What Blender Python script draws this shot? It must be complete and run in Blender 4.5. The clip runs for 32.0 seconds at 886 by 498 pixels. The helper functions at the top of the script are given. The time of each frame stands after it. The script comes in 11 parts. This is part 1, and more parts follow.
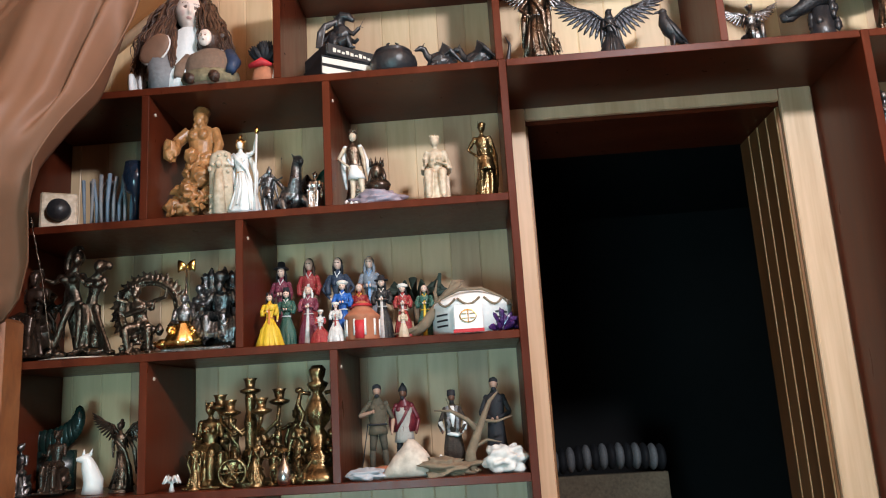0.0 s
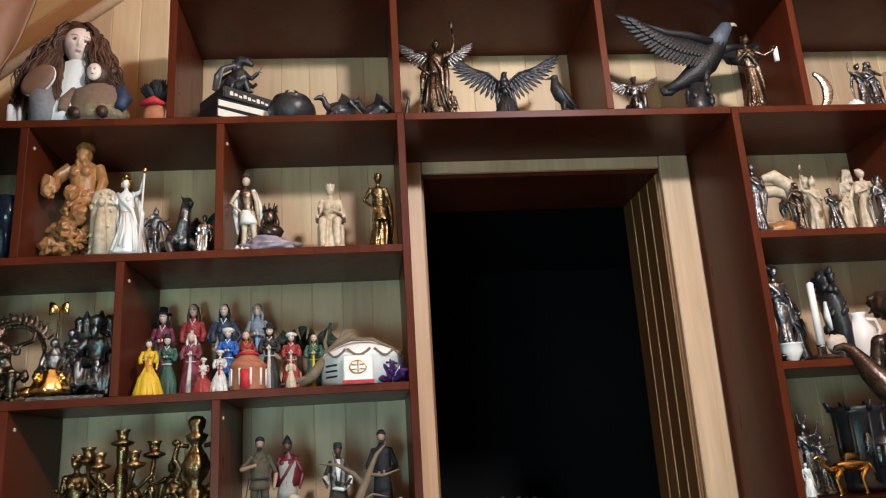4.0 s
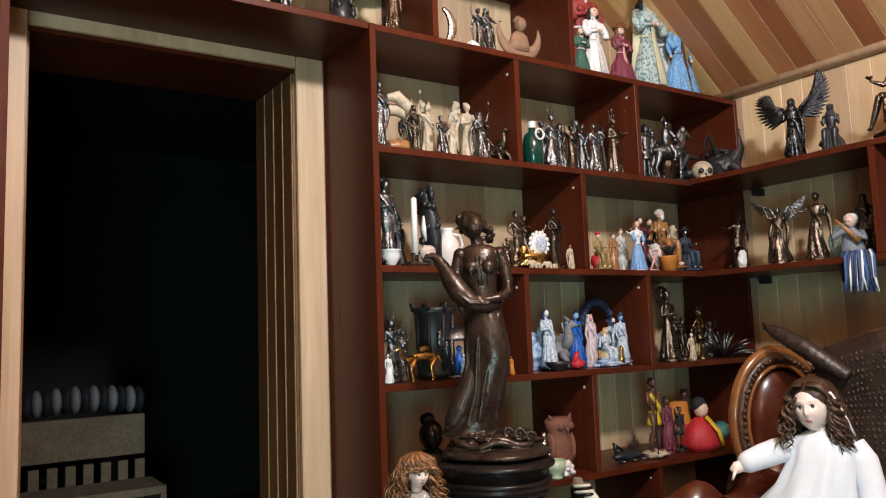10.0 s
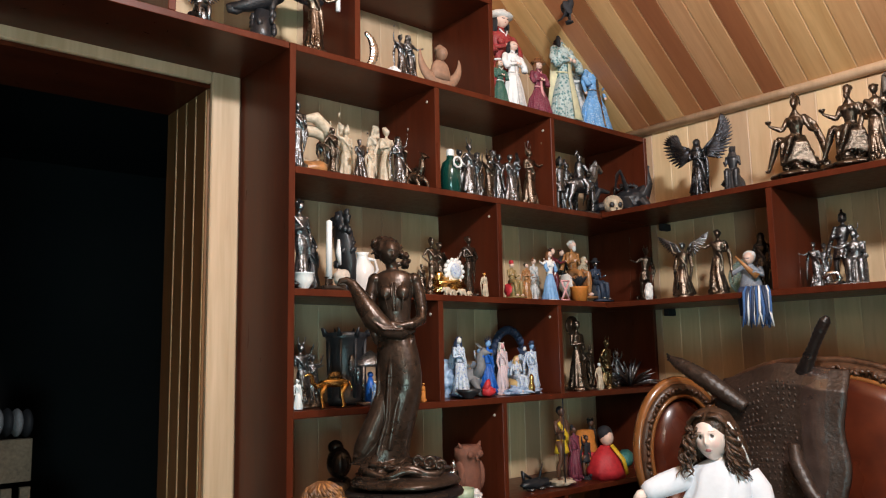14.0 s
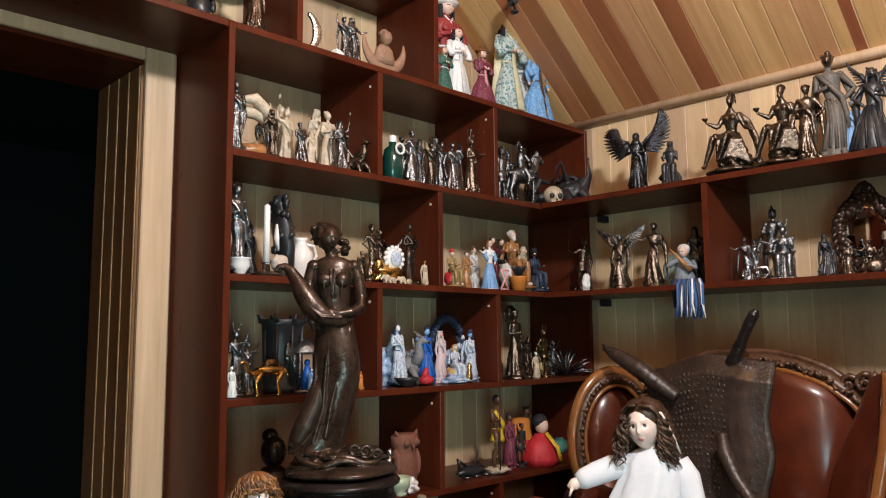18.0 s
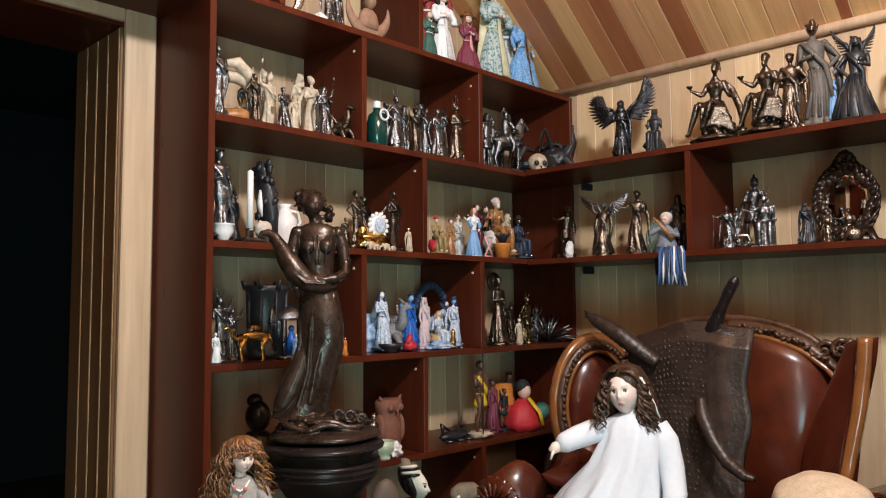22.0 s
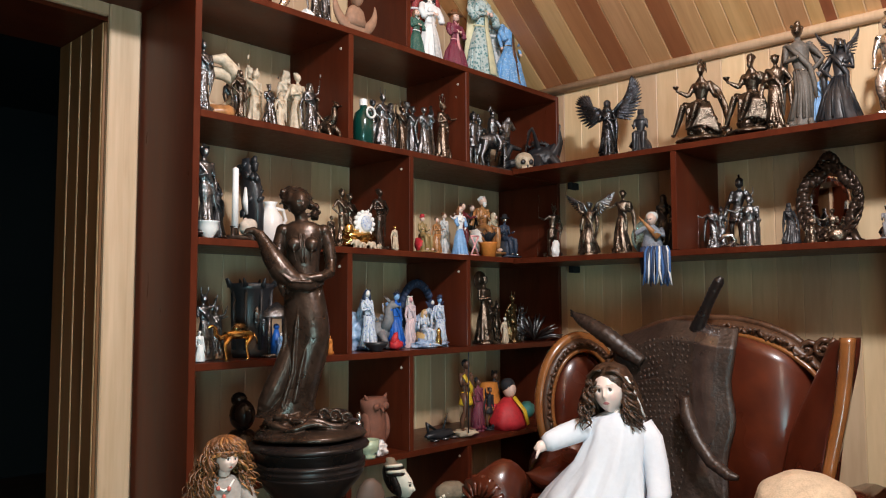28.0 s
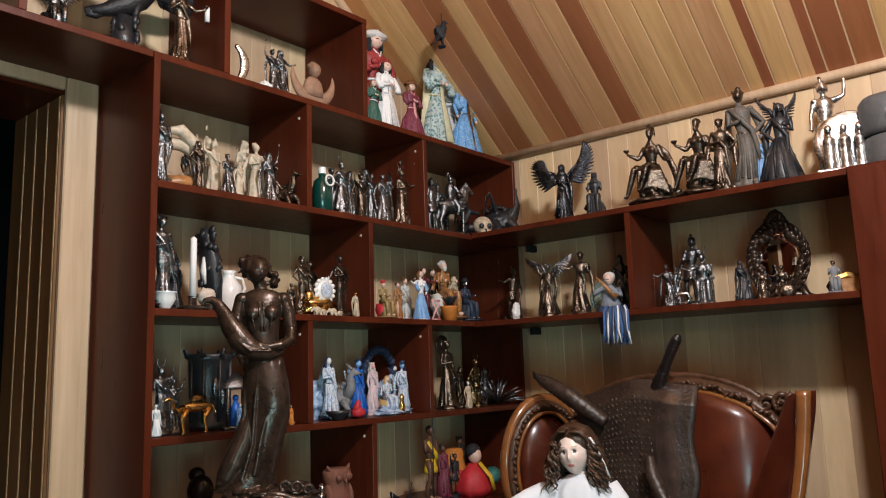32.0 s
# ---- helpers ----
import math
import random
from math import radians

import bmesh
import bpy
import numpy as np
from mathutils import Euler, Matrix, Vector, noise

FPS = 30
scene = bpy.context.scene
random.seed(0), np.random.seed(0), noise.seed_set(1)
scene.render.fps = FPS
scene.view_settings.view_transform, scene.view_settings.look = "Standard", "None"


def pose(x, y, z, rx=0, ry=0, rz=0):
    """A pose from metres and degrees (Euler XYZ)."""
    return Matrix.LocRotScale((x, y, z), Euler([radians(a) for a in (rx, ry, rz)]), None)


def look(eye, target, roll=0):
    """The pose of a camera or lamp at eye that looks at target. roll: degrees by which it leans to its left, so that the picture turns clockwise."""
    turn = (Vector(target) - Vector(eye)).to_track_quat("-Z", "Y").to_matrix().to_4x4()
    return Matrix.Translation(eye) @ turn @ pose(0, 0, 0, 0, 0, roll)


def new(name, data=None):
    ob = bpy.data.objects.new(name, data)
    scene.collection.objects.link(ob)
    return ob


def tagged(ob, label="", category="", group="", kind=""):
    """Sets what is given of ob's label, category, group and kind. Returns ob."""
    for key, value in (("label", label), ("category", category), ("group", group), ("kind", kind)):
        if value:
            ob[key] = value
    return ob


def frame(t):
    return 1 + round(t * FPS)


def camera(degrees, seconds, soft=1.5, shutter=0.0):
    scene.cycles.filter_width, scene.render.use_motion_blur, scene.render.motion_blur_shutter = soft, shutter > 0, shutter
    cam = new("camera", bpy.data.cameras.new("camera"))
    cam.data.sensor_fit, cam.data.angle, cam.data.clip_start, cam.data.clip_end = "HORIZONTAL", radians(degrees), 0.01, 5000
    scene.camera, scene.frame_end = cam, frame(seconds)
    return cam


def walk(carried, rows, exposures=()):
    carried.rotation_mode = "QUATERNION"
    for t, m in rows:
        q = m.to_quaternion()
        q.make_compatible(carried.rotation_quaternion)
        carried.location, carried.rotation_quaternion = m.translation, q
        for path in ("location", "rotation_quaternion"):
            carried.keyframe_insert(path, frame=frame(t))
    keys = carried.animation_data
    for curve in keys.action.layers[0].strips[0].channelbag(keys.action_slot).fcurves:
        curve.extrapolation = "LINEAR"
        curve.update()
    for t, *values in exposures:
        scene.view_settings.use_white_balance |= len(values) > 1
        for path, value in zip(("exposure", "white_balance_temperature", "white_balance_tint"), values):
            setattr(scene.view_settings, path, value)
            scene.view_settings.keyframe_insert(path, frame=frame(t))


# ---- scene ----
cam = camera(60.0, 32.0, 1.15, 0.25)
PATH = [
    (0, (-0.1, -2.041, 1.188), (-0.196, -0.086, 1.602), -3.5),
    (0.5, (-0.106, -2.054, 1.183), (-0.211, -0.101, 1.603), -4.4),
    (1, (-0.115, -2.073, 1.177), (-0.247, -0.132, 1.641), -4.5),
    (1.5, (-0.114, -2.069, 1.178), (-0.264, -0.131, 1.646), -5.0),
    (2, (-0.118, -2.079, 1.174), (-0.293, -0.152, 1.677), -4.9),
    (2.5, (-0.115, -2.076, 1.176), (-0.338, -0.154, 1.684), -1.4),
    (3, (-0.115, -2.076, 1.176), (-0.33, -0.157, 1.698), -1.0),
    (3.5, (-0.104, -2.048, 1.186), (-0.076, -0.119, 1.716), -3.8),
    (4, (-0.103, -2.044, 1.187), (0.088, -0.123, 1.713), -3.6),
    (4.5, (-0.107, -2.053, 1.184), (0.102, -0.139, 1.723), -3.1),
    (6.5, (-0.102, -2.043, 1.187), (0.157, -0.15, 1.776), -2.8),
    (7, (-0.103, -2.043, 1.188), (0.175, -0.152, 1.774), -3.1),
    (7.5, (-0.102, -2.042, 1.188), (0.191, -0.153, 1.775), -3.2),
    (8, (-0.102, -2.043, 1.188), (0.237, -0.157, 1.761), -3.7),
    (8.5, (-0.125, -2.093, 1.17), (0.566, -0.279, 1.652), -4.4),
    (9, (-0.121, -2.082, 1.174), (0.866, -0.377, 1.52), -4.0),
    (9.5, (-0.116, -2.073, 1.178), (0.972, -0.414, 1.427), -2.3),
    (10, (-0.114, -2.067, 1.18), (0.981, -0.407, 1.393), -2.1),
    (10.5, (-0.117, -2.075, 1.177), (1.029, -0.45, 1.387), -1.4),
    (11, (-0.118, -2.076, 1.177), (1.056, -0.471, 1.39), -1.1),
    (11.5, (-0.116, -2.072, 1.178), (1.077, -0.481, 1.398), -1.4),
    (12, (-0.116, -2.073, 1.178), (1.082, -0.487, 1.402), -1.5),
    (12.5, (-0.115, -2.07, 1.179), (1.099, -0.497, 1.408), -1.6),
    (13, (-0.117, -2.076, 1.177), (1.099, -0.507, 1.427), -1.5),
    (13.5, (-0.116, -2.073, 1.178), (1.116, -0.52, 1.44), -1.2),
    (14, (-0.109, -2.057, 1.184), (1.161, -0.536, 1.455), -1.1),
    (14.5, (-0.111, -2.061, 1.183), (1.209, -0.582, 1.451), -1.3),
    (15, (-0.11, -2.06, 1.183), (1.236, -0.603, 1.441), -1.5),
    (15.5, (-0.112, -2.063, 1.182), (1.245, -0.615, 1.435), -1.3),
    (17.5, (-0.104, -2.045, 1.189), (1.276, -0.618, 1.434), -0.3),
    (18, (-0.102, -2.041, 1.191), (1.288, -0.623, 1.425), -0.5),
    (18.5, (-0.103, -2.042, 1.19), (1.299, -0.632, 1.41), -0.6),
    (19, (-0.102, -2.04, 1.191), (1.306, -0.634, 1.393), -0.7),
    (19.5, (-0.101, -2.038, 1.192), (1.313, -0.636, 1.381), -0.7),
    (20, (-0.1, -2.036, 1.192), (1.323, -0.641, 1.361), -0.7),
    (20.5, (-0.098, -2.031, 1.194), (1.332, -0.641, 1.344), -0.6),
    (21, (-0.099, -2.034, 1.193), (1.332, -0.644, 1.329), -0.6),
    (21.5, (-0.102, -2.04, 1.191), (1.326, -0.647, 1.33), -0.5),
    (22, (-0.104, -2.045, 1.189), (1.32, -0.649, 1.338), -0.4),
    (22.5, (-0.102, -2.041, 1.191), (1.325, -0.648, 1.344), -0.1),
    (23, (-0.102, -2.042, 1.19), (1.328, -0.652, 1.346), -0.1),
    (23.5, (-0.1, -2.035, 1.193), (1.337, -0.652, 1.346), -0.1),
    (24, (-0.102, -2.041, 1.19), (1.33, -0.653, 1.342), -0.0),
    (24.5, (-0.102, -2.041, 1.19), (1.335, -0.658, 1.344), 0.1),
    (25, (-0.107, -2.051, 1.187), (1.335, -0.673, 1.344), 0.0),
    (25.5, (-0.107, -2.052, 1.186), (1.327, -0.666, 1.338), 0.2),
    (27.5, (-0.104, -2.045, 1.189), (1.341, -0.671, 1.334), -0.2),
    (28, (-0.102, -2.04, 1.191), (1.349, -0.67, 1.335), -0.2),
    (28.5, (-0.099, -2.034, 1.193), (1.356, -0.669, 1.331), -0.1),
    (29, (-0.101, -2.038, 1.191), (1.346, -0.665, 1.327), 0.0),
    (29.5, (-0.098, -2.03, 1.195), (1.357, -0.663, 1.325), 0.1),
    (30, (-0.095, -2.024, 1.197), (1.366, -0.665, 1.332), -0.0),
    (30.5, (-0.098, -2.029, 1.195), (1.376, -0.685, 1.346), -0.4),
    (31, (-0.105, -2.047, 1.189), (1.394, -0.748, 1.441), -1.1),
    (31.5, (-0.109, -2.055, 1.187), (1.392, -0.77, 1.493), -1.8),
    (32, (-0.108, -2.053, 1.187), (1.397, -0.772, 1.498), -1.9),
]
walk(cam, [(t, look(eye, target, roll)) for t, eye, target, roll in PATH], [
    (0, 0.22, 5650, 10), (1, 0.06, 5750, 10), (2, 0.0, 5800, 10), (4, -0.05, 5850, 10), (7, -0.19, 6050, 10), (8.5, -0.14, 5950, 10),
    (10, 0.02, 5950, 10), (13, 0.02, 5950, 10), (18, -0.08, 5950, 10), (20, -0.02, 5900, 10), (25, -0.05, 5850, 10), (30, -0.02, 5850, 10),
    (31, -0.14, 5850, 10), (32, -0.30, 5850, 10)])

# ---- world and lamps ----
world = bpy.data.worlds.new("night")
world.use_nodes = True
world.node_tree.nodes["Background"].inputs[0].default_value = (0.010, 0.012, 0.018, 1)
world.node_tree.nodes["Background"].inputs[1].default_value = 0.3
scene.world = world


# the pendant lamp of the room, hung from the ridge over the camera
bulb = bpy.data.lights.new("ceiling_lamp_bulb", "POINT")
bulb.energy, bulb.color, bulb.shadow_soft_size = 252, (1.0, 0.945, 0.885), 0.10
new("ceiling_lamp_bulb", bulb).location = (0.85, -2.12, 2.72)
# added unseen warm lamp at the other side of the room, filling the bays
side = bpy.data.lights.new("wall_lamp_bulb", "POINT")
side.energy, side.color, side.shadow_soft_size = 34, (1.0, 0.86, 0.66), 0.14
new("wall_lamp_bulb", side).location = (-1.15, -3.3, 1.95)
# unseen cool lamp low at the back of the room, shining along under the shelves
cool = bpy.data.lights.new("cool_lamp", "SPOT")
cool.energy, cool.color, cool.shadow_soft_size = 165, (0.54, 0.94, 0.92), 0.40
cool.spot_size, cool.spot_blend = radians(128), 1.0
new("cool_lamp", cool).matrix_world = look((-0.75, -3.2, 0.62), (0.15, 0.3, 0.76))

# ---- materials ----


def nodes_of(name):
    m = bpy.data.materials.new(name)
    m.use_nodes = True
    return m, m.node_tree.nodes, m.node_tree.links, m.node_tree.nodes["Principled BSDF"]


def plain(name, colour, rough=0.5, metal=0.0, vary=0.25, scale=30.0, bump=0.1, coat=0.0, dark=None, detail=6.0, spread=0.0):
    """A surface with two scales of mottling, wear in the gloss and a fine relief."""
    m, n, l, b = nodes_of(name)
    tc = n.new("ShaderNodeTexCoord")
    a, c = n.new("ShaderNodeTexNoise"), n.new("ShaderNodeTexNoise")
    a.inputs["Scale"].default_value, a.inputs["Detail"].default_value = scale, detail
    c.inputs["Scale"].default_value, c.inputs["Detail"].default_value = scale * 0.16, 3
    for t in (a, c):
        l.new(tc.outputs["Object"], t.inputs["Vector"])
    ramp = n.new("ShaderNodeValToRGB")
    low = dark or tuple(v * (1 - vary) for v in colour)
    ramp.color_ramp.elements[0].color, ramp.color_ramp.elements[0].position = (*low, 1), 0.32
    ramp.color_ramp.elements[1].color, ramp.color_ramp.elements[1].position = (*[min(1, v * (1 + vary * 0.5)) for v in colour], 1), 0.66
    mix = n.new("ShaderNodeMath")
    mix.operation = "MULTIPLY_ADD"
    mix.inputs[1].default_value = 0.55
    l.new(a.outputs["Fac"], mix.inputs[0])
    half = n.new("ShaderNodeMath")
    half.operation = "MULTIPLY"
    half.inputs[1].default_value = 0.45
    l.new(c.outputs["Fac"], half.inputs[0])
    l.new(half.outputs[0], mix.inputs[2])
    l.new(mix.outputs[0], ramp.inputs[0])
    out = ramp.outputs[0]
    if spread:
        info, hsv, mr = n.new("ShaderNodeObjectInfo"), n.new("ShaderNodeHueSaturation"), n.new("ShaderNodeMapRange")
        mr.inputs["To Min"].default_value, mr.inputs["To Max"].default_value = 1 - spread, 1 + spread
        l.new(info.outputs["Random"], mr.inputs["Value"])
        l.new(mr.outputs[0], hsv.inputs["Value"])
        l.new(out, hsv.inputs["Color"])
        out = hsv.outputs[0]
    l.new(out, b.inputs["Base Color"])
    r = n.new("ShaderNodeMapRange")
    r.inputs["To Min"].default_value, r.inputs["To Max"].default_value = max(0.05, rough - 0.12), min(1, rough + 0.14)
    l.new(c.outputs["Fac"], r.inputs["Value"])
    l.new(r.outputs[0], b.inputs["Roughness"])
    b.inputs["Metallic"].default_value = metal
    b.inputs["Coat Weight"].default_value = coat
    b.inputs["Coat Roughness"].default_value = 0.15
    if bump:
        bp = n.new("ShaderNodeBump")
        bp.inputs["Strength"].default_value, bp.inputs["Distance"].default_value = bump, 0.004
        l.new(a.outputs["Fac"], bp.inputs["Height"])
        l.new(bp.outputs[0], b.inputs["Normal"])
    return m


def timber(name, light, dark, stretch=(18, 18, 1.2), rough=0.45, spread=0.2, island=False, knots=0.0, bump=0.12, coat=0.0, hue=0.0):
    """Wood with grain along the axis of the smallest stretch; each piece takes its own tone."""
    m, n, l, b = nodes_of(name)
    tc, mp = n.new("ShaderNodeTexCoord"), n.new("ShaderNodeMapping")
    mp.inputs["Scale"].default_value = stretch
    l.new(tc.outputs["Object"], mp.inputs["Vector"])
    if island:
        pick = n.new("ShaderNodeNewGeometry").outputs["Random Per Island"]
    else:
        pick = n.new("ShaderNodeObjectInfo").outputs["Random"]
    shift = n.new("ShaderNodeMath")
    shift.operation = "MULTIPLY"
    shift.inputs[1].default_value = 37.0
    l.new(pick, shift.inputs[0])
    a, c = n.new("ShaderNodeTexNoise"), n.new("ShaderNodeTexNoise")
    for t, s, d in ((a, 1.0, 8), (c, 5.0, 4)):
        t.noise_dimensions = "4D"
        t.inputs["Scale"].default_value, t.inputs["Detail"].default_value = s, d
        t.inputs["Distortion"].default_value = 0.6
        l.new(mp.outputs[0], t.inputs["Vector"])
        l.new(shift.outputs[0], t.inputs["W"])
    add = n.new("ShaderNodeMath")
    add.operation = "MULTIPLY_ADD"
    add.inputs[1].default_value = 0.35
    l.new(c.outputs["Fac"], add.inputs[0])
    sc = n.new("ShaderNodeMath")
    sc.operation = "MULTIPLY"
    sc.inputs[1].default_value = 0.65
    l.new(a.outputs["Fac"], sc.inputs[0])
    l.new(sc.outputs[0], add.inputs[2])
    ramp = n.new("ShaderNodeValToRGB")
    ramp.color_ramp.elements[0].color, ramp.color_ramp.elements[0].position = (*dark, 1), 0.34
    ramp.color_ramp.elements[1].color, ramp.color_ramp.elements[1].position = (*light, 1), 0.62
    l.new(add.outputs[0], ramp.inputs[0])
    hsv = n.new("ShaderNodeHueSaturation")
    mr = n.new("ShaderNodeMapRange")
    mr.inputs["To Min"].default_value, mr.inputs["To Max"].default_value = 1 - spread, 1 + spread * 0.6
    l.new(pick, mr.inputs["Value"])
    l.new(mr.outputs[0], hsv.inputs["Value"])
    l.new(ramp.outputs[0], hsv.inputs["Color"])
    if hue:
        hr = n.new("ShaderNodeMapRange")
        hr.inputs["To Min"].default_value, hr.inputs["To Max"].default_value = 0.5 - hue, 0.5 + hue * 0.4
        l.new(pick, hr.inputs["Value"])
        l.new(hr.outputs[0], hsv.inputs["Hue"])
        hsv.inputs["Saturation"].default_value = 1.06
    out = hsv.outputs[0]
    if knots:
        v, kr, mk = n.new("ShaderNodeTexVoronoi"), n.new("ShaderNodeValToRGB"), n.new("ShaderNodeMix")
        mp2 = n.new("ShaderNodeMapping")
        mp2.inputs["Scale"].default_value = (7, 7, 2.2)
        l.new(tc.outputs["Object"], mp2.inputs["Vector"])
        v.voronoi_dimensions = "4D"
        v.inputs["Scale"].default_value = 1.0
        l.new(mp2.outputs[0], v.inputs["Vector"])
        l.new(shift.outputs[0], v.inputs["W"])
        kr.color_ramp.elements[0].color, kr.color_ramp.elements[0].position = (1, 1, 1, 1), 0.02
        kr.color_ramp.elements[1].color, kr.color_ramp.elements[1].position = (0, 0, 0, 1), knots
        l.new(v.outputs["Distance"], kr.inputs[0])
        mk.data_type = "RGBA"
        l.new(kr.outputs[0], mk.inputs["Factor"])
        l.new(out, mk.inputs[6])
        mk.inputs[7].default_value = (*[d * 0.35 for d in dark], 1)
        out = mk.outputs[2]
    l.new(out, b.inputs["Base Color"])
    r = n.new("ShaderNodeMapRange")
    r.inputs["To Min"].default_value, r.inputs["To Max"].default_value = rough - 0.1, rough + 0.15
    l.new(c.outputs["Fac"], r.inputs["Value"])
    l.new(r.outputs[0], b.inputs["Roughness"])
    b.inputs["Coat Weight"].default_value = coat
    bp = n.new("ShaderNodeBump")
    bp.inputs["Strength"].default_value, bp.inputs["Distance"].default_value = bump, 0.003
    l.new(add.outputs[0], bp.inputs["Height"])
    l.new(bp.outputs[0], b.inputs["Normal"])
    return m


PINE = timber("pine_boards", (0.68, 0.505, 0.315), (0.54, 0.385, 0.225), (11, 11, 1.3), 0.46, 0.24, knots=0.09, hue=0.012)
CEIL = timber("pale_larch_boards", (0.66, 0.42, 0.21), (0.50, 0.295, 0.135), (1.2, 16, 1.2), 0.36, 0.12, island=True, hue=0.012)
CEIL_M = timber("brown_larch_boards", (0.50, 0.255, 0.115), (0.38, 0.18, 0.08), (1.2, 16, 1.2), 0.36, 0.12, island=True, hue=0.012)
CEIL_D = timber("red_larch_boards", (0.34, 0.145, 0.068), (0.25, 0.10, 0.047), (1.2, 16, 1.2), 0.36, 0.12, island=True, hue=0.012)
TONGUE = timber("pale_tongues", (0.78, 0.56, 0.33), (0.62, 0.42, 0.23), (1.2, 16, 1.2), 0.4, 0.05)
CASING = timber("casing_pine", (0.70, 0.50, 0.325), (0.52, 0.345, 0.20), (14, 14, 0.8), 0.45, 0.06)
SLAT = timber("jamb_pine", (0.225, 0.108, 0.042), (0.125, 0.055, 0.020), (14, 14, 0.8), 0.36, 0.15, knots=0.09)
TONGUE_V = timber("pale_jamb_tongues", (0.80, 0.56, 0.30), (0.64, 0.42, 0.21), (16, 16, 1.0), 0.35, 0.05)
MAHOG = timber("mahogany_laminate", (0.098, 0.0205, 0.0078), (0.057, 0.0112, 0.0048), (9, 9, 1.4), 0.30, 0.08, bump=0.03)
MAHOG.node_tree.nodes["Principled BSDF"].inputs["Specular IOR Level"].default_value = 0.16
# unseen floor and walls, kept dark so they bounce little light
FLOORW = timber("floor_planks", (0.10, 0.055, 0.03), (0.06, 0.033, 0.018), (1.2, 16, 16), 0.4, 0.25)
LOW_BOUNCE_BROWN = timber("brown_panelling", (0.16, 0.095, 0.05), (0.10, 0.06, 0.03), (14, 14, 1.0), 0.5, 0.1)
PLASTER = plain("plaster", (0.55, 0.47, 0.38), 0.8, vary=0.12, scale=14)
# near black: the missing light of the back room put into the colour
UNLIT_BLACK = plain("dark_wall", (0.005, 0.005, 0.006), 0.8, vary=0.3, scale=6)

# ---- mesh helpers ----


def box(bm, x0, y0, z0, x1, y1, z1, bevel=0.0, mat=0):
    r = bmesh.ops.create_cube(bm, size=1.0, matrix=Matrix.Translation(((x0 + x1) / 2, (y0 + y1) / 2, (z0 + z1) / 2)) @ Matrix.Diagonal((x1 - x0, y1 - y0, z1 - z0, 1)))
    faces = {f for v in r["verts"] for f in v.link_faces}
    if bevel:
        r2 = bmesh.ops.bevel(bm, geom=list({e for f in faces for e in f.edges}), offset=bevel, segments=1, affect="EDGES")
        faces = {f for f in r2["faces"]} | {f for f in faces if f.is_valid}
        faces = {f for g in list(faces) for v in g.verts for f in v.link_faces}
    for f in faces:
        f.material_index = mat


def mesh_of(name, bm, mats, smooth=False):
    me = bpy.data.meshes.new(name)
    bm.to_mesh(me)
    bm.free()
    for m in mats if isinstance(mats, (list, tuple)) else [mats]:
        me.materials.append(m)
    if smooth:
        me.polygons.foreach_set("use_smooth", [True] * len(me.polygons))
    return me


def part(name, bm, mats, parent=None, label="", smooth=False):
    """Links a bmesh as one mesh object, under a thing or a part."""
    o = new(name, mesh_of(name, bm, mats, smooth))
    if parent:
        o.parent = parent
    if label:
        o["label"] = label
    return o


def boxpart(name, dims, mat, parent=None, label="", bevel=0.0015):
    bm = bmesh.new()
    box(bm, *dims, bevel=bevel)
    return part(name, bm, mat, parent, label)


def thing(name, label, category, group="", kind="", at=(0, 0, 0)):
    e = new(name)
    e.location = at
    e.empty_display_size = 0.1
    return tagged(e, label, category, group, kind)


# ---- the room ----
XW, XE, YS, YN = -1.68, 2.86, -4.30, 0.355
EAVE, SLOPE = 2.205, 0.79
RIDGE_X = (XW + XE) / 2
RIDGE_Z = EAVE + SLOPE * (XE - RIDGE_X)
DX0, DX1, DZ = 0.072, 0.897, 2.10  # the doorway


def roof_z(x):
    return EAVE + SLOPE * (min(XE - x, x - XW))


# floor planks, unseen and darkened to limit bounced light
floor = tagged(boxpart("floor", (XW - 0.1, YS - 0.1, -0.12, XE + 0.1, 4.1, -0.02), FLOORW, bevel=0), "unseen wooden attic floor, darkened to limit bounced light", "floor", kind="structure")

# north gable wall of vertical pine boards with the doorway cut through
wall_n = tagged(boxpart("wall_north", (XW - 0.1, YN + 0.014, 0, DX0, YN + 0.25, EAVE), PLASTER, bevel=0), "gable wall clad in vertical pine boards", "wall", kind="structure")
for dims in ((DX1, YN + 0.014, 0, XE + 0.1, YN + 0.25, EAVE), (DX0, YN + 0.014, DZ, DX1, YN + 0.25, EAVE)):
    boxpart("wall_core", dims, PLASTER, wall_n, bevel=0)
bm = bmesh.new()
tri = [(XW - 0.1, EAVE), (XE + 0.1, EAVE), (RIDGE_X, RIDGE_Z + 0.1)]
front = [bm.verts.new((x, YN + 0.014, z)) for x, z in tri]
back = [bm.verts.new((x, YN + 0.25, z)) for x, z in tri]
bm.faces.new(front)
bm.faces.new(back[::-1])
for i in range(3):
    bm.faces.new((front[i], back[i], back[(i + 1) % 3], front[(i + 1) % 3]))
bmesh.ops.recalc_face_normals(bm, faces=bm.faces)
part("gable_core", bm, PLASTER, wall_n)

# south and west walls, behind the camera, dark brown to limit bounced light
tagged(boxpart("wall_south", (XW - 0.1, YS - 0.1, 0, XE + 0.1, YS, RIDGE_Z), LOW_BOUNCE_BROWN, bevel=0), "plain unseen wall, dark brown to limit bounced light", "wall", kind="structure")
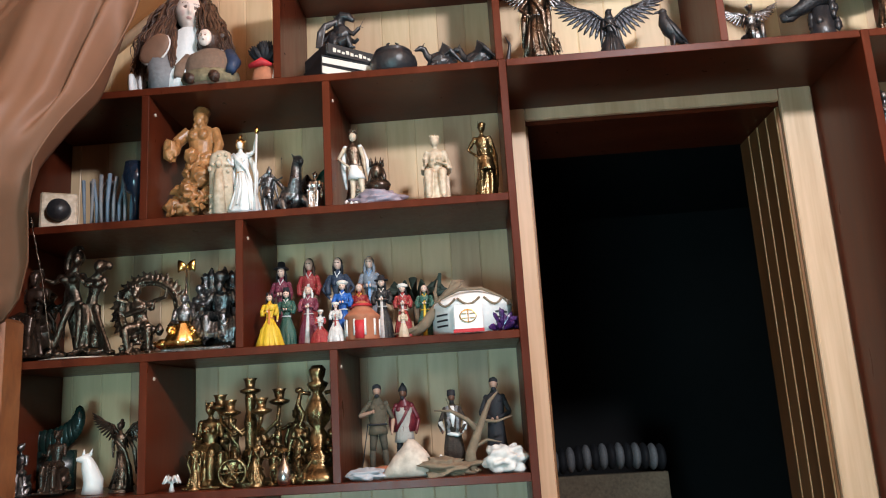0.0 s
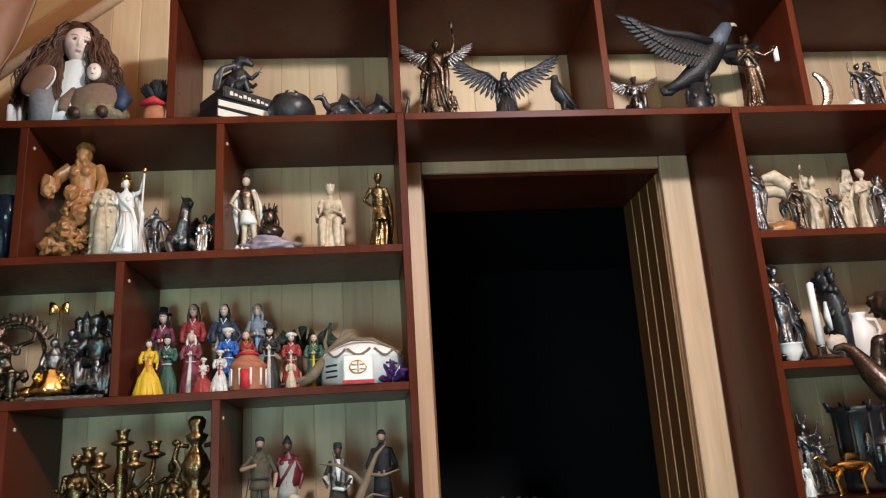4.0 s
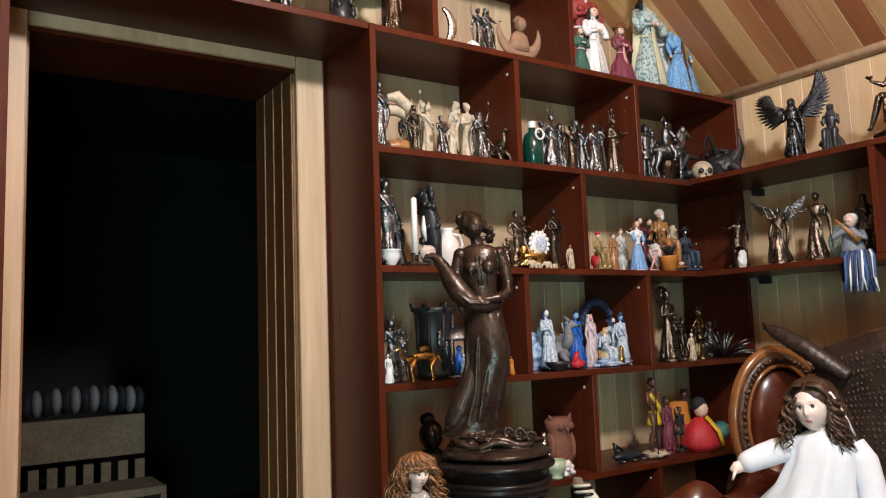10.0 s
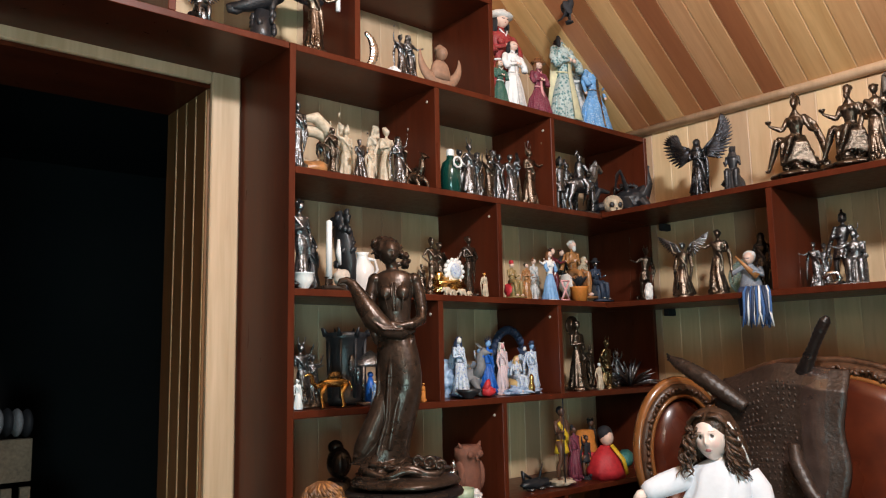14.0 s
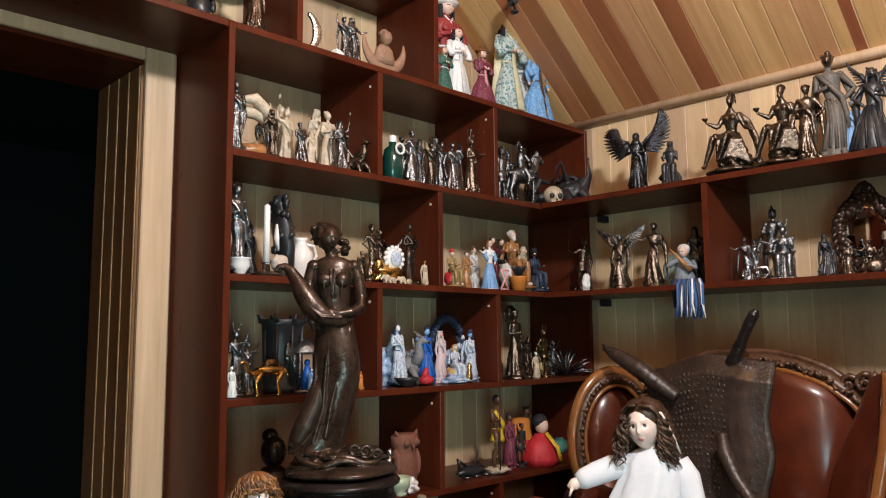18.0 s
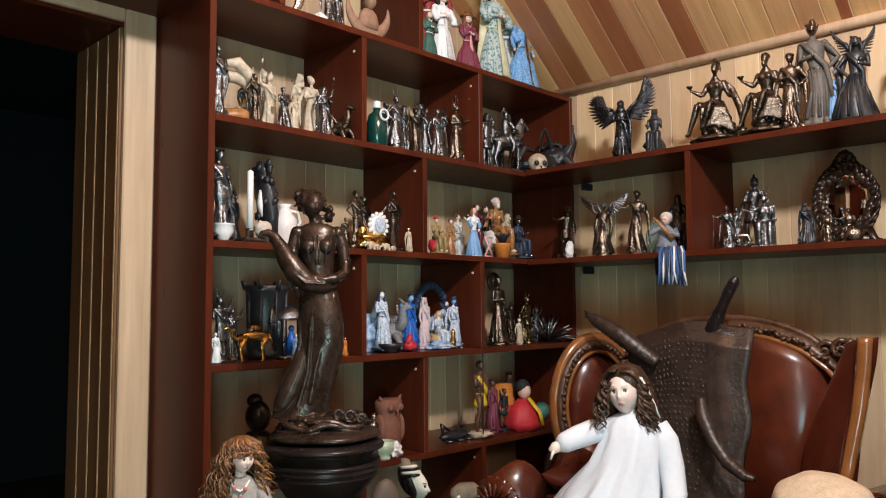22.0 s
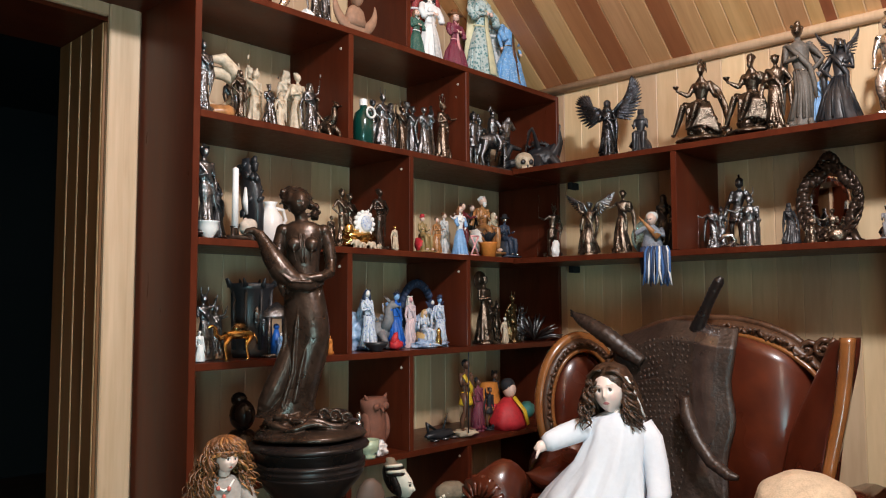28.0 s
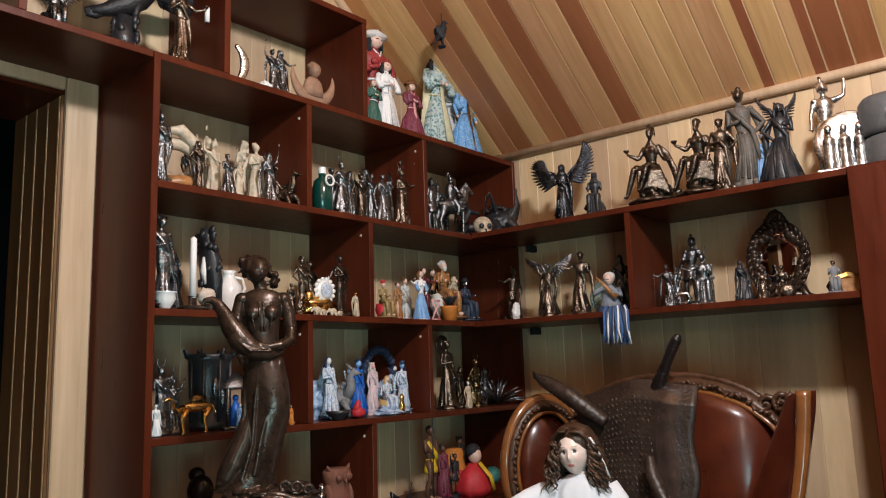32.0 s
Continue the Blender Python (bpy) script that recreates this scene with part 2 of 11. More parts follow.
tagged(boxpart("wall_west", (XW - 0.1, YS, 0, XW, YN + 0.25, EAVE), LOW_BOUNCE_BROWN, bevel=0), "plain unseen knee wall, dark brown to limit bounced light", "wall", kind="structure")
wall_e = tagged(boxpart("wall_east", (XE + 0.014, YS, 0, XE + 0.12, YN + 0.25, EAVE), PLASTER, bevel=0), "knee wall clad in vertical pine boards", "wall", kind="structure")


# tones of the ceiling boards from the gable towards the room: pale, middle, dark, or half and half
TONES = "MLLMDLMDLLDLLLLLSLSDDLLMDLLDLMLLDLSLLMDLLDLLMLDLLMSLLD"


def roof_boards(name, x_low, sign, label):
    """One slope: boards from the eave up to the ridge, pale tongues in the joints, and a deck above them."""
    bm = bmesh.new()
    w, gap = 0.0922, 0.0075
    y_top = -0.029 + 4 * w

    def strip(ya, yb, up, mat, edge=True):
        a = [bm.verts.new((xx, yy, zz + up)) for yy in (ya, yb) for xx, zz in ((x_low, EAVE), (RIDGE_X, RIDGE_Z))]
        q = [bm.faces.new((a[0], a[1], a[3], a[2]))]
        if edge:
            h = [bm.verts.new((v.co.x, v.co.y, v.co.z + 0.008)) for v in a]
            q += [bm.faces.new((a[0], a[1], h[1], h[0])), bm.faces.new((a[2], a[3], h[3], h[2]))]
        for f in q:
            f.material_index = mat

    for k in range(52):
        y1 = min(y_top - k * w, YN + 0.013)
        y0 = y_top - (k + 1) * w + gap
        tone = TONES[k] if sign > 0 else TONES[(k * 5 + 3) % len(TONES)]
        if tone == "S":
            mid = y0 + (y1 - y0) * 0.45
            strip(mid, y1, 0.0, 0)
            strip(y0, mid, 0.0, 2)
        else:
            strip(y0, y1, 0.0, "LMD".index(tone))
        strip(y0 - gap, y0, 0.004, 3, False)
    deck = [bm.verts.new((xx, yy, zz + 0.013)) for xx, yy, zz in ((x_low, YS - 0.1, EAVE), (RIDGE_X, YS - 0.1, RIDGE_Z), (RIDGE_X, YN + 0.2, RIDGE_Z), (x_low, YN + 0.2, EAVE))]
    bm.faces.new(deck)
    top = [bm.verts.new((v.co.x, v.co.y, v.co.z + 0.1)) for v in deck]
    bm.faces.new(top[::-1])
    for i in range(4):
        bm.faces.new((deck[i], deck[(i + 1) % 4], top[(i + 1) % 4], top[i]))
    bmesh.ops.recalc_face_normals(bm, faces=bm.faces)
    return tagged(part(name, bm, [CEIL, CEIL_M, CEIL_D, TONGUE]), label, "ceiling", kind="structure")


roof_boards("ceiling_east", XE, 1, "sloping ceiling of varnished larch boards in two tones")
roof_boards("ceiling_west", XW, -1, "sloping ceiling of varnished larch boards")


def rod(name, a, b, r, mat, parent=None, seg=10):
    a, b = Vector(a), Vector(b)
    bm = bmesh.new()
    q = (b - a).to_track_quat("Z", "Y").to_matrix().to_4x4()
    bmesh.ops.create_cone(bm, cap_ends=True, segments=seg, radius1=r, radius2=r, depth=(b - a).length, matrix=Matrix.Translation((a + b) / 2) @ q)
    return part(name, bm, mat, parent, smooth=True)


tagged(rod("trim_eave", (XE - 0.012, YS, EAVE - 0.012), (XE - 0.012, YN, EAVE - 0.012), 0.021, CASING), "round pine moulding along the eave", "moulding", kind="structure")
for sx in (XW, XE):
    ed = 0.02 if sx < 0 else -0.02
    tagged(rod("trim_gable", (sx + ed, YN - 0.008, EAVE), (RIDGE_X, YN - 0.008, RIDGE_Z - 0.02), 0.02, CASING), "pine moulding along the gable slope", "moulding", kind="structure")

# ---- doorway: casing, lined jambs and the dark room behind ----
door = thing("door_1", "open doorway with pine casing and panelled jamb", "doorway", kind="structure")
boxpart("casing_side", (0.004, YN - 0.022, 0, DX0 + 0.004, YN, DZ + 0.048), CASING, door, bevel=0.004)
boxpart("casing_side", (DX1 - 0.004, YN - 0.022, 0, 0.993, YN, DZ + 0.048), CASING, door, bevel=0.004)
boxpart("casing_head", (DX0 + 0.006, YN - 0.020, DZ, DX1 - 0.006, YN, DZ + 0.046), CASING, door, bevel=0.004)
JB = 0.72
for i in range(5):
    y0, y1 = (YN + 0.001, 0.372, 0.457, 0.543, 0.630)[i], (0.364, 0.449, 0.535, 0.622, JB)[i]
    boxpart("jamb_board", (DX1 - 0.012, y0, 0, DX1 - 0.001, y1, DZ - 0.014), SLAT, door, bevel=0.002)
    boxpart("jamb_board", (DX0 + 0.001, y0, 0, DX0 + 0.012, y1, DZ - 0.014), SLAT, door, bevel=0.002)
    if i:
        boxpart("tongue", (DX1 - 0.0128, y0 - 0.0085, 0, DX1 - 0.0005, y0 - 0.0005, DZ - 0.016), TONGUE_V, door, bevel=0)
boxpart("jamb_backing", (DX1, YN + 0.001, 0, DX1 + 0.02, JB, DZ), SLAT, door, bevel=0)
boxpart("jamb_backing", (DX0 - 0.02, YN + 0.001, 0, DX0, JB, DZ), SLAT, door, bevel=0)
boxpart("head_lining", (DX0, YN + 0.002, DZ - 0.012, DX1, JB, DZ + 0.01), MAHOG, door, bevel=0)
# the unlit room behind, its darkness put into near-black wall colour
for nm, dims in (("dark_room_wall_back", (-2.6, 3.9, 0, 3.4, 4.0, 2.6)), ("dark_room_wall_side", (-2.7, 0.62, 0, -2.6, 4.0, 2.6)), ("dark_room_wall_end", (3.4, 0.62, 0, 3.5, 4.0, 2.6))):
    tagged(boxpart(nm, dims, UNLIT_BLACK, bevel=0), "wall of the unlit room, its darkness painted near black", "wall", kind="structure")
tagged(boxpart("dark_room_ceiling", (-2.7, 0.62, 2.6, 3.5, 4.0, 2.7), UNLIT_BLACK, bevel=0), "ceiling of the unlit room, its darkness painted near black", "ceiling", kind="structure")

# ---- built-in mahogany shelving ----
L0, L1, L2, L3, L4 = 2.150, 1.756, 1.378, 1.012, 0.645  # board centres
TH = 0.022
DB = YN - 0.004


def board(parent, x0, x1, zc, y0=0.0, y1=DB):
    return boxpart("shelf_board", (x0, y0, zc - TH / 2, x1, y1, zc + TH / 2), MAHOG, parent)


def upright(parent, xc, z0, z1, y0=0.001, name="divider"):
    o = boxpart(name, (xc - TH / 2, y0, z0 + TH / 2, xc + TH / 2, DB, z1 - TH / 2), MAHOG, parent)
    sgn = 1 if xc < 0.5 else -1
    bm = bmesh.new()
    bmesh.ops.create_cone(bm, cap_ends=True, segments=12, radius1=0.0055, radius2=0.0045, depth=0.003, matrix=Matrix.Translation((xc + sgn * (TH / 2 + 0.0013), 0.045, z1 - 0.055)) @ Matrix.Rotation(radians(90 * sgn), 4, "Y"))
    part("screw_cap", bm, PLASTER, o, "small pale screw cap")
    return o


case_a = thing("bookcase", "built-in dark mahogany shelving full of figurines", "bookcase", "shelving along the gable wall")
XL = -1.46
for z in (L0, L1, L2, L3, L4, 0.28, 0.05):
    board(case_a, XL + TH / 2, -TH / 2, z)
boxpart("end_panel", (XL - TH / 2, -0.001, 0, XL + TH / 2, DB, L0 + TH / 2), MAHOG, case_a)
boxpart("end_panel", (-TH / 2, -0.001, 0, TH / 2, DB, L0 + TH / 2), MAHOG, case_a)
for xs, za, zb in (((-0.51, -1.04), L1, L0), ((-0.765,), L2, L1), ((-0.51, -1.03), L3, L2), ((-0.765,), L4, L3), ((-0.51, -1.03), 0.28, L4)):
    for x in xs:
        upright(case_a, x, za, zb)

case_b = thing("bookcase", "built-in dark mahogany shelving reaching into the corner", "bookcase", "shelving along the gable wall")
NX = 1.012
XR = XE - 0.016
for z in (L0, L1, L2, L3, L4, 0.28, 0.05):
    board(case_b, NX + TH / 2, XR - TH / 2, z)
boxpart("end_panel", (NX - TH / 2, -0.001, 0, NX + TH / 2, DB, L0 + TH / 2), MAHOG, case_b)
boxpart("end_panel", (XR - TH / 2, -0.001, 0, XR + TH / 2 - 0.002, DB, L0 + TH / 2), MAHOG, case_b)
for xs, za, zb in (((1.595, 2.21), L1, L0), ((1.89,), L2, L1), ((1.595, 2.21), L3, L2), ((1.89,), L4, L3), ((1.595, 2.21), 0.28, L4)):
    for x in xs:
        upright(case_b, x, za, zb)

bridge = thing("bridge_shelf", "open mahogany shelf running over the doorway", "shelf", "shelving along the gable wall")
LT = 2.550
board(bridge, -0.661, 1.886, LT)
boxpart("shelf_board", (TH / 2 + 0.002, 0.0, L0 - TH / 2, NX - TH / 2 - 0.002, DB, L0 + TH / 2), MAHOG, bridge)
for x in (-0.65, -0.005, 0.63, 1.255, 1.875):
    boxpart("divider", (x - TH / 2, 0.001, L0 + TH / 2 + 0.001, x + TH / 2, DB, LT - TH / 2), MAHOG, bridge)

# the shelf along the knee wall and the tall cabinet that ends it
ES = XE - 0.365
corner = thing("corner_shelf", "mahogany wall shelf of two boards joining the corner", "shelf", "shelving along the gable wall")
YC = -1.505
for z in (L1 + 0.004, L2 - 0.004):
    boxpart("shelf_board", (ES, YC + 0.001, z - TH / 2, XE - 0.002, -0.003, z + TH / 2), MAHOG, corner)
boxpart("divider", (ES + 0.001, -0.745 - TH / 2, L2 + 0.008, XE - 0.002, -0.745 + TH / 2, L1 - 0.008), MAHOG, corner)
cab = thing("tall_cabinet", "tall closed mahogany cabinet with a plain side", "cabinet")
boxpart("body", (ES - 0.01, YC - 0.62, 0.0, XE - 0.002, YC, L1 + 0.015), MAHOG, cab, bevel=0.002)
boxpart("door", (ES - 0.028, YC - 0.615, 0.05, ES - 0.011, YC - 0.005, L1 + 0.005), MAHOG, cab, bevel=0.002)

# ---- materials of the figurines ----
BRONZE = plain("patinated_bronze", (0.190, 0.148, 0.112), 0.29, 0.95, vary=0.5, scale=150, bump=0.60, dark=(0.030, 0.020, 0.015), spread=0.3)
PEWTER = plain("dark_pewter", (0.23, 0.23, 0.235), 0.29, 0.95, vary=0.5, scale=150, bump=0.60, dark=(0.028, 0.028, 0.030), spread=0.3)
OLDBRONZE = plain("brown_bronze", (0.060, 0.038, 0.027), 0.27, 0.55, vary=0.5, scale=60, bump=0.35, dark=(0.020, 0.012, 0.008))
BRASS = plain("aged_brass", (0.26, 0.18, 0.085), 0.27, 0.95, vary=0.4, scale=110, bump=0.5, dark=(0.035, 0.022, 0.01), spread=0.25)
GOLD = plain("polished_gilt", (0.85, 0.55, 0.18), 0.22, 1.0, vary=0.2, scale=60, bump=0.3)
SILVER = plain("silver", (0.75, 0.74, 0.72), 0.22, 1.0, vary=0.4, scale=90, bump=0.4, dark=(0.14, 0.14, 0.14))
BLACK = plain("black_resin", (0.022, 0.022, 0.025), 0.38, vary=0.4, scale=80, bump=0.4)
IVORY = plain("ivory_resin", (0.60, 0.51, 0.39), 0.5, vary=0.3, scale=70, bump=0.4, dark=(0.36, 0.27, 0.17))
STONE = plain("pale_stone", (0.62, 0.55, 0.47), 0.75, vary=0.25, scale=50, bump=0.6, dark=(0.38, 0.32, 0.26))
CARVED = plain("carved_boxwood", (0.42, 0.20, 0.07), 0.36, vary=0.4, scale=60, bump=0.4, dark=(0.18, 0.075, 0.025))
WHITE = plain("white_glaze", (0.78, 0.77, 0.75), 0.3, vary=0.06, scale=40, bump=0.05, coat=0.3)
CLOTHW = plain("white_cotton", (0.80, 0.79, 0.78), 0.85, vary=0.08, scale=90, bump=0.3)
SKIN = plain("bisque_skin", (0.72, 0.50, 0.40), 0.42, vary=0.06, scale=40, bump=0.02)
BISQUE = plain("bisque_porcelain", (0.82, 0.66, 0.58), 0.35, vary=0.05, scale=40, bump=0.02)
COVER = plain("black_book_cloth", (0.016, 0.016, 0.018), 0.6, vary=0.2, scale=60, bump=0.0)
DARKSKIN = plain("dark_skin", (0.12, 0.055, 0.032), 0.45, vary=0.15, scale=40, bump=0.05)
RED = plain("red_cloth", (0.50, 0.022, 0.03), 0.6, vary=0.3, scale=80, bump=0.25)
MAROON = plain("maroon_silk", (0.12, 0.014, 0.022), 0.4, vary=0.3, scale=80, bump=0.2)
BLUE = plain("blue_silk", (0.02, 0.12, 0.50), 0.4, vary=0.4, scale=90, bump=0.2)
SKY = plain("pale_blue_cloth", (0.22, 0.40, 0.68), 0.6, vary=0.25, scale=80, bump=0.25)
NAVY = plain("navy_cloth", (0.025, 0.04, 0.09), 0.6, vary=0.4, scale=80, bump=0.25)
TEAL = plain("teal_cloth", (0.05, 0.20, 0.18), 0.6, vary=0.3, scale=80, bump=0.25)
GREEN = plain("green_glass", (0.006, 0.045, 0.034), 0.15, vary=0.2, scale=30, bump=0.02, coat=0.5)
YELLOW = plain("yellow_silk", (0.68, 0.44, 0.02), 0.5, vary=0.15, scale=80, bump=0.2)
ORANGE = plain("orange_cloth", (0.58, 0.20, 0.03), 0.6, vary=0.25, scale=80, bump=0.2)
PINK = plain("pink_cloth", (0.72, 0.36, 0.36), 0.6, vary=0.15, scale=80, bump=0.2)
OLIVE = plain("olive_wool", (0.085, 0.07, 0.045), 0.8, vary=0.3, scale=120, bump=0.3)
COAL = plain("black_cloth", (0.014, 0.014, 0.018), 0.75, vary=0.3, scale=120, bump=0.3)
GREY = plain("grey_cloth", (0.22, 0.22, 0.23), 0.7, vary=0.3, scale=80, bump=0.3)
HAIRD = plain("dark_brown_hair", (0.05, 0.022, 0.013), 0.42, vary=0.5, scale=150, bump=0.8)
HAIRB = plain("auburn_hair", (0.20, 0.08, 0.03), 0.45, vary=0.5, scale=150, bump=0.8)
HAIRW = plain("white_hair", (0.70, 0.68, 0.64), 0.6, vary=0.2, scale=150, bump=0.8)
TERRA = plain("terracotta", (0.40, 0.15, 0.075), 0.75, vary=0.25, scale=50, bump=0.4)
JADE = plain("pale_jade", (0.42, 0.52, 0.36), 0.3, vary=0.25, scale=30, bump=0.1)
AMETHYST = plain("amethyst", (0.055, 0.02, 0.11), 0.2, vary=0.6, scale=60, bump=0.5)
BARK = plain("driftwood", (0.19, 0.145, 0.095), 0.85, vary=0.4, scale=60, bump=0.8)
MASKW = plain("mask_paint", (0.70, 0.64, 0.52), 0.6, vary=0.2, scale=40, bump=0.2)
EBONY = plain("ebony_wood", (0.014, 0.010, 0.009), 0.27, vary=0.3, scale=40, bump=0.10)
EBONY.node_tree.nodes["Principled BSDF"].inputs["Specular IOR Level"].default_value = 0.28
PAPER = plain("page_edges", (0.72, 0.68, 0.60), 0.8, vary=0.15, scale=200, bump=0.4)


def brocade(name, base, accent, scale=170.0, size=0.34, metal=0.0, mixing=0.62):
    """Woven cloth with small scattered motifs in a second colour."""
    m = plain(name, base, 0.6, vary=0.35, scale=90, bump=0.3)
    n, l, b = m.node_tree.nodes, m.node_tree.links, m.node_tree.nodes["Principled BSDF"]
    old = b.inputs["Base Color"].links[0].from_socket
    tc, v, r, mx = n.new("ShaderNodeTexCoord"), n.new("ShaderNodeTexVoronoi"), n.new("ShaderNodeValToRGB"), n.new("ShaderNodeMix")
    v.inputs["Scale"].default_value = scale * 1.7
    l.new(tc.outputs["Object"], v.inputs["Vector"])
    r.color_ramp.elements[0].color, r.color_ramp.elements[0].position = (1, 1, 1, 1), size * 0.5
    r.color_ramp.elements[1].color, r.color_ramp.elements[1].position = (0, 0, 0, 1), size
    l.new(v.outputs["Distance"], r.inputs[0])
    mx.data_type = "RGBA"
    soft = n.new("ShaderNodeMath")
    soft.operation = "MULTIPLY"
    soft.inputs[1].default_value = mixing
    l.new(r.outputs[0], soft.inputs[0])
    l.new(soft.outputs[0], mx.inputs["Factor"])
    l.new(old, mx.inputs[6])
    mx.inputs[7].default_value = (*accent, 1)
    l.new(mx.outputs[2], b.inputs["Base Color"])
    if metal:
        k = n.new("ShaderNodeMath")
        k.operation = "MULTIPLY"
        k.inputs[1].default_value = metal
        l.new(r.outputs[0], k.inputs[0])
        l.new(k.outputs[0], b.inputs["Metallic"])
    return m


B_RED = brocade("red_brocade", (0.30, 0.02, 0.025), (0.62, 0.40, 0.22))
B_MAROON = brocade("maroon_brocade", (0.17, 0.018, 0.045), (0.60, 0.42, 0.40), 210)
B_NAVY = brocade("navy_brocade", (0.022, 0.034, 0.065), (0.20, 0.24, 0.30), 190)
B_BLUE = brocade("blue_brocade", (0.015, 0.10, 0.42), (0.35, 0.62, 0.80), 200, 0.3)
B_GREY = brocade("grey_lace", (0.20, 0.22, 0.26), (0.62, 0.64, 0.68), 240, 0.36)
B_TEAL = brocade("green_brocade", (0.025, 0.10, 0.075), (0.50, 0.46, 0.30), 200)
B_BLACK = brocade("black_brocade", (0.015, 0.014, 0.016), (0.40, 0.30, 0.14), 220, 0.24)
B_WHITE = brocade("white_print", (0.66, 0.64, 0.62), (0.30, 0.20, 0.22), 230, 0.22)
B_ICE = brocade("blue_white_glaze", (0.62, 0.68, 0.76), (0.06, 0.16, 0.50), 75, 0.42, mixing=0.75)
B_PRINT = brocade("teal_white_print", (0.46, 0.54, 0.52), (0.03, 0.16, 0.17), 42, 0.5, mixing=0.85)
B_ROBE = brocade("blue_robe_print", (0.16, 0.36, 0.66), (0.55, 0.66, 0.78), 60, 0.4, mixing=0.6)
GLASS = bpy.data.materials.new("teal_glass")
GLASS.use_nodes = True
_g = GLASS.node_tree.nodes["Principled BSDF"]
_g.inputs["Base Color"].default_value = (0.55, 0.85, 0.88, 1)
_g.inputs["Transmission Weight"].default_value, _g.inputs["Roughness"].default_value = 0.9, 0.08
MIRROR = bpy.data.materials.new("mirror_silvering")
MIRROR.use_nodes = True
_g = MIRROR.node_tree.nodes["Principled BSDF"]
_g.inputs["Base Color"].default_value, _g.inputs["Metallic"].default_value, _g.inputs["Roughness"].default_value = (0.8, 0.8, 0.8, 1), 1.0, 0.03


CASTS = (BRONZE, PEWTER, OLDBRONZE, BRASS, SILVER, BLACK, IVORY, STONE)


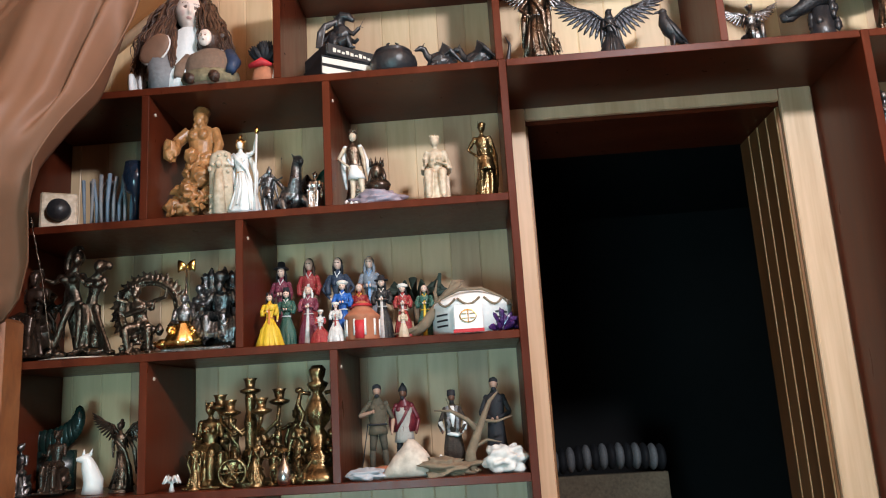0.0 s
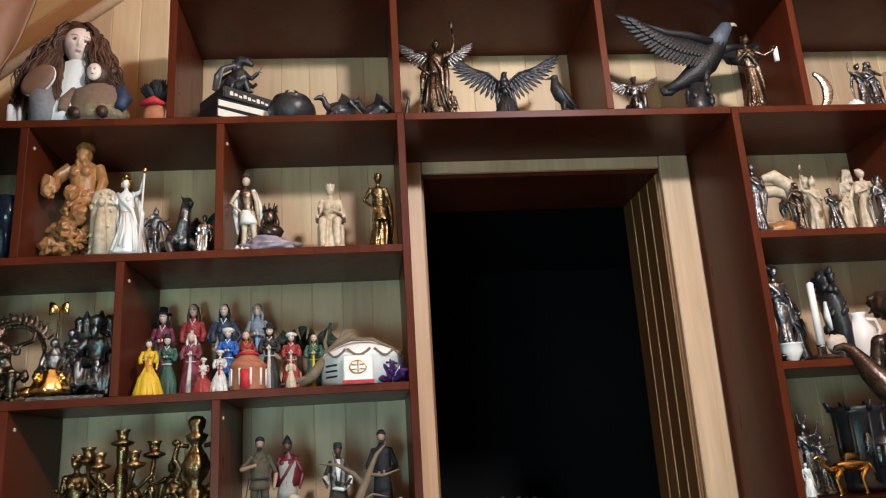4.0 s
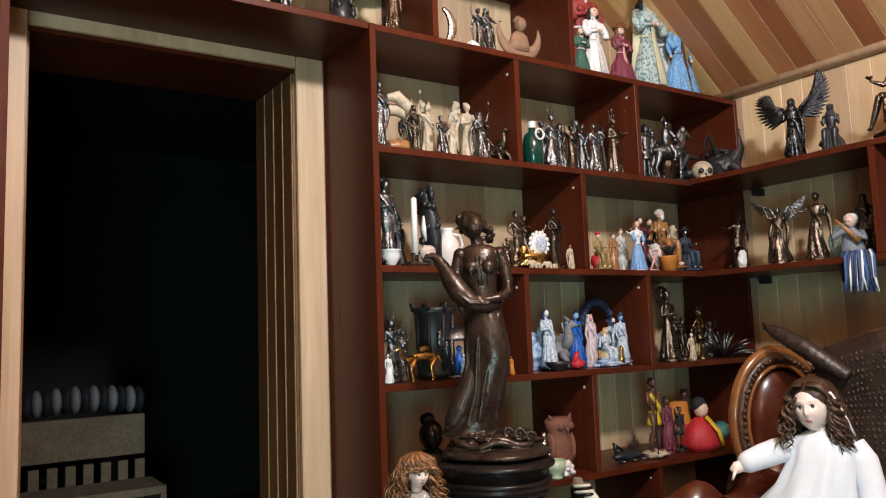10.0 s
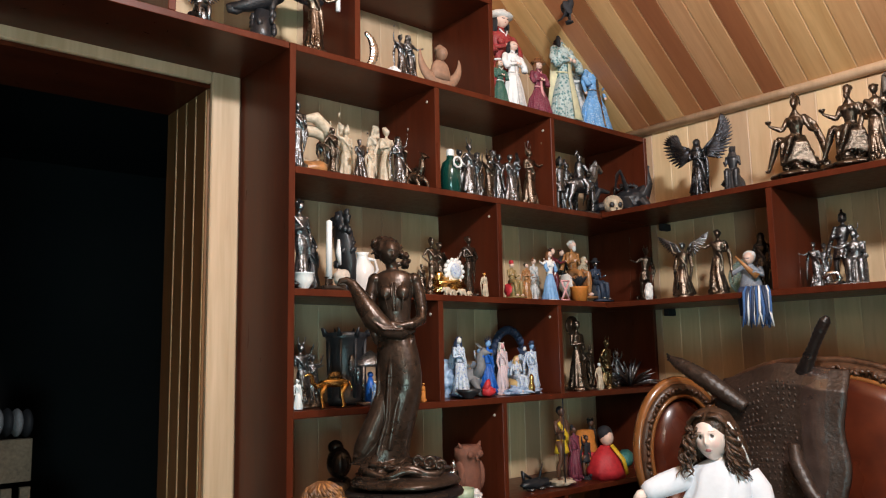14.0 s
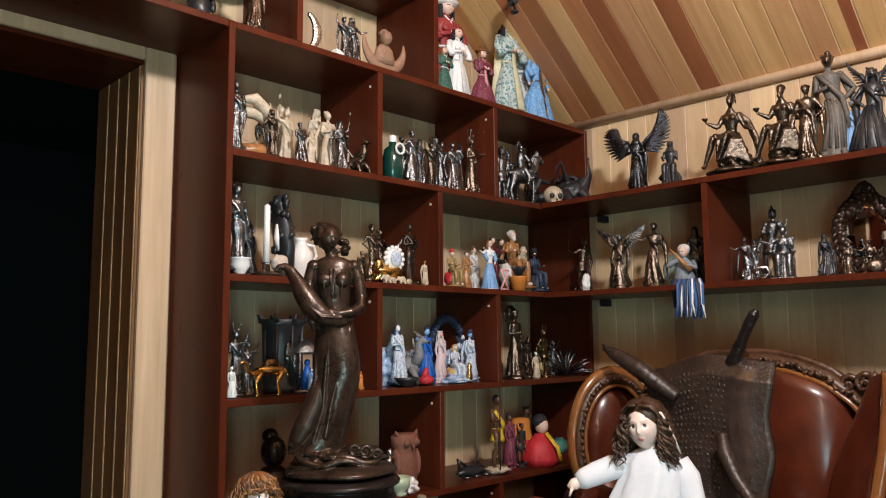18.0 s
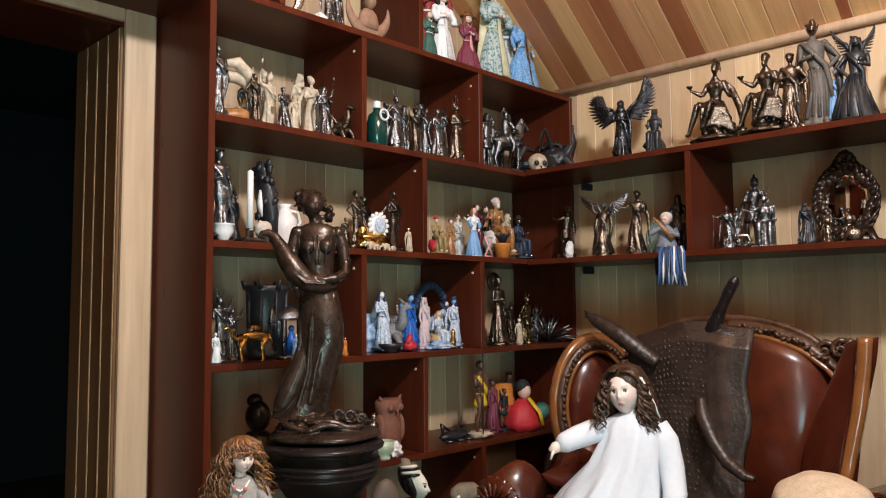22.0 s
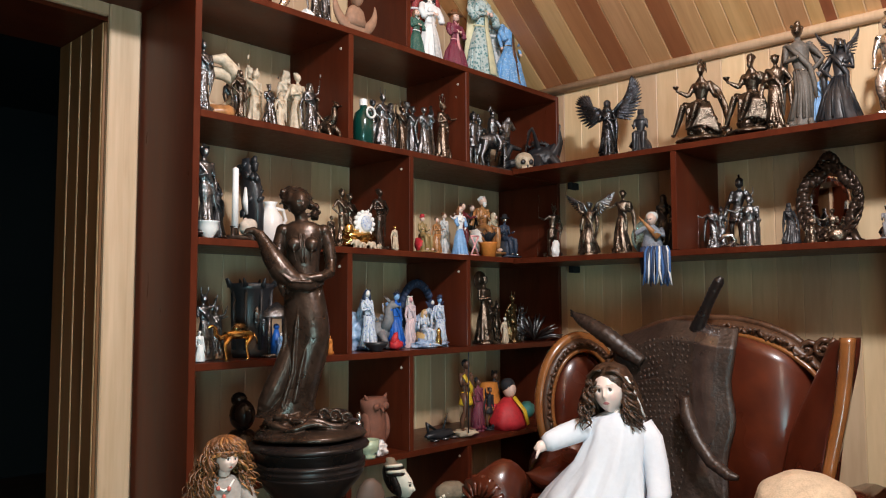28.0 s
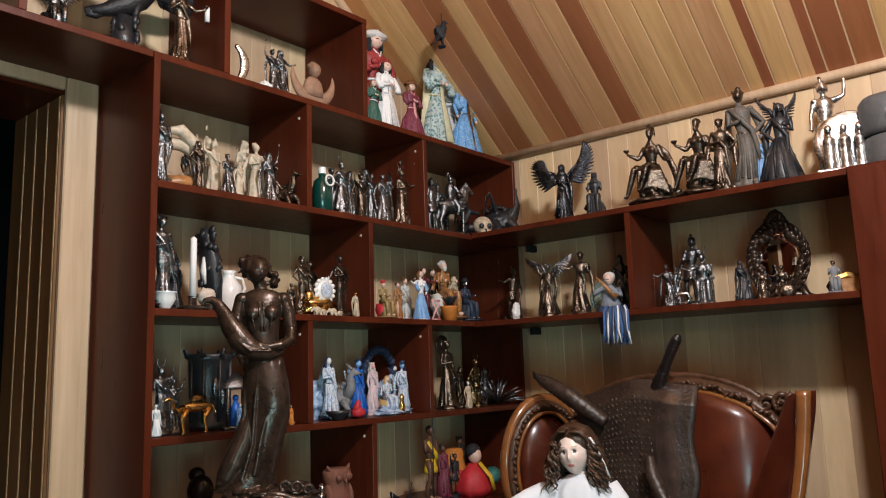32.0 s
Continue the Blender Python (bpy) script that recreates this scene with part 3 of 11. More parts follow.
class Sculpt:
    """Gathers closed shapes in units of the figure's height, facing -y, into one mesh."""

    def __init__(self, seed=1):
        self.v, self.f, self.m = [], [], []
        self.rng, self.thin = random.Random(seed), False

    def rings(self, rings, mat, closed=True):
        base, n = len(self.v), len(rings[0])
        for r in rings:
            self.v.extend(tuple(p) for p in r)
        for i in range(len(rings) - 1):
            for j in range(n):
                k = (j + 1) % n
                self.f.append((base + i * n + j, base + i * n + k, base + (i + 1) * n + k, base + (i + 1) * n + j))
                self.m.append(mat)
        if closed:
            self.f.append(tuple(base + j for j in range(n))[::-1])
            self.f.append(tuple(base + (len(rings) - 1) * n + j for j in range(n)))
            self.m += [mat, mat]
        return self

    def lathe(self, prof, mat=0, seg=20, folds=0, amp=0.0, c=(0, 0), sx=1.0, sy=1.0, phase=0.0, lean=(0, 0)):
        out = []
        z0 = prof[0][0]
        for z, r, *k in prof:
            a = amp * (k[0] if k else 1.0)
            ring = []
            for j in range(seg):
                t = 2 * math.pi * j / seg
                q = r * (1 + a * math.cos(folds * t + phase + 3 * z))
                ring.append((c[0] + q * math.cos(t) * sx + lean[0] * (z - z0), c[1] + q * math.sin(t) * sy + lean[1] * (z - z0), z))
            out.append(ring)
        return self.rings(out, mat)

    def tube(self, pts, radii, mat=0, seg=8, flat=1.0):
        pts = [Vector(p) for p in pts]
        if not isinstance(radii, (list, tuple)):
            radii = [radii] * len(pts)
        out = []
        for i, p in enumerate(pts):
            d = (pts[min(i + 1, len(pts) - 1)] - pts[max(i - 1, 0)])
            d = d.normalized() if d.length > 1e-9 else Vector((0, 0, 1))
            side = d.cross(Vector((0, 1, 0.02)))
            side = side.normalized() if side.length > 1e-4 else Vector((1, 0, 0))
            up = side.cross(d)
            out.append([p + (side * math.cos(2 * math.pi * j / seg) + up * math.sin(2 * math.pi * j / seg) * flat) * radii[i] for j in range(seg)])
        return self.rings(out, mat)

    def ell(self, c, r, mat=0, seg=12, n=8, rot=None, lump=0.0):
        if not isinstance(r, (list, tuple)):
            r = (r, r, r)
        q = Euler([radians(a) for a in rot]).to_matrix() if rot else Matrix.Identity(3)
        out, off = [], self.rng.uniform(0, 50)
        for i in range(n + 1):
            a = math.pi * (0.02 + 0.96 * i / n) - math.pi / 2
            ring = []
            for j in range(seg):
                t = 2 * math.pi * j / seg
                d = Vector((math.cos(a) * math.cos(t), math.cos(a) * math.sin(t), math.sin(a)))
                s = 1 + (lump * noise.noise(d * 2.2 + Vector((off, 0, 0))) if lump else 0)
                ring.append(Vector(c) + q @ Vector((d.x * r[0] * s, d.y * r[1] * s, d.z * r[2] * s)))
            out.append(ring)
        return self.rings(out, mat)

    def box(self, c, s, mat=0, rot=None):
        q = Euler([radians(a) for a in rot]).to_matrix() if rot else Matrix.Identity(3)
        out = []
        for z in (-0.5, 0.5):
            out.append([Vector(c) + q @ Vector((x * s[0], y * s[1], z * s[2])) for x, y in ((-0.5, -0.5), (0.5, -0.5), (0.5, 0.5), (-0.5, 0.5))])
        return self.rings(out, mat)

    def wing(self, root, side, span, lift, mat=0, n=9, back=0.04, fan=(-1.45, 0.55)):
        """A feathered wing: an arm bone with overlapping rows of broad flat feathers."""
        root, self.thin = Vector(root), True
        tip = root + Vector((side * span * 0.62, back, lift * 0.8))
        self.tube([root, root.lerp(tip, 0.5) + Vector((0, 0, lift * 0.25)), tip], [0.030, 0.026, 0.012], mat, 7)
        n = int(n * 1.5)
        for i in range(n):
            u = i / (n - 1)
            s = root.lerp(tip, 0.05 + 0.95 * u) + Vector((0, 0, lift * 0.25 * math.sin(math.pi * u)))
            for row, (k, wd) in enumerate(((1.0, 0.075), (0.62, 0.070), (0.36, 0.065))):
                ang = fan[0] + (fan[1] - fan[0]) * u + 0.10 * (row == 1)
                ln = span * (0.40 + 0.30 * u) * k
                e = s + Vector((side * math.cos(ang) * ln, back * 0.8 - 0.012 * row + 0.008 * (i % 2), math.sin(ang) * ln))
                r = wd * span * 0.50 + 0.003
                self.tube([s, s.lerp(e, 0.4), s.lerp(e, 0.82), e], [r * 0.5, r, r * 0.8, r * 0.15], mat, 6, 0.28)
        return self

    def head(self, c, r, skin=0, eye=None, white=None, lip=None, cheek=None, turn=(0, 0, 0), seg=28, n=22, wide=0.80, brow=None):
        """A modelled head: brow, sockets, nose, lips, cheeks and chin on one closed surface."""
        q, base, c = Euler([radians(a) for a in turn]).to_matrix(), len(self.v), Vector(c)
        g = lambda x, z, x0, z0, w, h: math.exp(-((x - x0) / w) ** 2 - ((z - z0) / h) ** 2)
        for i in range(n + 1):
            a = math.pi * (0.02 + 0.96 * i / n) - math.pi / 2
            for j in range(seg):
                t = 2 * math.pi * j / seg
                x, y, z = math.cos(a) * math.cos(t), math.cos(a) * math.sin(t), math.sin(a)
                out, jaw = 0.0, 1 - 0.24 * max(0, -z - 0.05) ** 1.2
                if y < 0:
                    e = abs(x)
                    out = 0.17 * g(x, z, 0, -0.18, 0.11, 0.15) + 0.07 * g(x, z, 0, 0.05, 0.09, 0.18) - 0.085 * g(e, z, 0.33, 0.08, 0.17, 0.11) + 0.045 * g(e, z, 0.33, 0.28, 0.26, 0.09)
                    out += 0.075 * g(x, z, 0, -0.50, 0.17, 0.07) - 0.03 * g(x, z, 0, -0.60, 0.15, 0.04) + 0.06 * g(x, z, 0, -0.80, 0.22, 0.14) + 0.03 * g(e, z, 0.45, -0.25, 0.20, 0.20)
                self.v.append(tuple(c + q @ Vector((x * wide * jaw, (y * 0.92 - out) * (1 - 0.10 * (1 - jaw)), z)) * r))
        for i in range(n):
            a = math.pi * (0.02 + 0.96 * (i + 0.5) / n) - math.pi / 2
            for j in range(seg):
                t = 2 * math.pi * (j + 0.5) / seg
                x, y, z = math.cos(a) * math.cos(t), math.cos(a) * math.sin(t), math.sin(a)
                e, m = abs(x), skin
                if y < 0:
                    if cheek is not None and g(e, z, 0.48, -0.26, 0.20, 0.16) > 0.45:
                        m = cheek
                    if lip is not None and (x / 0.20) ** 2 + ((z + 0.50) / 0.075) ** 2 < 1:
                        m = lip
                    if eye is not None:
                        if white is not None and ((e - 0.33) / 0.165) ** 2 + ((z - 0.08) / 0.082) ** 2 < 1:
                            m = white
                        if ((e - 0.33) / 0.098) ** 2 + ((z - 0.085) / 0.095) ** 2 < 1 or (white is None and ((e - 0.33) / 0.16) ** 2 + ((z - 0.08) / 0.075) ** 2 < 1):
                            m = eye
                        if abs(z - 0.31 + 0.5 * (e - 0.36) ** 2) < 0.022 and 0.16 < e < 0.54:
                            m = eye if brow is None else brow
                k = (j + 1) % seg
                self.f.append((base + i * seg + j, base + i * seg + k, base + (i + 1) * seg + k, base + (i + 1) * seg + j))
                self.m.append(m)
        self.f.append(tuple(base + j for j in range(seg))[::-1])
        self.f.append(tuple(base + n * seg + j for j in range(seg)))
        self.m += [skin, skin]
        return self

    def strand(self, pts, r, mat=0, seg=5):
        """A lock of hair that thins towards its end."""
        k = len(pts) - 1
        return self.tube(pts, [r * (0.7 if i == 0 else 1.0 - 0.8 * (i / k) ** 2) for i in range(k + 1)], mat, seg)

    def place(self, name, label, category, mats, x, y, z, h, rz=0.0, group="figurines on the shelves", smooth=True, sx=1.0):
        low = min(p[2] for p in self.v)
        me = bpy.data.meshes.new(name)
        me.from_pydata([(p[0] * h * sx, p[1] * h, (p[2] - low) * h) for p in self.v], [], self.f)
        for m in mats:
            me.materials.append(m)
        me.polygons.foreach_set("material_index", self.m)
        me.polygons.foreach_set("use_smooth", [smooth] * len(self.f))
        me.update()
        o = new(name, me)
        o.matrix_basis = pose(x, y, z, 0, 0, rz)
        if category == "figurine" and not self.thin and all(m in CASTS for m in mats):
            cast(o, max(0.0017, min(0.0034, (max(p[2] for p in self.v) - low) * h / 88)), 1)
        return tagged(o, label, category, group)


def arm(b, s, kind, mat, hand, sh=0.77, w=0.105):
    """One arm from the shoulder; s is -1 or 1. Returns the hand's place."""
    a = Vector((s * w, 0.0, sh))
    ways = {
        "down": ((s * (w + 0.035), 0.005, sh - 0.15), (s * (w + 0.03), -0.03, sh - 0.29)),
        "hip": ((s * (w + 0.10), 0.01, sh - 0.13), (s * (w - 0.02), -0.05, sh - 0.25)),
        "fold": ((s * (w + 0.03), -0.01, sh - 0.14), (s * 0.02, -0.10, sh - 0.12)),
        "up": ((s * (w + 0.09), -0.02, sh + 0.04), (s * (w + 0.12), -0.04, sh + 0.20)),
        "out": ((s * (w + 0.10), -0.02, sh - 0.06), (s * (w + 0.22), -0.07, sh - 0.02)),
        "fore": ((s * (w + 0.02), -0.03, sh - 0.14), (s * (w + 0.02), -0.16, sh - 0.10)),
        "chest": ((s * (w + 0.04), -0.02, sh - 0.13), (s * 0.05, -0.10, sh - 0.04)),
    }
    e, d = (Vector(p) for p in ways[kind])
    b.tube([a, a.lerp(e, 0.5), e, e.lerp(d, 0.6), d], [0.032, 0.029, 0.023, 0.020, 0.014], mat, 8)
    b.ell(d, (0.016, 0.018, 0.021), hand, 8, 5)
    return d


def body(b, dress=True, arms=("down", "down"), flare=0.16, folds=9, cloth=1, skin=0, hair=2, head="hair", legs="legs", top=None, slim=1.0, cape=None, skirt=None, sleeves=True, paint=None):
    """A standing figure of unit height. Returns where the palms are."""
    top = cloth if top is None else top
    if dress:
        b.lathe([(0, flare * 1.02, 1), (0.03, flare, 1), (0.16, flare * 0.86, 1), (0.32, flare * 0.66 + 0.01, 0.9), (0.45, 0.085, 0.5), (0.53, 0.068 * slim, 0.15)], cloth, 28, folds, 0.10, sy=0.85, phase=b.rng.uniform(0, 6))
    else:
        for s in (-1, 1):
            st = 0.035 * b.rng.uniform(-1, 1)
            b.tube([(s * 0.045, 0, 0.52), (s * 0.055, -0.012 + st, 0.40), (s * 0.062, -0.012 + st, 0.27), (s * 0.066, 0.012, 0.16), (s * 0.068, 0.006, 0.035)], [0.056, 0.052, 0.036, 0.036, 0.022], cloth if legs == "trousers" else skin, 9)
            b.ell((s * 0.072, -0.026, 0.018), (0.026, 0.052, 0.02), hair if legs == "trousers" else cloth, 8, 5)
        b.ell((0, 0, 0.50), (0.085, 0.062, 0.06), cloth, 12, 6)
        if skirt is not None:
            b.lathe([(0.36, 0.115, 1), (0.40, 0.11, 1), (0.50, 0.082, 0.6), (0.54, 0.074, 0.1)], skirt, 24, 12, 0.09, sy=0.8)
    b.lathe([(0.50, 0.076), (0.56, 0.064 * slim), (0.64, 0.080 * slim), (0.72, 0.096), (0.775, 0.094), (0.80, 0.064), (0.825, 0.030), (0.87, 0.026)], top, 18, sy=0.66)
    if dress and b.rng.random() < 0.6:
        for s in (-1, 1):
            b.ell((s * 0.04, -0.055, 0.70), (0.034, 0.028, 0.034), top, 8, 6)
    sl = top if sleeves else skin
    for s in (-1, 1):
        b.ell((s * 0.098, 0, 0.768), (0.036, 0.036, 0.034), sl, 8, 6)
    palms = [arm(b, s, k, sl, skin) for s, k in zip((-1, 1), arms)]
    c = (0, -0.006, 0.915)
    if paint is None:
        b.head(c, 0.064, skin, turn=(b.rng.uniform(-6, 10), 0, b.rng.uniform(-25, 25)), seg=20, n=16)
    else:
        b.head(c, 0.066, skin, eye=paint[0], lip=paint[1], seg=26, n=22)
    if head in ("hair", "long", "crown", "bun", "beard", "veil"):
        b.ell((0, 0.012, 0.932), (0.054, 0.056, 0.060), hair, 12, 8)
    if head in ("long", "veil"):
        b.tube([(0, 0.045, 0.95), (0, 0.065, 0.85), (0, 0.07, 0.70), (0, 0.06, 0.60)], [0.04, 0.062, 0.07, 0.03], hair, 10, 0.5)
        for s in (-1, 1):
            b.tube([(s * 0.04, -0.005, 0.95), (s * 0.062, 0.0, 0.86), (s * 0.06, -0.02, 0.74)], [0.018, 0.022, 0.008], hair, 7)
    if head == "bun":
        b.ell((0, 0.03, 0.995), (0.03, 0.03, 0.03), hair, 8, 6)
    if head == "beard":
        b.ell((0, -0.045, 0.865), (0.036, 0.026, 0.05), hair, 8, 6)
    if head == "crown":
        for i in range(9):
            t = 2 * math.pi * i / 9
            b.tube([(0.05 * math.cos(t), 0.05 * math.sin(t), 0.955), (0.056 * math.cos(t), 0.056 * math.sin(t), 1.02)], [0.012, 0.003], hair, 5)
    if head == "rays":
        b.ell((0, 0.012, 0.932), (0.054, 0.056, 0.060), hair, 12, 8)
        for i in range(7):
            t = math.pi * (0.08 + 0.84 * i / 6)
            b.tube([(0.05 * math.cos(t), 0, 0.95 + 0.04 * math.sin(t)), (0.13 * math.cos(t), 0, 0.95 + 0.12 * math.sin(t))], [0.009, 0.002], hair, 5)
    if head == "helmet":
        b.ell((0, 0.005, 0.935), (0.06, 0.066, 0.062), hair, 12, 8)
        b.tube([(0, -0.05, 0.99), (0, 0.0, 1.03), (0, 0.06, 1.0), (0, 0.085, 0.90), (0, 0.075, 0.82)], [0.012, 0.022, 0.024, 0.02, 0.008], hair, 7)
        for s in (-1, 1):
            b.ell((s * 0.048, -0.02, 0.90), (0.012, 0.03, 0.045), hair, 7, 5)
    if head == "hood":
        b.ell((0, 0.016, 0.925), (0.064, 0.066, 0.078), top, 12, 8)
        b.lathe([(0.78, 0.105), (0.84, 0.075), (0.88, 0.06)], top, 14, 7, 0.08, sy=0.8)
    if head == "hat":
        b.lathe([(0.95, 0.105), (0.962, 0.10), (0.967, 0.056), (1.03, 0.048), (1.04, 0.02)], hair, 16)
        b.ell((0, 0.012, 0.925), (0.052, 0.054, 0.056), hair, 12, 8)
    if head == "fur":
        b.ell((0, 0.0, 0.965), (0.088, 0.088, 0.048), hair, 14, 8, lump=0.25)
    if head == "fez":
        b.lathe([(0.945, 0.058), (1.02, 0.05), (1.03, 0.03)], hair, 14)
    if head in ("horns", "antlers"):
        b.ell((0, 0.012, 0.932), (0.054, 0.056, 0.060), hair, 12, 8)
        for s in (-1, 1):
            b.tube([(s * 0.03, 0, 0.97), (s * 0.065, 0, 1.03), (s * 0.06, -0.01, 1.10), (s * 0.04, -0.02, 1.15)], [0.015, 0.013, 0.009, 0.003], hair, 6)
            if head == "antlers":
                for q in range(3):
                    b.tube([(s * 0.062, 0, 1.02 + q * 0.035), (s * (0.10 + 0.012 * q), -0.01, 1.06 + q * 0.045)], [0.008, 0.002], hair, 5)
    if head == "ears":
        for s in (-1, 1):
            b.tube([(s * 0.03, 0, 0.96), (s * 0.036, 0, 1.02), (s * 0.03, 0, 1.075)], [0.016, 0.016, 0.003], skin, 6)
        b.tube([(0, -0.03, 0.92), (0, -0.10, 0.895)], [0.03, 0.014], skin, 7)
    if cape is not None:
        b.lathe([(0.04, 0.155, 1), (0.30, 0.125, 1), (0.60, 0.10, 0.5), (0.78, 0.085, 0.1), (0.80, 0.06, 0)], cape, 24, 8, 0.09, c=(0, 0.055), sy=0.42)
    return palms


def plinth(b, r=0.17, z=0.045, mat=1, rocky=False):
    """A base under the figure: a stepped disc or a lump of rock."""
    if rocky:
        b.ell((0, 0.01, -z * 0.5), (r, r * 0.8, z), mat, 16, 8, lump=0.5)
    else:
        b.lathe([(-z, r), (-z * 0.7, r * 1.03), (-z * 0.55, r * 0.92), (-z * 0.2, r * 0.95), (0.004, r * 0.9)], mat, 20)


def prop(b, kind, d, mat):
    d = Vector(d)
    if kind in ("spear", "staff", "torch", "axe"):
        lo = Vector((d.x * 1.05, d.y, 0.0))
        hi = Vector((d.x * 0.98, d.y, 1.13 if kind != "torch" else d.z + 0.16))
        if kind == "torch":
            lo = d - Vector((0, 0, 0.05))
        b.tube([lo, hi], 0.009, mat, 6)
        if kind == "spear":
            b.tube([hi, hi + Vector((0, 0, 0.03)), hi + Vector((0, 0, 0.10))], [0.008, 0.02, 0.002], mat, 6, 0.4)
        if kind == "torch":
            b.ell(hi + Vector((0, 0, 0.04)), (0.026, 0.026, 0.05), mat, 8, 6)
        if kind == "staff":
            b.ell(hi, (0.022, 0.022, 0.03), mat, 8, 6)
        if kind == "axe":
            for s in (-1, 1):
                b.tube([hi + Vector((s * 0.01, 0, -0.02)), hi + Vector((s * 0.05, 0, -0.02)), hi + Vector((s * 0.075, 0, -0.02))], [0.02, 0.045, 0.055], mat, 8, 0.25)
    if kind == "sword":
        b.tube([d + Vector((0, 0, 0.06)), d + Vector((0, -0.03, -0.33))], [0.012, 0.005], mat, 6, 0.4)
        b.tube([d + Vector((-0.04, 0, 0.0)), d + Vector((0.04, 0, 0.0))], 0.009, mat, 6)
    if kind == "bow":
        b.tube([d + Vector((0.02, 0, 0.22)), d + Vector((-0.05, 0, 0.1)), d, d + Vector((-0.05, 0, -0.1)), d + Vector((0.02, 0, -0.22))], [0.004, 0.01, 0.011, 0.01, 0.004], mat, 6)
    if kind == "bowl":
        b.lathe([(d.z + 0.01, 0.012), (d.z + 0.03, 0.04), (d.z + 0.045, 0.05)], mat, 12, c=(d.x, d.y))
    if kind == "shield":
        b.ell(d + Vector((0, -0.03, 0)), (0.11, 0.02, 0.13), mat, 16, 8)


def clutter(b, flare=0.16, dress=True, mat=1, n=12):
    """Sculpted drapery, straps and trimmings that break up a cast figure's outline."""
    r = b.rng
    if dress:
        for i in range(n):
            t = 2 * math.pi * (i + r.uniform(-0.3, 0.3)) / n
            k = r.uniform(0.95, 1.12)
            b.tube([(0.074 * math.cos(t), 0.06 * math.sin(t), 0.54), (flare * 0.62 * math.cos(t + 0.1), flare * 0.52 * math.sin(t + 0.1), 0.34), (flare * k * math.cos(t + r.uniform(0, 0.3)), flare * k * 0.86 * math.sin(t + 0.2), r.uniform(0.0, 0.10))], [0.010, r.uniform(0.012, 0.02), r.uniform(0.012, 0.024)], mat, 6)
    b.tube([(0.078 * math.cos(t * 0.52), 0.056 * math.sin(t * 0.52), 0.535 + 0.008 * math.sin(t)) for t in range(13)], 0.009, 2, 6)
    if dress:
        b.tube([(-0.10, -0.03, 0.79), (-0.02, -0.085, 0.68), (0.075, -0.06, 0.56), (0.10, -0.04, 0.40), (0.12, -0.03, 0.25)], [0.022, 0.026, 0.028, 0.024, 0.010], mat, 7, 0.6)
    for s in (-1, 1):
        if r.random() < 0.75:
            b.tube([(s * 0.11, 0.03, 0.78), (s * r.uniform(0.14, 0.20), 0.06, 0.55), (s * r.uniform(0.12, 0.24), 0.05, r.uniform(0.1, 0.3))], [0.03, 0.04, 0.014], mat, 8, 0.5)
        b.ell((s * 0.10, -0.005, 0.782), (0.034, 0.036, 0.026), mat, 8, 6, lump=0.5)
    for i in range(9):
        t = r.uniform(0, 6.28)
        q = r.uniform(0.10, 0.19)
        b.ell((q * math.cos(t), q * 0.8 * math.sin(t), r.uniform(-0.01, 0.06)), (r.uniform(0.02, 0.045), r.uniform(0.02, 0.04), r.uniform(0.02, 0.05)), mat, 8, 5, lump=0.6)
    for i in range(7):
        t = r.uniform(0, 6.28)
        b.ell((0.05 * math.cos(t), 0.012 + 0.05 * math.sin(t), r.uniform(0.93, 0.985)), (0.018, 0.018, 0.016), 2, 7, 5)


def limb(b, pts, radii, mat, seg=10):
    """A rounded limb through a few joints, filled out between them."""
    p, r = [Vector(q) for q in pts], list(radii)
    fine, rad = [], []
    for i in range(len(p) - 1):
        for k in range(4):
            u = k / 4
            fine.append(p[i].lerp(p[i + 1], u))
            rad.append((r[i] * (1 - u) + r[i + 1] * u) * (1 + 0.10 * math.sin(math.pi * u)))
    fine.append(p[-1])
    rad.append(r[-1])
    b.tube(fine, rad, mat, seg)


def posed(b, head, chest, hip, palms, elbows, knees, feet, skin=0, shirt=0, sleeve=0, legs=0, boots=0, wide=0.115, bulk=1.0):
    """A body with given joints, in units of its height; sides are -x first."""
    h, c, p = Vector(head), Vector(chest), Vector(hip)
    b.tube([p - Vector((0, 0, 0.05)), p, p.lerp(c, 0.45), c, c + Vector((0, 0.005, 0.07)), c.lerp(h, 0.62), c.lerp(h, 0.80)], [0.060 * bulk, 0.085 * bulk, 0.073 * bulk, 0.105 * bulk, 0.085 * bulk, 0.036, 0.030], shirt, 16, 0.66)
    for i, s in enumerate((-1, 1)):
        sh = c + Vector((s * wide, 0.005, 0.045))
        e, d = Vector(elbows[i]), Vector(palms[i])
        b.ell(sh, (0.036, 0.036, 0.036), shirt, 10, 7)
        b.ell(c + Vector((s * 0.045, -0.055, 0.01)), (0.048, 0.026, 0.036), shirt, 10, 7)
        limb(b, [sh, e], [0.035 * bulk, 0.027 * bulk], shirt)
        limb(b, [e, e.lerp(d, 0.45), d], [0.028 * bulk, 0.026 * bulk, 0.015], sleeve)
        b.ell(d, (0.017, 0.020, 0.024), skin, 8, 6)
        q, k, f = p + Vector((s * 0.048, 0, -0.02)), Vector(knees[i]), Vector(feet[i])
        limb(b, [q, k], [0.060 * bulk, 0.040 * bulk], legs)
        limb(b, [k, k.lerp(f, 0.4), f + Vector((0, 0, 0.035))], [0.040 * bulk, 0.041 * bulk, 0.023], legs)
        b.ell(f + Vector((s * 0.008, -0.028, 0.018)), (0.027, 0.055, 0.021), boots, 10, 6)
    b.head(h, 0.062, skin, seg=26, n=22, wide=0.80)


SEEDS = iter(range(100, 9000))


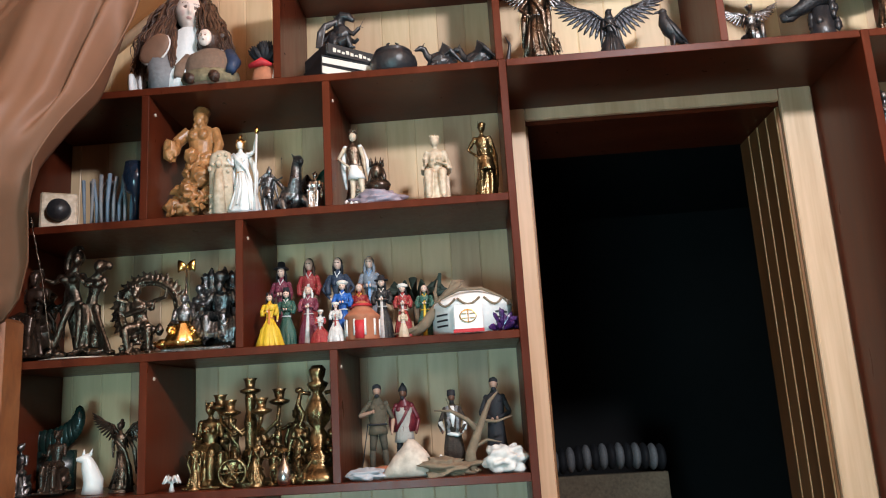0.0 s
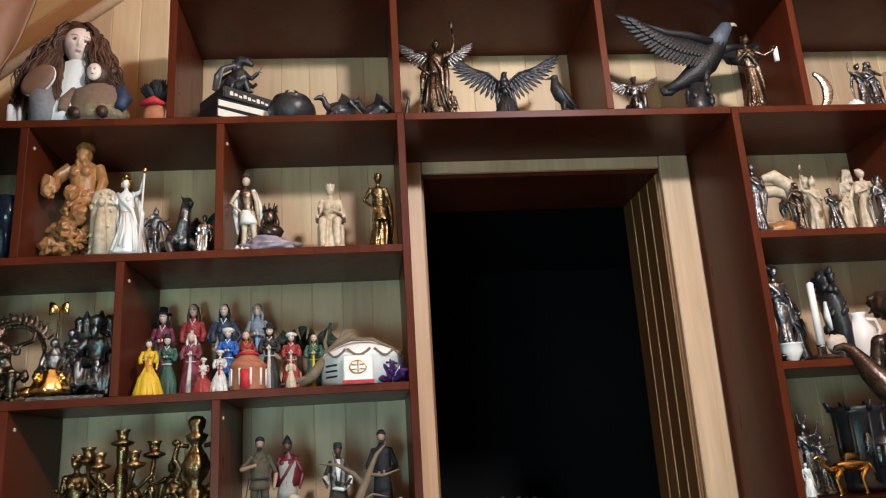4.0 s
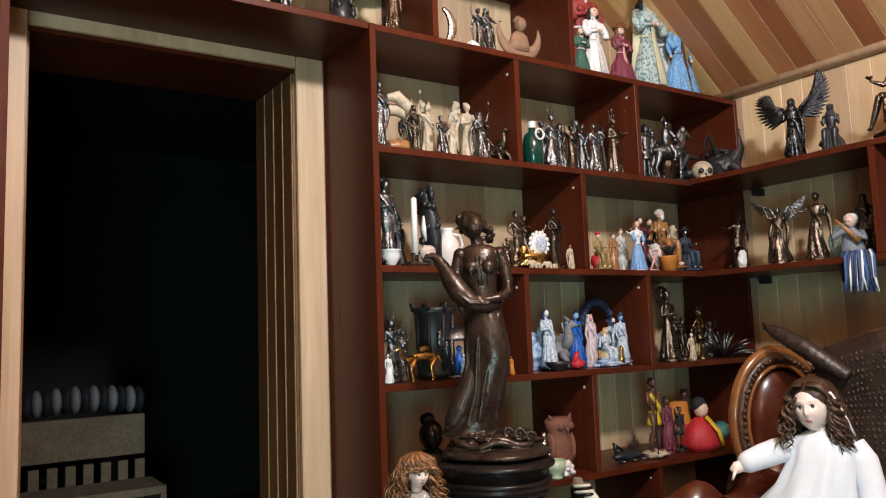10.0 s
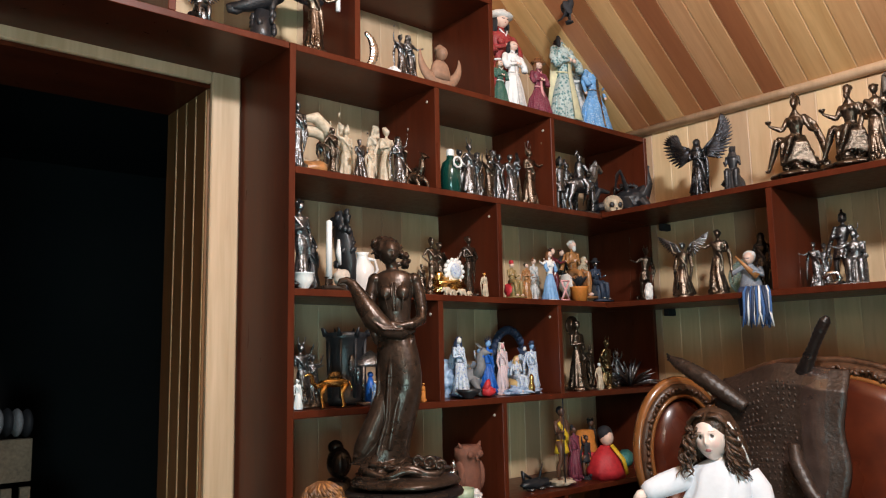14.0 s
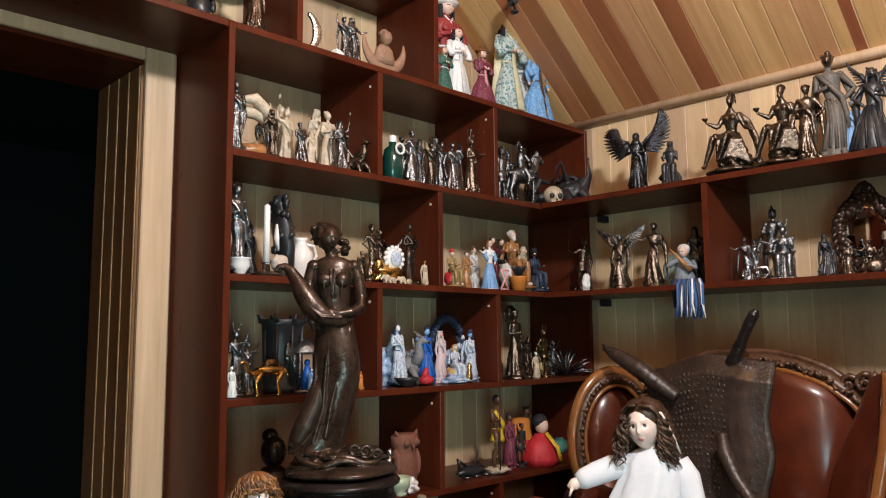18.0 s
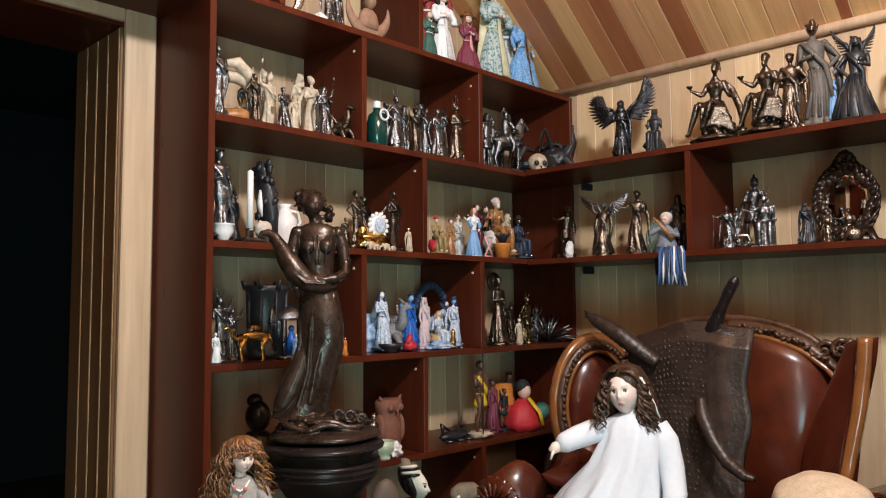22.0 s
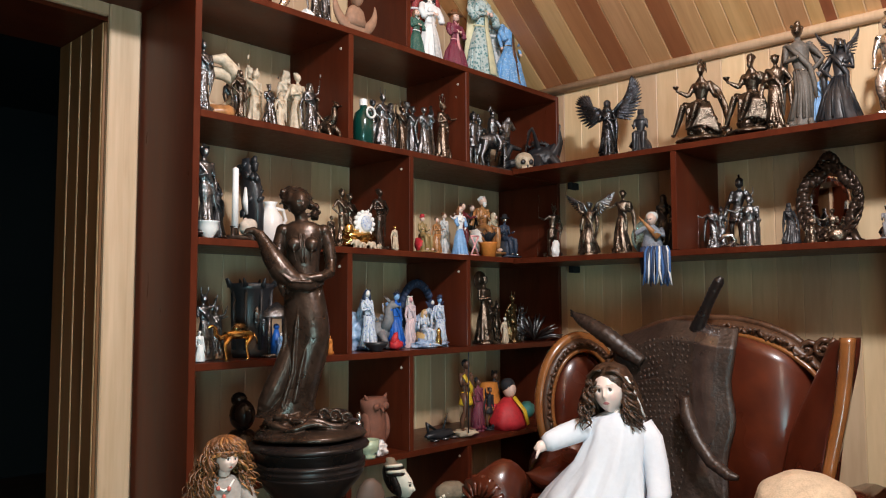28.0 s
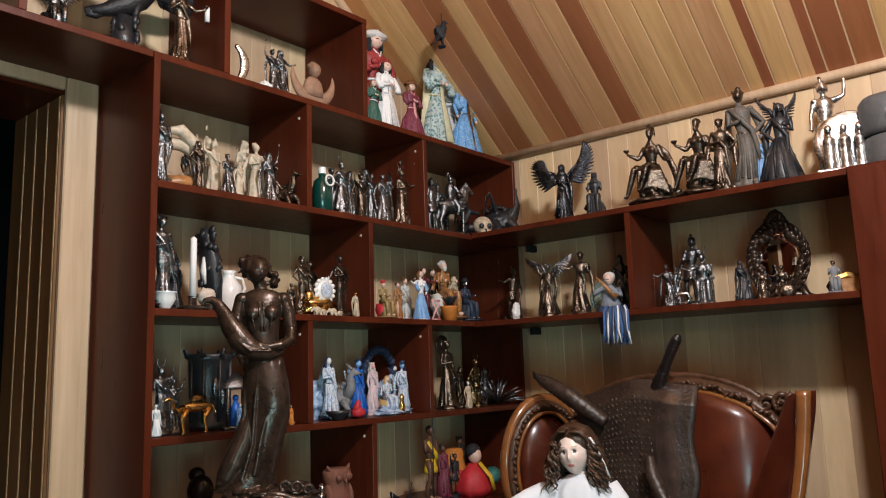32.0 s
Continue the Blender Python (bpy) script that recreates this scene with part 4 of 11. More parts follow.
def figure(x, y, z, h, mats, label, dress=True, arms=("down", "down"), head="hair", base="disc", props=(None, None), wings=0.0, rz=0.0, name="figurine", lift=0.25, group="figurines on the shelves", eyes=False, fan=(-1.45, 0.55), **kw):
    b = Sculpt(next(SEEDS))
    palms = body(b, dress, arms, head=head, **kw)
    for d, k in zip(palms, props):
        if k:
            prop(b, k, d, 2)
    clutter(b, kw.get("flare", 0.16), dress)
    if wings:
        for s in (-1, 1):
            b.wing((s * 0.03, 0.06, 0.74), s, wings, lift, 2, 10, fan=fan)
    if base:
        plinth(b, 0.19 if base != "small" else 0.13, 0.05, 1 if base != "rock" else 2, base == "rock")
    # the weight rests on one leg: hips and shoulders swing to opposite sides
    sw, ph, ln = 0.022 * b.rng.choice((-1, 1)), b.rng.uniform(-0.5, 0.5), b.rng.uniform(-0.04, 0.04)
    b.v = [(p[0] + (sw * math.sin(5.6 * p[2] + ph) + ln * (p[2] - 0.4)) * min(1.0, max(0.0, p[2]) / 0.12), p[1] + 0.4 * sw * math.sin(4.2 * p[2]) * min(1.0, max(0.0, p[2]) / 0.12), p[2]) for p in b.v]
    tall = max(p[2] for p in b.v) - min(p[2] for p in b.v)
    return b.place(name, label, "figurine" if name == "figurine" else name.replace("_", " "), mats, x, y, z, h / tall, rz, group, sx=0.94)


def seated(x, y, z, h, mats, label, head="hair", arms=("fore", "fore"), throne=True, rz=0.0, wings=0.0, props=(None, None), name="figurine", group="figurines on the shelves"):
    """A figure on a seat or rock, knees forward."""
    b = Sculpt(next(SEEDS))
    k = Sculpt(next(SEEDS))
    palms = body(k, True, arms, flare=0.13, head=head)
    clutter(k, 0.13, False)
    for d, q in zip(palms, props):
        if q:
            prop(k, q, d, 2)
    # keep what lies above the hips and drop it onto the seat
    drop = 0.16
    used = {}
    for f, m in zip(k.f, k.m):
        if all(k.v[i][2] > 0.44 for i in f):
            for i in f:
                if i not in used:
                    used[i] = len(b.v)
                    p = k.v[i]
                    b.v.append((p[0], p[1] + 0.04, p[2] - drop))
            b.f.append(tuple(used[i] for i in f))
            b.m.append(m)
    for s in (-1, 1):
        b.tube([(s * 0.05, 0.05, 0.34), (s * 0.075, -0.08, 0.355), (s * 0.08, -0.17, 0.33), (s * 0.08, -0.185, 0.20), (s * 0.08, -0.18, 0.05)], [0.07, 0.062, 0.05, 0.045, 0.036], 1, 9)
        b.ell((s * 0.085, -0.21, 0.03), (0.03, 0.055, 0.028), 0, 8, 5)
    b.lathe([(0.0, 0.15, 1), (0.18, 0.12, 1), (0.34, 0.10, 0.3)], 1, 24, 9, 0.12, c=(0, -0.07), sy=0.8)
    if throne:
        b.box((0, 0.08, 0.16), (0.30, 0.24, 0.32), 1)
        b.box((0, 0.19, 0.38), (0.28, 0.05, 0.55), 1)
        for s in (-1, 1):
            b.box((s * 0.15, 0.05, 0.42), (0.04, 0.22, 0.05), 1)
    else:
        b.ell((0, 0.06, 0.15), (0.19, 0.17, 0.19), 2, 14, 8, lump=0.5)
    if wings:
        for s in (-1, 1):
            b.wing((s * 0.03, 0.10, 0.58), s, wings, 0.2, 2, 9)
    b.box((0, -0.03, -0.015), (0.40, 0.42, 0.03), 1)
    tall = max(p[2] for p in b.v) - min(p[2] for p in b.v)
    return b.place(name, label, "figurine", mats, x, y, z, h / tall, rz, group)


def horse_rider(x, y, z, h, mats, label, rz=0.0, rider=True):
    b = Sculpt(next(SEEDS))
    b.ell((0, 0, 0.46), (0.25, 0.11, 0.13), 1, 16, 10)
    b.tube([(0.17, 0, 0.50), (0.27, 0, 0.62), (0.31, 0, 0.76), (0.36, 0, 0.79), (0.46, 0, 0.70)], [0.11, 0.085, 0.065, 0.06, 0.035], 1, 10)
    for s in (-1, 1):
        b.tube([(0.33, s * 0.03, 0.82), (0.34, s * 0.035, 0.88)], [0.02, 0.004], 1, 6)
        b.tube([(0.17, s * 0.06, 0.44), (0.30 if s > 0 else 0.2, s * 0.06, 0.36), (0.34 if s > 0 else 0.2, s * 0.06, 0.24 if s > 0 else 0.18), (0.26 if s > 0 else 0.19, s * 0.06, 0.18 if s > 0 else 0.02)], [0.06, 0.04, 0.026, 0.024], 1, 8)
        b.tube([(-0.18, s * 0.06, 0.44), (-0.22, s * 0.065, 0.30), (-0.27, s * 0.065, 0.18), (-0.23, s * 0.065, 0.02)], [0.075, 0.05, 0.028, 0.026], 1, 8)
    b.tube([(-0.24, 0, 0.50), (-0.36, 0, 0.48), (-0.40, 0, 0.30), (-0.37, 0, 0.18)], [0.03, 0.045, 0.04, 0.008], 2, 8)
    for i in range(7):
        u = i / 6
        b.ell((0.18 + 0.15 * u, 0.0, 0.66 + 0.19 * u), (0.045, 0.03, 0.06), 2, 8, 5)
    if rider:
        b.lathe([(0.52, 0.10), (0.62, 0.07), (0.74, 0.09), (0.82, 0.07), (0.86, 0.03)], 0, 14, sy=0.8)
        b.ell((0.01, 0, 0.92), (0.05, 0.05, 0.06), 0, 10, 8)
        b.tube([(0, 0, 0.96), (-0.04, 0, 1.02), (-0.08, 0, 0.93)], [0.012, 0.03, 0.012], 2, 7)
        for s in (-1, 1):
            b.tube([(0, s * 0.09, 0.55), (0.06, s * 0.14, 0.42), (0.02, s * 0.14, 0.28)], [0.05, 0.045, 0.03], 0, 8)
            b.tube([(0, s * 0.09, 0.78), (0.06, s * 0.13, 0.68), (0.17, s * 0.08, 0.66)], [0.034, 0.03, 0.02], 0, 8)
    b.ell((0, 0, 0.0), (0.34, 0.15, 0.045), 1, 16, 6, lump=0.3)
    tall = max(p[2] for p in b.v) - min(p[2] for p in b.v)
    return b.place("figurine", label, "figurine", mats, x, y, z, h / tall, rz)


def beast(x, y, z, h, mats, label, rz=0.0, wings=0.4, long=False):
    """A crouching winged dragon."""
    b = Sculpt(next(SEEDS))
    b.ell((0, 0, 0.30), (0.18, 0.24, 0.20), 0, 14, 10, lump=0.2)
    b.tube([(0, -0.14, 0.38), (0, -0.24, 0.55), (0.02, -0.22, 0.74), (0.03, -0.30, 0.82), (0.03, -0.44, 0.76)], [0.12, 0.09, 0.075, 0.085, 0.035], 0, 10)
    for s in (-1, 1):
        b.tube([(0.03 + s * 0.04, -0.24, 0.87), (0.03 + s * 0.07, -0.14, 0.98)], [0.025, 0.003], 0, 6)
        b.tube([(s * 0.14, -0.12, 0.30), (s * 0.20, -0.22, 0.18), (s * 0.17, -0.28, 0.03)], [0.08, 0.055, 0.045], 0, 8)
        b.tube([(s * 0.14, 0.12, 0.26), (s * 0.25, 0.06, 0.16), (s * 0.22, -0.04, 0.03)], [0.11, 0.07, 0.05], 0, 8)
        if wings:
            r = Vector((s * 0.08, 0.06, 0.46))
            tip = r + Vector((s * wings * 0.55, 0.10, wings * 0.75))
            b.tube([r, r.lerp(tip, 0.5), tip], [0.035, 0.03, 0.015], 0, 7)
            for q in range(4):
                e = r + Vector((s * wings * (0.95 - 0.22 * q), 0.18, wings * (0.15 - 0.13 * q)))
                b.tube([tip, tip.lerp(e, 0.5) + Vector((0, 0.02, 0)), e], [0.018, 0.06, 0.012], 0, 7, 0.25)
    b.tube([(0, 0.2, 0.22), (0.10, 0.36, 0.10), (0.30, 0.36, 0.05), (0.44, 0.22, 0.05), (0.50, 0.10, 0.14)], [0.09, 0.06, 0.045, 0.03, 0.006], 0, 8)
    for i in range(8):
        u = i / 7
        b.tube([(0, -0.16 + 0.34 * u, 0.47 + 0.06 * math.sin(3 * u)), (0, -0.13 + 0.36 * u, 0.56 + 0.05 * math.sin(3 * u))], [0.028, 0.003], 0, 5)
    tall = max(p[2] for p in b.v) - min(p[2] for p in b.v)
    return b.place("dragon_figurine", label, "figurine", mats, x, y, z, h / tall, rz)


def bird(x, y, z, h, mats, label, rz=0.0, spread=0.0, name="bird_figurine", tail=0.45, lift=0.16, fan=(-1.3, 0.25)):
    """A perching raven, or an eagle with spread wings."""
    b = Sculpt(next(SEEDS))
    b.tube([(0, 0.16, 0.22), (0, 0.10, 0.38), (0, 0.0, 0.56), (0, -0.07, 0.72), (0, -0.09, 0.84), (0, -0.10, 0.94)], [0.04, 0.11, 0.16, 0.14, 0.085, 0.06], 0, 12)
    b.ell((0, -0.11, 0.93), (0.07, 0.085, 0.075), 3 if len(mats) > 3 else 0, 12, 8)
    b.tube([(0, -0.17, 0.93), (0, -0.24, 0.915), (0, -0.275, 0.87)], [0.032, 0.022, 0.004], 1, 7)
    b.tube([(0, 0.14, 0.30), (0, 0.26, 0.12), (0, 0.14 + tail * 0.6, 0.30 - tail * 0.62)], [0.09, 0.085, 0.05], 0, 8, 0.35)
    for s in (-1, 1):
        b.tube([(s * 0.06, 0.0, 0.40), (s * 0.07, -0.02, 0.20), (s * 0.07, -0.03, 0.06)], [0.065, 0.035, 0.022], 1, 7)
        for q in (-1, 0, 1):
            b.tube([(s * 0.07, -0.03, 0.04), (s * 0.07 + q * 0.035, -0.11, 0.02)], [0.018, 0.006], 1, 5)
        if spread:
            b.wing((s * 0.08, 0.02, 0.66), s, spread, lift, 0, 12, 0.08, fan)
        else:
            b.ell((s * 0.115, 0.08, 0.50), (0.045, 0.15, 0.27), 0, 10, 8, rot=(-28, 0, 0))
            b.tube([(s * 0.10, 0.12, 0.40), (s * 0.07, 0.26, 0.14)], [0.06, 0.012], 0, 7, 0.5)
    b.ell((0, 0, 0.0), (0.17, 0.15, 0.05), 2, 12, 6, lump=0.5)
    tall = max(p[2] for p in b.v if abs(p[0]) < 0.15) - min(p[2] for p in b.v)
    return b.place(name, label, "figurine", mats, x, y, z, h / tall, rz)


def bust(x, y, z, h, mats, label, head="hair", rz=0.0):
    b = Sculpt(next(SEEDS))
    b.lathe([(0, 0.24), (0.05, 0.25), (0.08, 0.17), (0.18, 0.15), (0.22, 0.27), (0.36, 0.34), (0.46, 0.28), (0.50, 0.13), (0.58, 0.11)], 1, 18, sy=0.7)
    b.ell((0, -0.02, 0.72), (0.14, 0.165, 0.20), 0, 14, 10)
    b.ell((0, -0.18, 0.70), (0.025, 0.035, 0.045), 0, 6, 5)
    b.ell((0, 0.03, 0.78), (0.16, 0.17, 0.18), 2, 12, 8)
    if head == "crown":
        for i in range(8):
            t = 2 * math.pi * i / 8
            b.tube([(0.15 * math.cos(t), 0.15 * math.sin(t), 0.85), (0.17 * math.cos(t), 0.17 * math.sin(t), 1.05)], [0.04, 0.008], 2, 5)
        for s in (-1, 1):
            b.tube([(s * 0.13, 0, 0.8), (s * 0.17, 0, 0.6), (s * 0.2, 0, 0.42)], [0.04, 0.06, 0.03], 2, 8)
    tall = max(p[2] for p in b.v)
    return b.place("bust", label, "bust", mats, x, y, z, h / tall, rz)


def turned(name, label, category, mat, prof, x, y, z, seg=28, group="", folds=0, amp=0.0, mats=None, sy=1.0):
    b = Sculpt(1)
    b.lathe(prof, 0, seg, folds, amp, sy=sy)
    return b.place(name, label, category, mats or [mat], x, y, z, 1.0, 0, group)


def rock(x, y, z, s, mat, label, name="rock", seed=1, rz=0.0, lump=0.55):
    b = Sculpt(seed)
    b.rng = random.Random(seed)
    b.ell((0, 0, s[2] * 0.45), (s[0] / 2, s[1] / 2, s[2] * 0.55), 0, 40, 28, lump=lump * 0.8)
    out = []
    for p in b.v:
        d = Vector((p[0] / s[0], p[1] / s[1], p[2] / s[2] - 0.45)) * 2
        f = 1 + lump * (0.30 * noise.noise(d * 2.6 + Vector((seed, 0, 0))) + 0.16 * noise.noise(d * 6.5 + Vector((0, seed, 0))))
        out.append((p[0] * f, p[1] * f, max(0.0, s[2] * 0.45 + (p[2] - s[2] * 0.45) * f)))
    b.v = out
    return b.place(name, label, name, [mat], x, y, z, 1.0, rz, "stones on the shelves")


CASTINGS = []


def cast(o, voxel, steps=2, factor=0.5):
    """Melts the overlapping shapes of a sculpture into one cast surface."""
    CASTINGS.append(o)
    m = o.modifiers.new("remesh", "REMESH")
    m.mode, m.voxel_size, m.use_smooth_shade = "VOXEL", voxel, True
    k = o.modifiers.new("smooth", "SMOOTH")
    k.iterations, k.factor = steps, factor
    return o


# ---- figurines: the gable wall, top of the bridge shelf ----
INK = plain("blue_black_cast", (0.035, 0.040, 0.050), 0.30, 0.6, vary=0.5, scale=150, bump=0.6, dark=(0.008, 0.008, 0.010))
BB = [BRONZE, BRONZE, BRONZE]
PP = [PEWTER, PEWTER, PEWTER]
BP = [BRONZE, PEWTER, BRONZE]
GG = [BRASS, BRASS, BRASS]
KK = [BLACK, BLACK, BLACK]
IV = [IVORY, IVORY, IVORY]
SS = [SILVER, SILVER, SILVER]

figure(-0.005, 0.12, LT + 0.011, 0.24, SS, "silver robed figurine on a round base")
b = Sculpt(612)
b.ell((0.05, 0, 0.12), (0.15, 0.07, 0.07), 0, 16, 10, rot=(0, -12, 0))
b.ell((0.20, 0, 0.20), (0.05, 0.045, 0.05), 0, 12, 8)
b.tube([(0.24, 0, 0.20), (0.29, 0, 0.18)], [0.018, 0.003], 1, 7)
for i in range(15):
    u = i / 14
    b.tube([(-0.02 - 0.03 * u, -0.04 + 0.08 * u, 0.11), (-0.13 - 0.02 * u, -0.06 + 0.12 * u, 0.085 - 0.03 * math.sin(3 * u)), (-0.29 + 0.13 * u, -0.09 + 0.14 * u, 0.03 - 0.022 * (i % 2))], [0.012, 0.011, 0.002], 0, 6, 0.3)
for sgn in (-1, 1):
    b.tube([(0.06 + 0.03 * sgn, 0.02 * sgn, 0.08), (0.06 + 0.03 * sgn, 0.03 * sgn, 0.0)], [0.014, 0.009], 1, 7)
b.place("bird_figurine", "blue-black bird with long narrow tail feathers", "figurine", [INK, BLACK], 0.40, 0.13, LT + 0.011, 1.0, 0)
b = Sculpt(613)
b.lathe([(0, 0.115, 1), (0.02, 0.118, 1), (0.10, 0.10, 1), (0.20, 0.075, 0.6), (0.27, 0.06, 0.3), (0.30, 0.03, 0)], 0, 40, 7, 0.06, sy=0.7)
b.tube([(0, -0.085, 0.01), (0, -0.066, 0.15), (0, -0.045, 0.26)], [0.005, 0.004, 0.003], 2, 6)
b.head((0, -0.012, 0.345), 0.045, 3, seg=28, n=24)
b.ell((0, 0.006, 0.358), (0.045, 0.045, 0.045), 1, 14, 9)
for sgn in (-1, 1):
    for i in range(9):
        u = i / 8
        b.tube([(sgn * 0.06, 0.04, 0.26), (sgn * (0.10 + 0.02 * u), 0.05, 0.17), (sgn * (0.11 + 0.055 * u), 0.05 - 0.01 * (i % 2), 0.05 + 0.10 * u)], [0.012, 0.014, 0.002], 1, 6, 0.35)
b.place("doll", "doll in a red leather robe with blue-black wings", "doll", [plain("red_leather_robe", (0.30, 0.035, 0.018), 0.45, vary=0.4, scale=40, bump=0.3), INK, COAL, SKIN], 0.66, 0.13, LT + 0.011, 1.0, 0, "dolls")
seated(0.99, 0.14, LT + 0.011, 0.22, SS, "silver seated figurine on rock", throne=False)
bird(1.37, 0.17, LT + 0.011, 0.24, [GREY, STONE, STONE], "grey bird with spread wings on a pale rock", spread=0.55)
rock(1.42, 0.10, LT + 0.011, (0.20, 0.10, 0.05), STONE, "pale tan rock under a bird", seed=4)

# bridge shelf
for i, (w, d, t) in enumerate(((0.170, 0.150, 0.034), (0.164, 0.146, 0.030), (0.158, 0.142, 0.036))):
    book = thing("book", "thick black hardback book lying in a stack", "book", "stack of black books", at=(-0.494 + 0.004 * i, 0.11, L0 + 0.011 + (0, 0.034, 0.064)[i]))
    book.rotation_euler = (0, 0, radians((37, 34, 39)[i]))
    boxpart("cover", (-w / 2, -d / 2, 0, w / 2, d / 2, 0.004), COVER, book)
    boxpart("cover", (-w / 2, -d / 2, t - 0.005, w / 2, d / 2, t - 0.001), COVER, book)
    boxpart("spine", (-w / 2 - 0.003, -d / 2, 0, -w / 2, d / 2, t - 0.001), COVER, book)
    boxpart("page_block", (-w / 2 + 0.001, -d / 2 + 0.003, 0.0045, w / 2 - 0.004, d / 2 - 0.004, t - 0.0055), PAPER, book, "off-white page edges")
    if i == 2:
        boxpart("spine", (-w / 2, -d / 2 - 0.004, 0, w / 2, -d / 2 - 0.0005, t - 0.001), COVER, book)
        for k in range(9):
            boxpart("title_bar", (-0.062 + 0.0145 * k, -d / 2 - 0.0048, 0.009 + 0.002 * (k % 2), -0.052 + 0.0145 * k, -d / 2 - 0.0042, 0.022 - 0.003 * (k % 3)), PAPER, book, "light lettering bar", bevel=0)
b = Sculpt(72)
b.ell((-0.06, 0.02, 0.30), (0.30, 0.24, 0.30), 0, 20, 14, lump=0.2)
b.ell((0.06, -0.08, 0.48), (0.20, 0.18, 0.24), 0, 16, 12, lump=0.15)
b.tube([(0.0, 0.0, 0.62), (-0.02, -0.06, 0.80), (0.08, -0.12, 0.92), (0.22, -0.16, 0.88), (0.34, -0.18, 0.76)], [0.16, 0.14, 0.13, 0.10, 0.045], 0, 14)
for k in range(7):
    b.tube([(-0.10 + 0.05 * k, -0.04 - 0.02 * k, 0.90 + 0.04 * math.sin(0.6 * k)), (-0.16 + 0.05 * k, 0.02 - 0.02 * k, 1.02 + 0.03 * math.sin(0.6 * k))], [0.035, 0.004], 0, 6)
for s_ in (-1, 1):
    for k in range(6):
        u = k / 5
        # folded wing ribs with webs between them
        b.tube([(-0.06 - 0.05 * u, s_ * 0.16, 0.80 - 0.06 * u), (-0.34 - 0.14 * u, s_ * 0.24, 0.66 - 0.20 * u), (-0.44 - 0.12 * u, s_ * 0.22, 0.04 + 0.04 * u)], [0.05, 0.055, 0.018], 0, 8, 0.6)
    b.tube([(0.0, s_ * 0.20, 0.20), (0.20, s_ * 0.24 - 0.04, 0.26), (0.26, s_ * 0.22 - 0.06, 0.04), (0.36, s_ * 0.22 - 0.08, 0.03)], [0.14, 0.11, 0.06, 0.03], 0, 10)
b.tube([(0.12, -0.14, 0.56), (0.32, -0.20, 0.42), (0.46, -0.22, 0.56)], [0.075, 0.055, 0.050], 0, 9)
b.tube([(0.12, 0.14, 0.50), (0.34, 0.10, 0.36), (0.42, 0.04, 0.42)], [0.075, 0.055, 0.045], 0, 9)
b.tube([(0.44, -0.22, 0.50), (0.62, -0.23, 0.84)], [0.016, 0.006], 1, 6)
b.tube([(0.46, -0.22, 0.60), (0.56, -0.22, 0.56)], 0.012, 1, 6)
b.tube([(-0.30, 0.10, 0.10), (-0.50, 0.0, 0.05), (-0.46, -0.22, 0.04), (-0.20, -0.32, 0.04), (0.02, -0.34, 0.05)], [0.10, 0.07, 0.05, 0.035, 0.008], 0, 9)
b.place("dragon_figurine", "black dragon holding a small sword on stacked books", "figurine", [BLACK, SILVER], -0.478, 0.095, L0 + 0.1115, 0.128, 6)
b = Sculpt(73)
b.lathe([(0, 0.040), (0.006, 0.046), (0.018, 0.056), (0.040, 0.062), (0.056, 0.058), (0.066, 0.046), (0.070, 0.050), (0.073, 0.048), (0.078, 0.030), (0.082, 0.018)], 0, 36, 5, 0.02)
for s_ in (-1, 1):
    b.tube([(s_ * 0.006, 0, 0.080), (s_ * 0.014, 0, 0.090), (s_ * 0.013, 0, 0.098), (s_ * 0.007, 0, 0.103)], [0.007, 0.006, 0.004, 0.001], 0, 8)
b.ell((0, 0, 0.084), (0.013, 0.012, 0.008), 0, 12, 8)
b.place("lidded_pot", "squat black lidded pot with a horned knob", "pot", [BLACK], -0.318, 0.075, L0 + 0.011, 1.14, 10)


def low_dragon(x, y, h, label, rz, tail):
    """A crouching little dragon with half-folded wings and a raised tail."""
    b = Sculpt(next(SEEDS))
    b.ell((0, 0, 0.36), (0.48, 0.28, 0.36), 0, 18, 12, lump=0.25)
    b.tube([(-0.34, 0, 0.40), (-0.52, -0.02, 0.58), (-0.60, -0.04, 0.78), (-0.74, -0.06, 0.80), (-0.92, -0.08, 0.70)], [0.15, 0.11, 0.10, 0.10, 0.035], 0, 10)
    b.tube([(0.34, 0, 0.26), (0.62, 0.02, 0.14), (0.92, 0.02, 0.24), (1.02, 0.0, 0.24 + tail * 0.6), (0.86, 0.0, 0.24 + tail)], [0.14, 0.10, 0.075, 0.05, 0.012], 0, 10)
    for s_ in (-1, 1):
        for k in range(5):
            b.tube([(-0.10, s_ * 0.14, 0.44), (0.02 + 0.05 * k, s_ * (0.22 + 0.04 * k), 0.92 - 0.07 * k), (0.22 + 0.11 * k, s_ * (0.22 + 0.03 * k), 0.52 - 0.09 * k)], [0.06, 0.085, 0.03], 0, 8, 0.6)
        b.tube([(-0.24, s_ * 0.16, 0.26), (-0.38, s_ * 0.24, 0.14), (-0.46, s_ * 0.22, 0.02)], [0.10, 0.07, 0.05], 0, 8)
        b.tube([(0.22, s_ * 0.18, 0.24), (0.16, s_ * 0.30, 0.14), (0.06, s_ * 0.28, 0.02)], [0.12, 0.08, 0.05], 0, 8)
        b.tube([(-0.66, s_ * 0.06, 0.86), (-0.56, s_ * 0.08, 1.02)], [0.035, 0.005], 0, 6)
    b.place("dragon_figurine", label, "figurine", [BLACK], x, y, L0 + 0.011, h, rz)


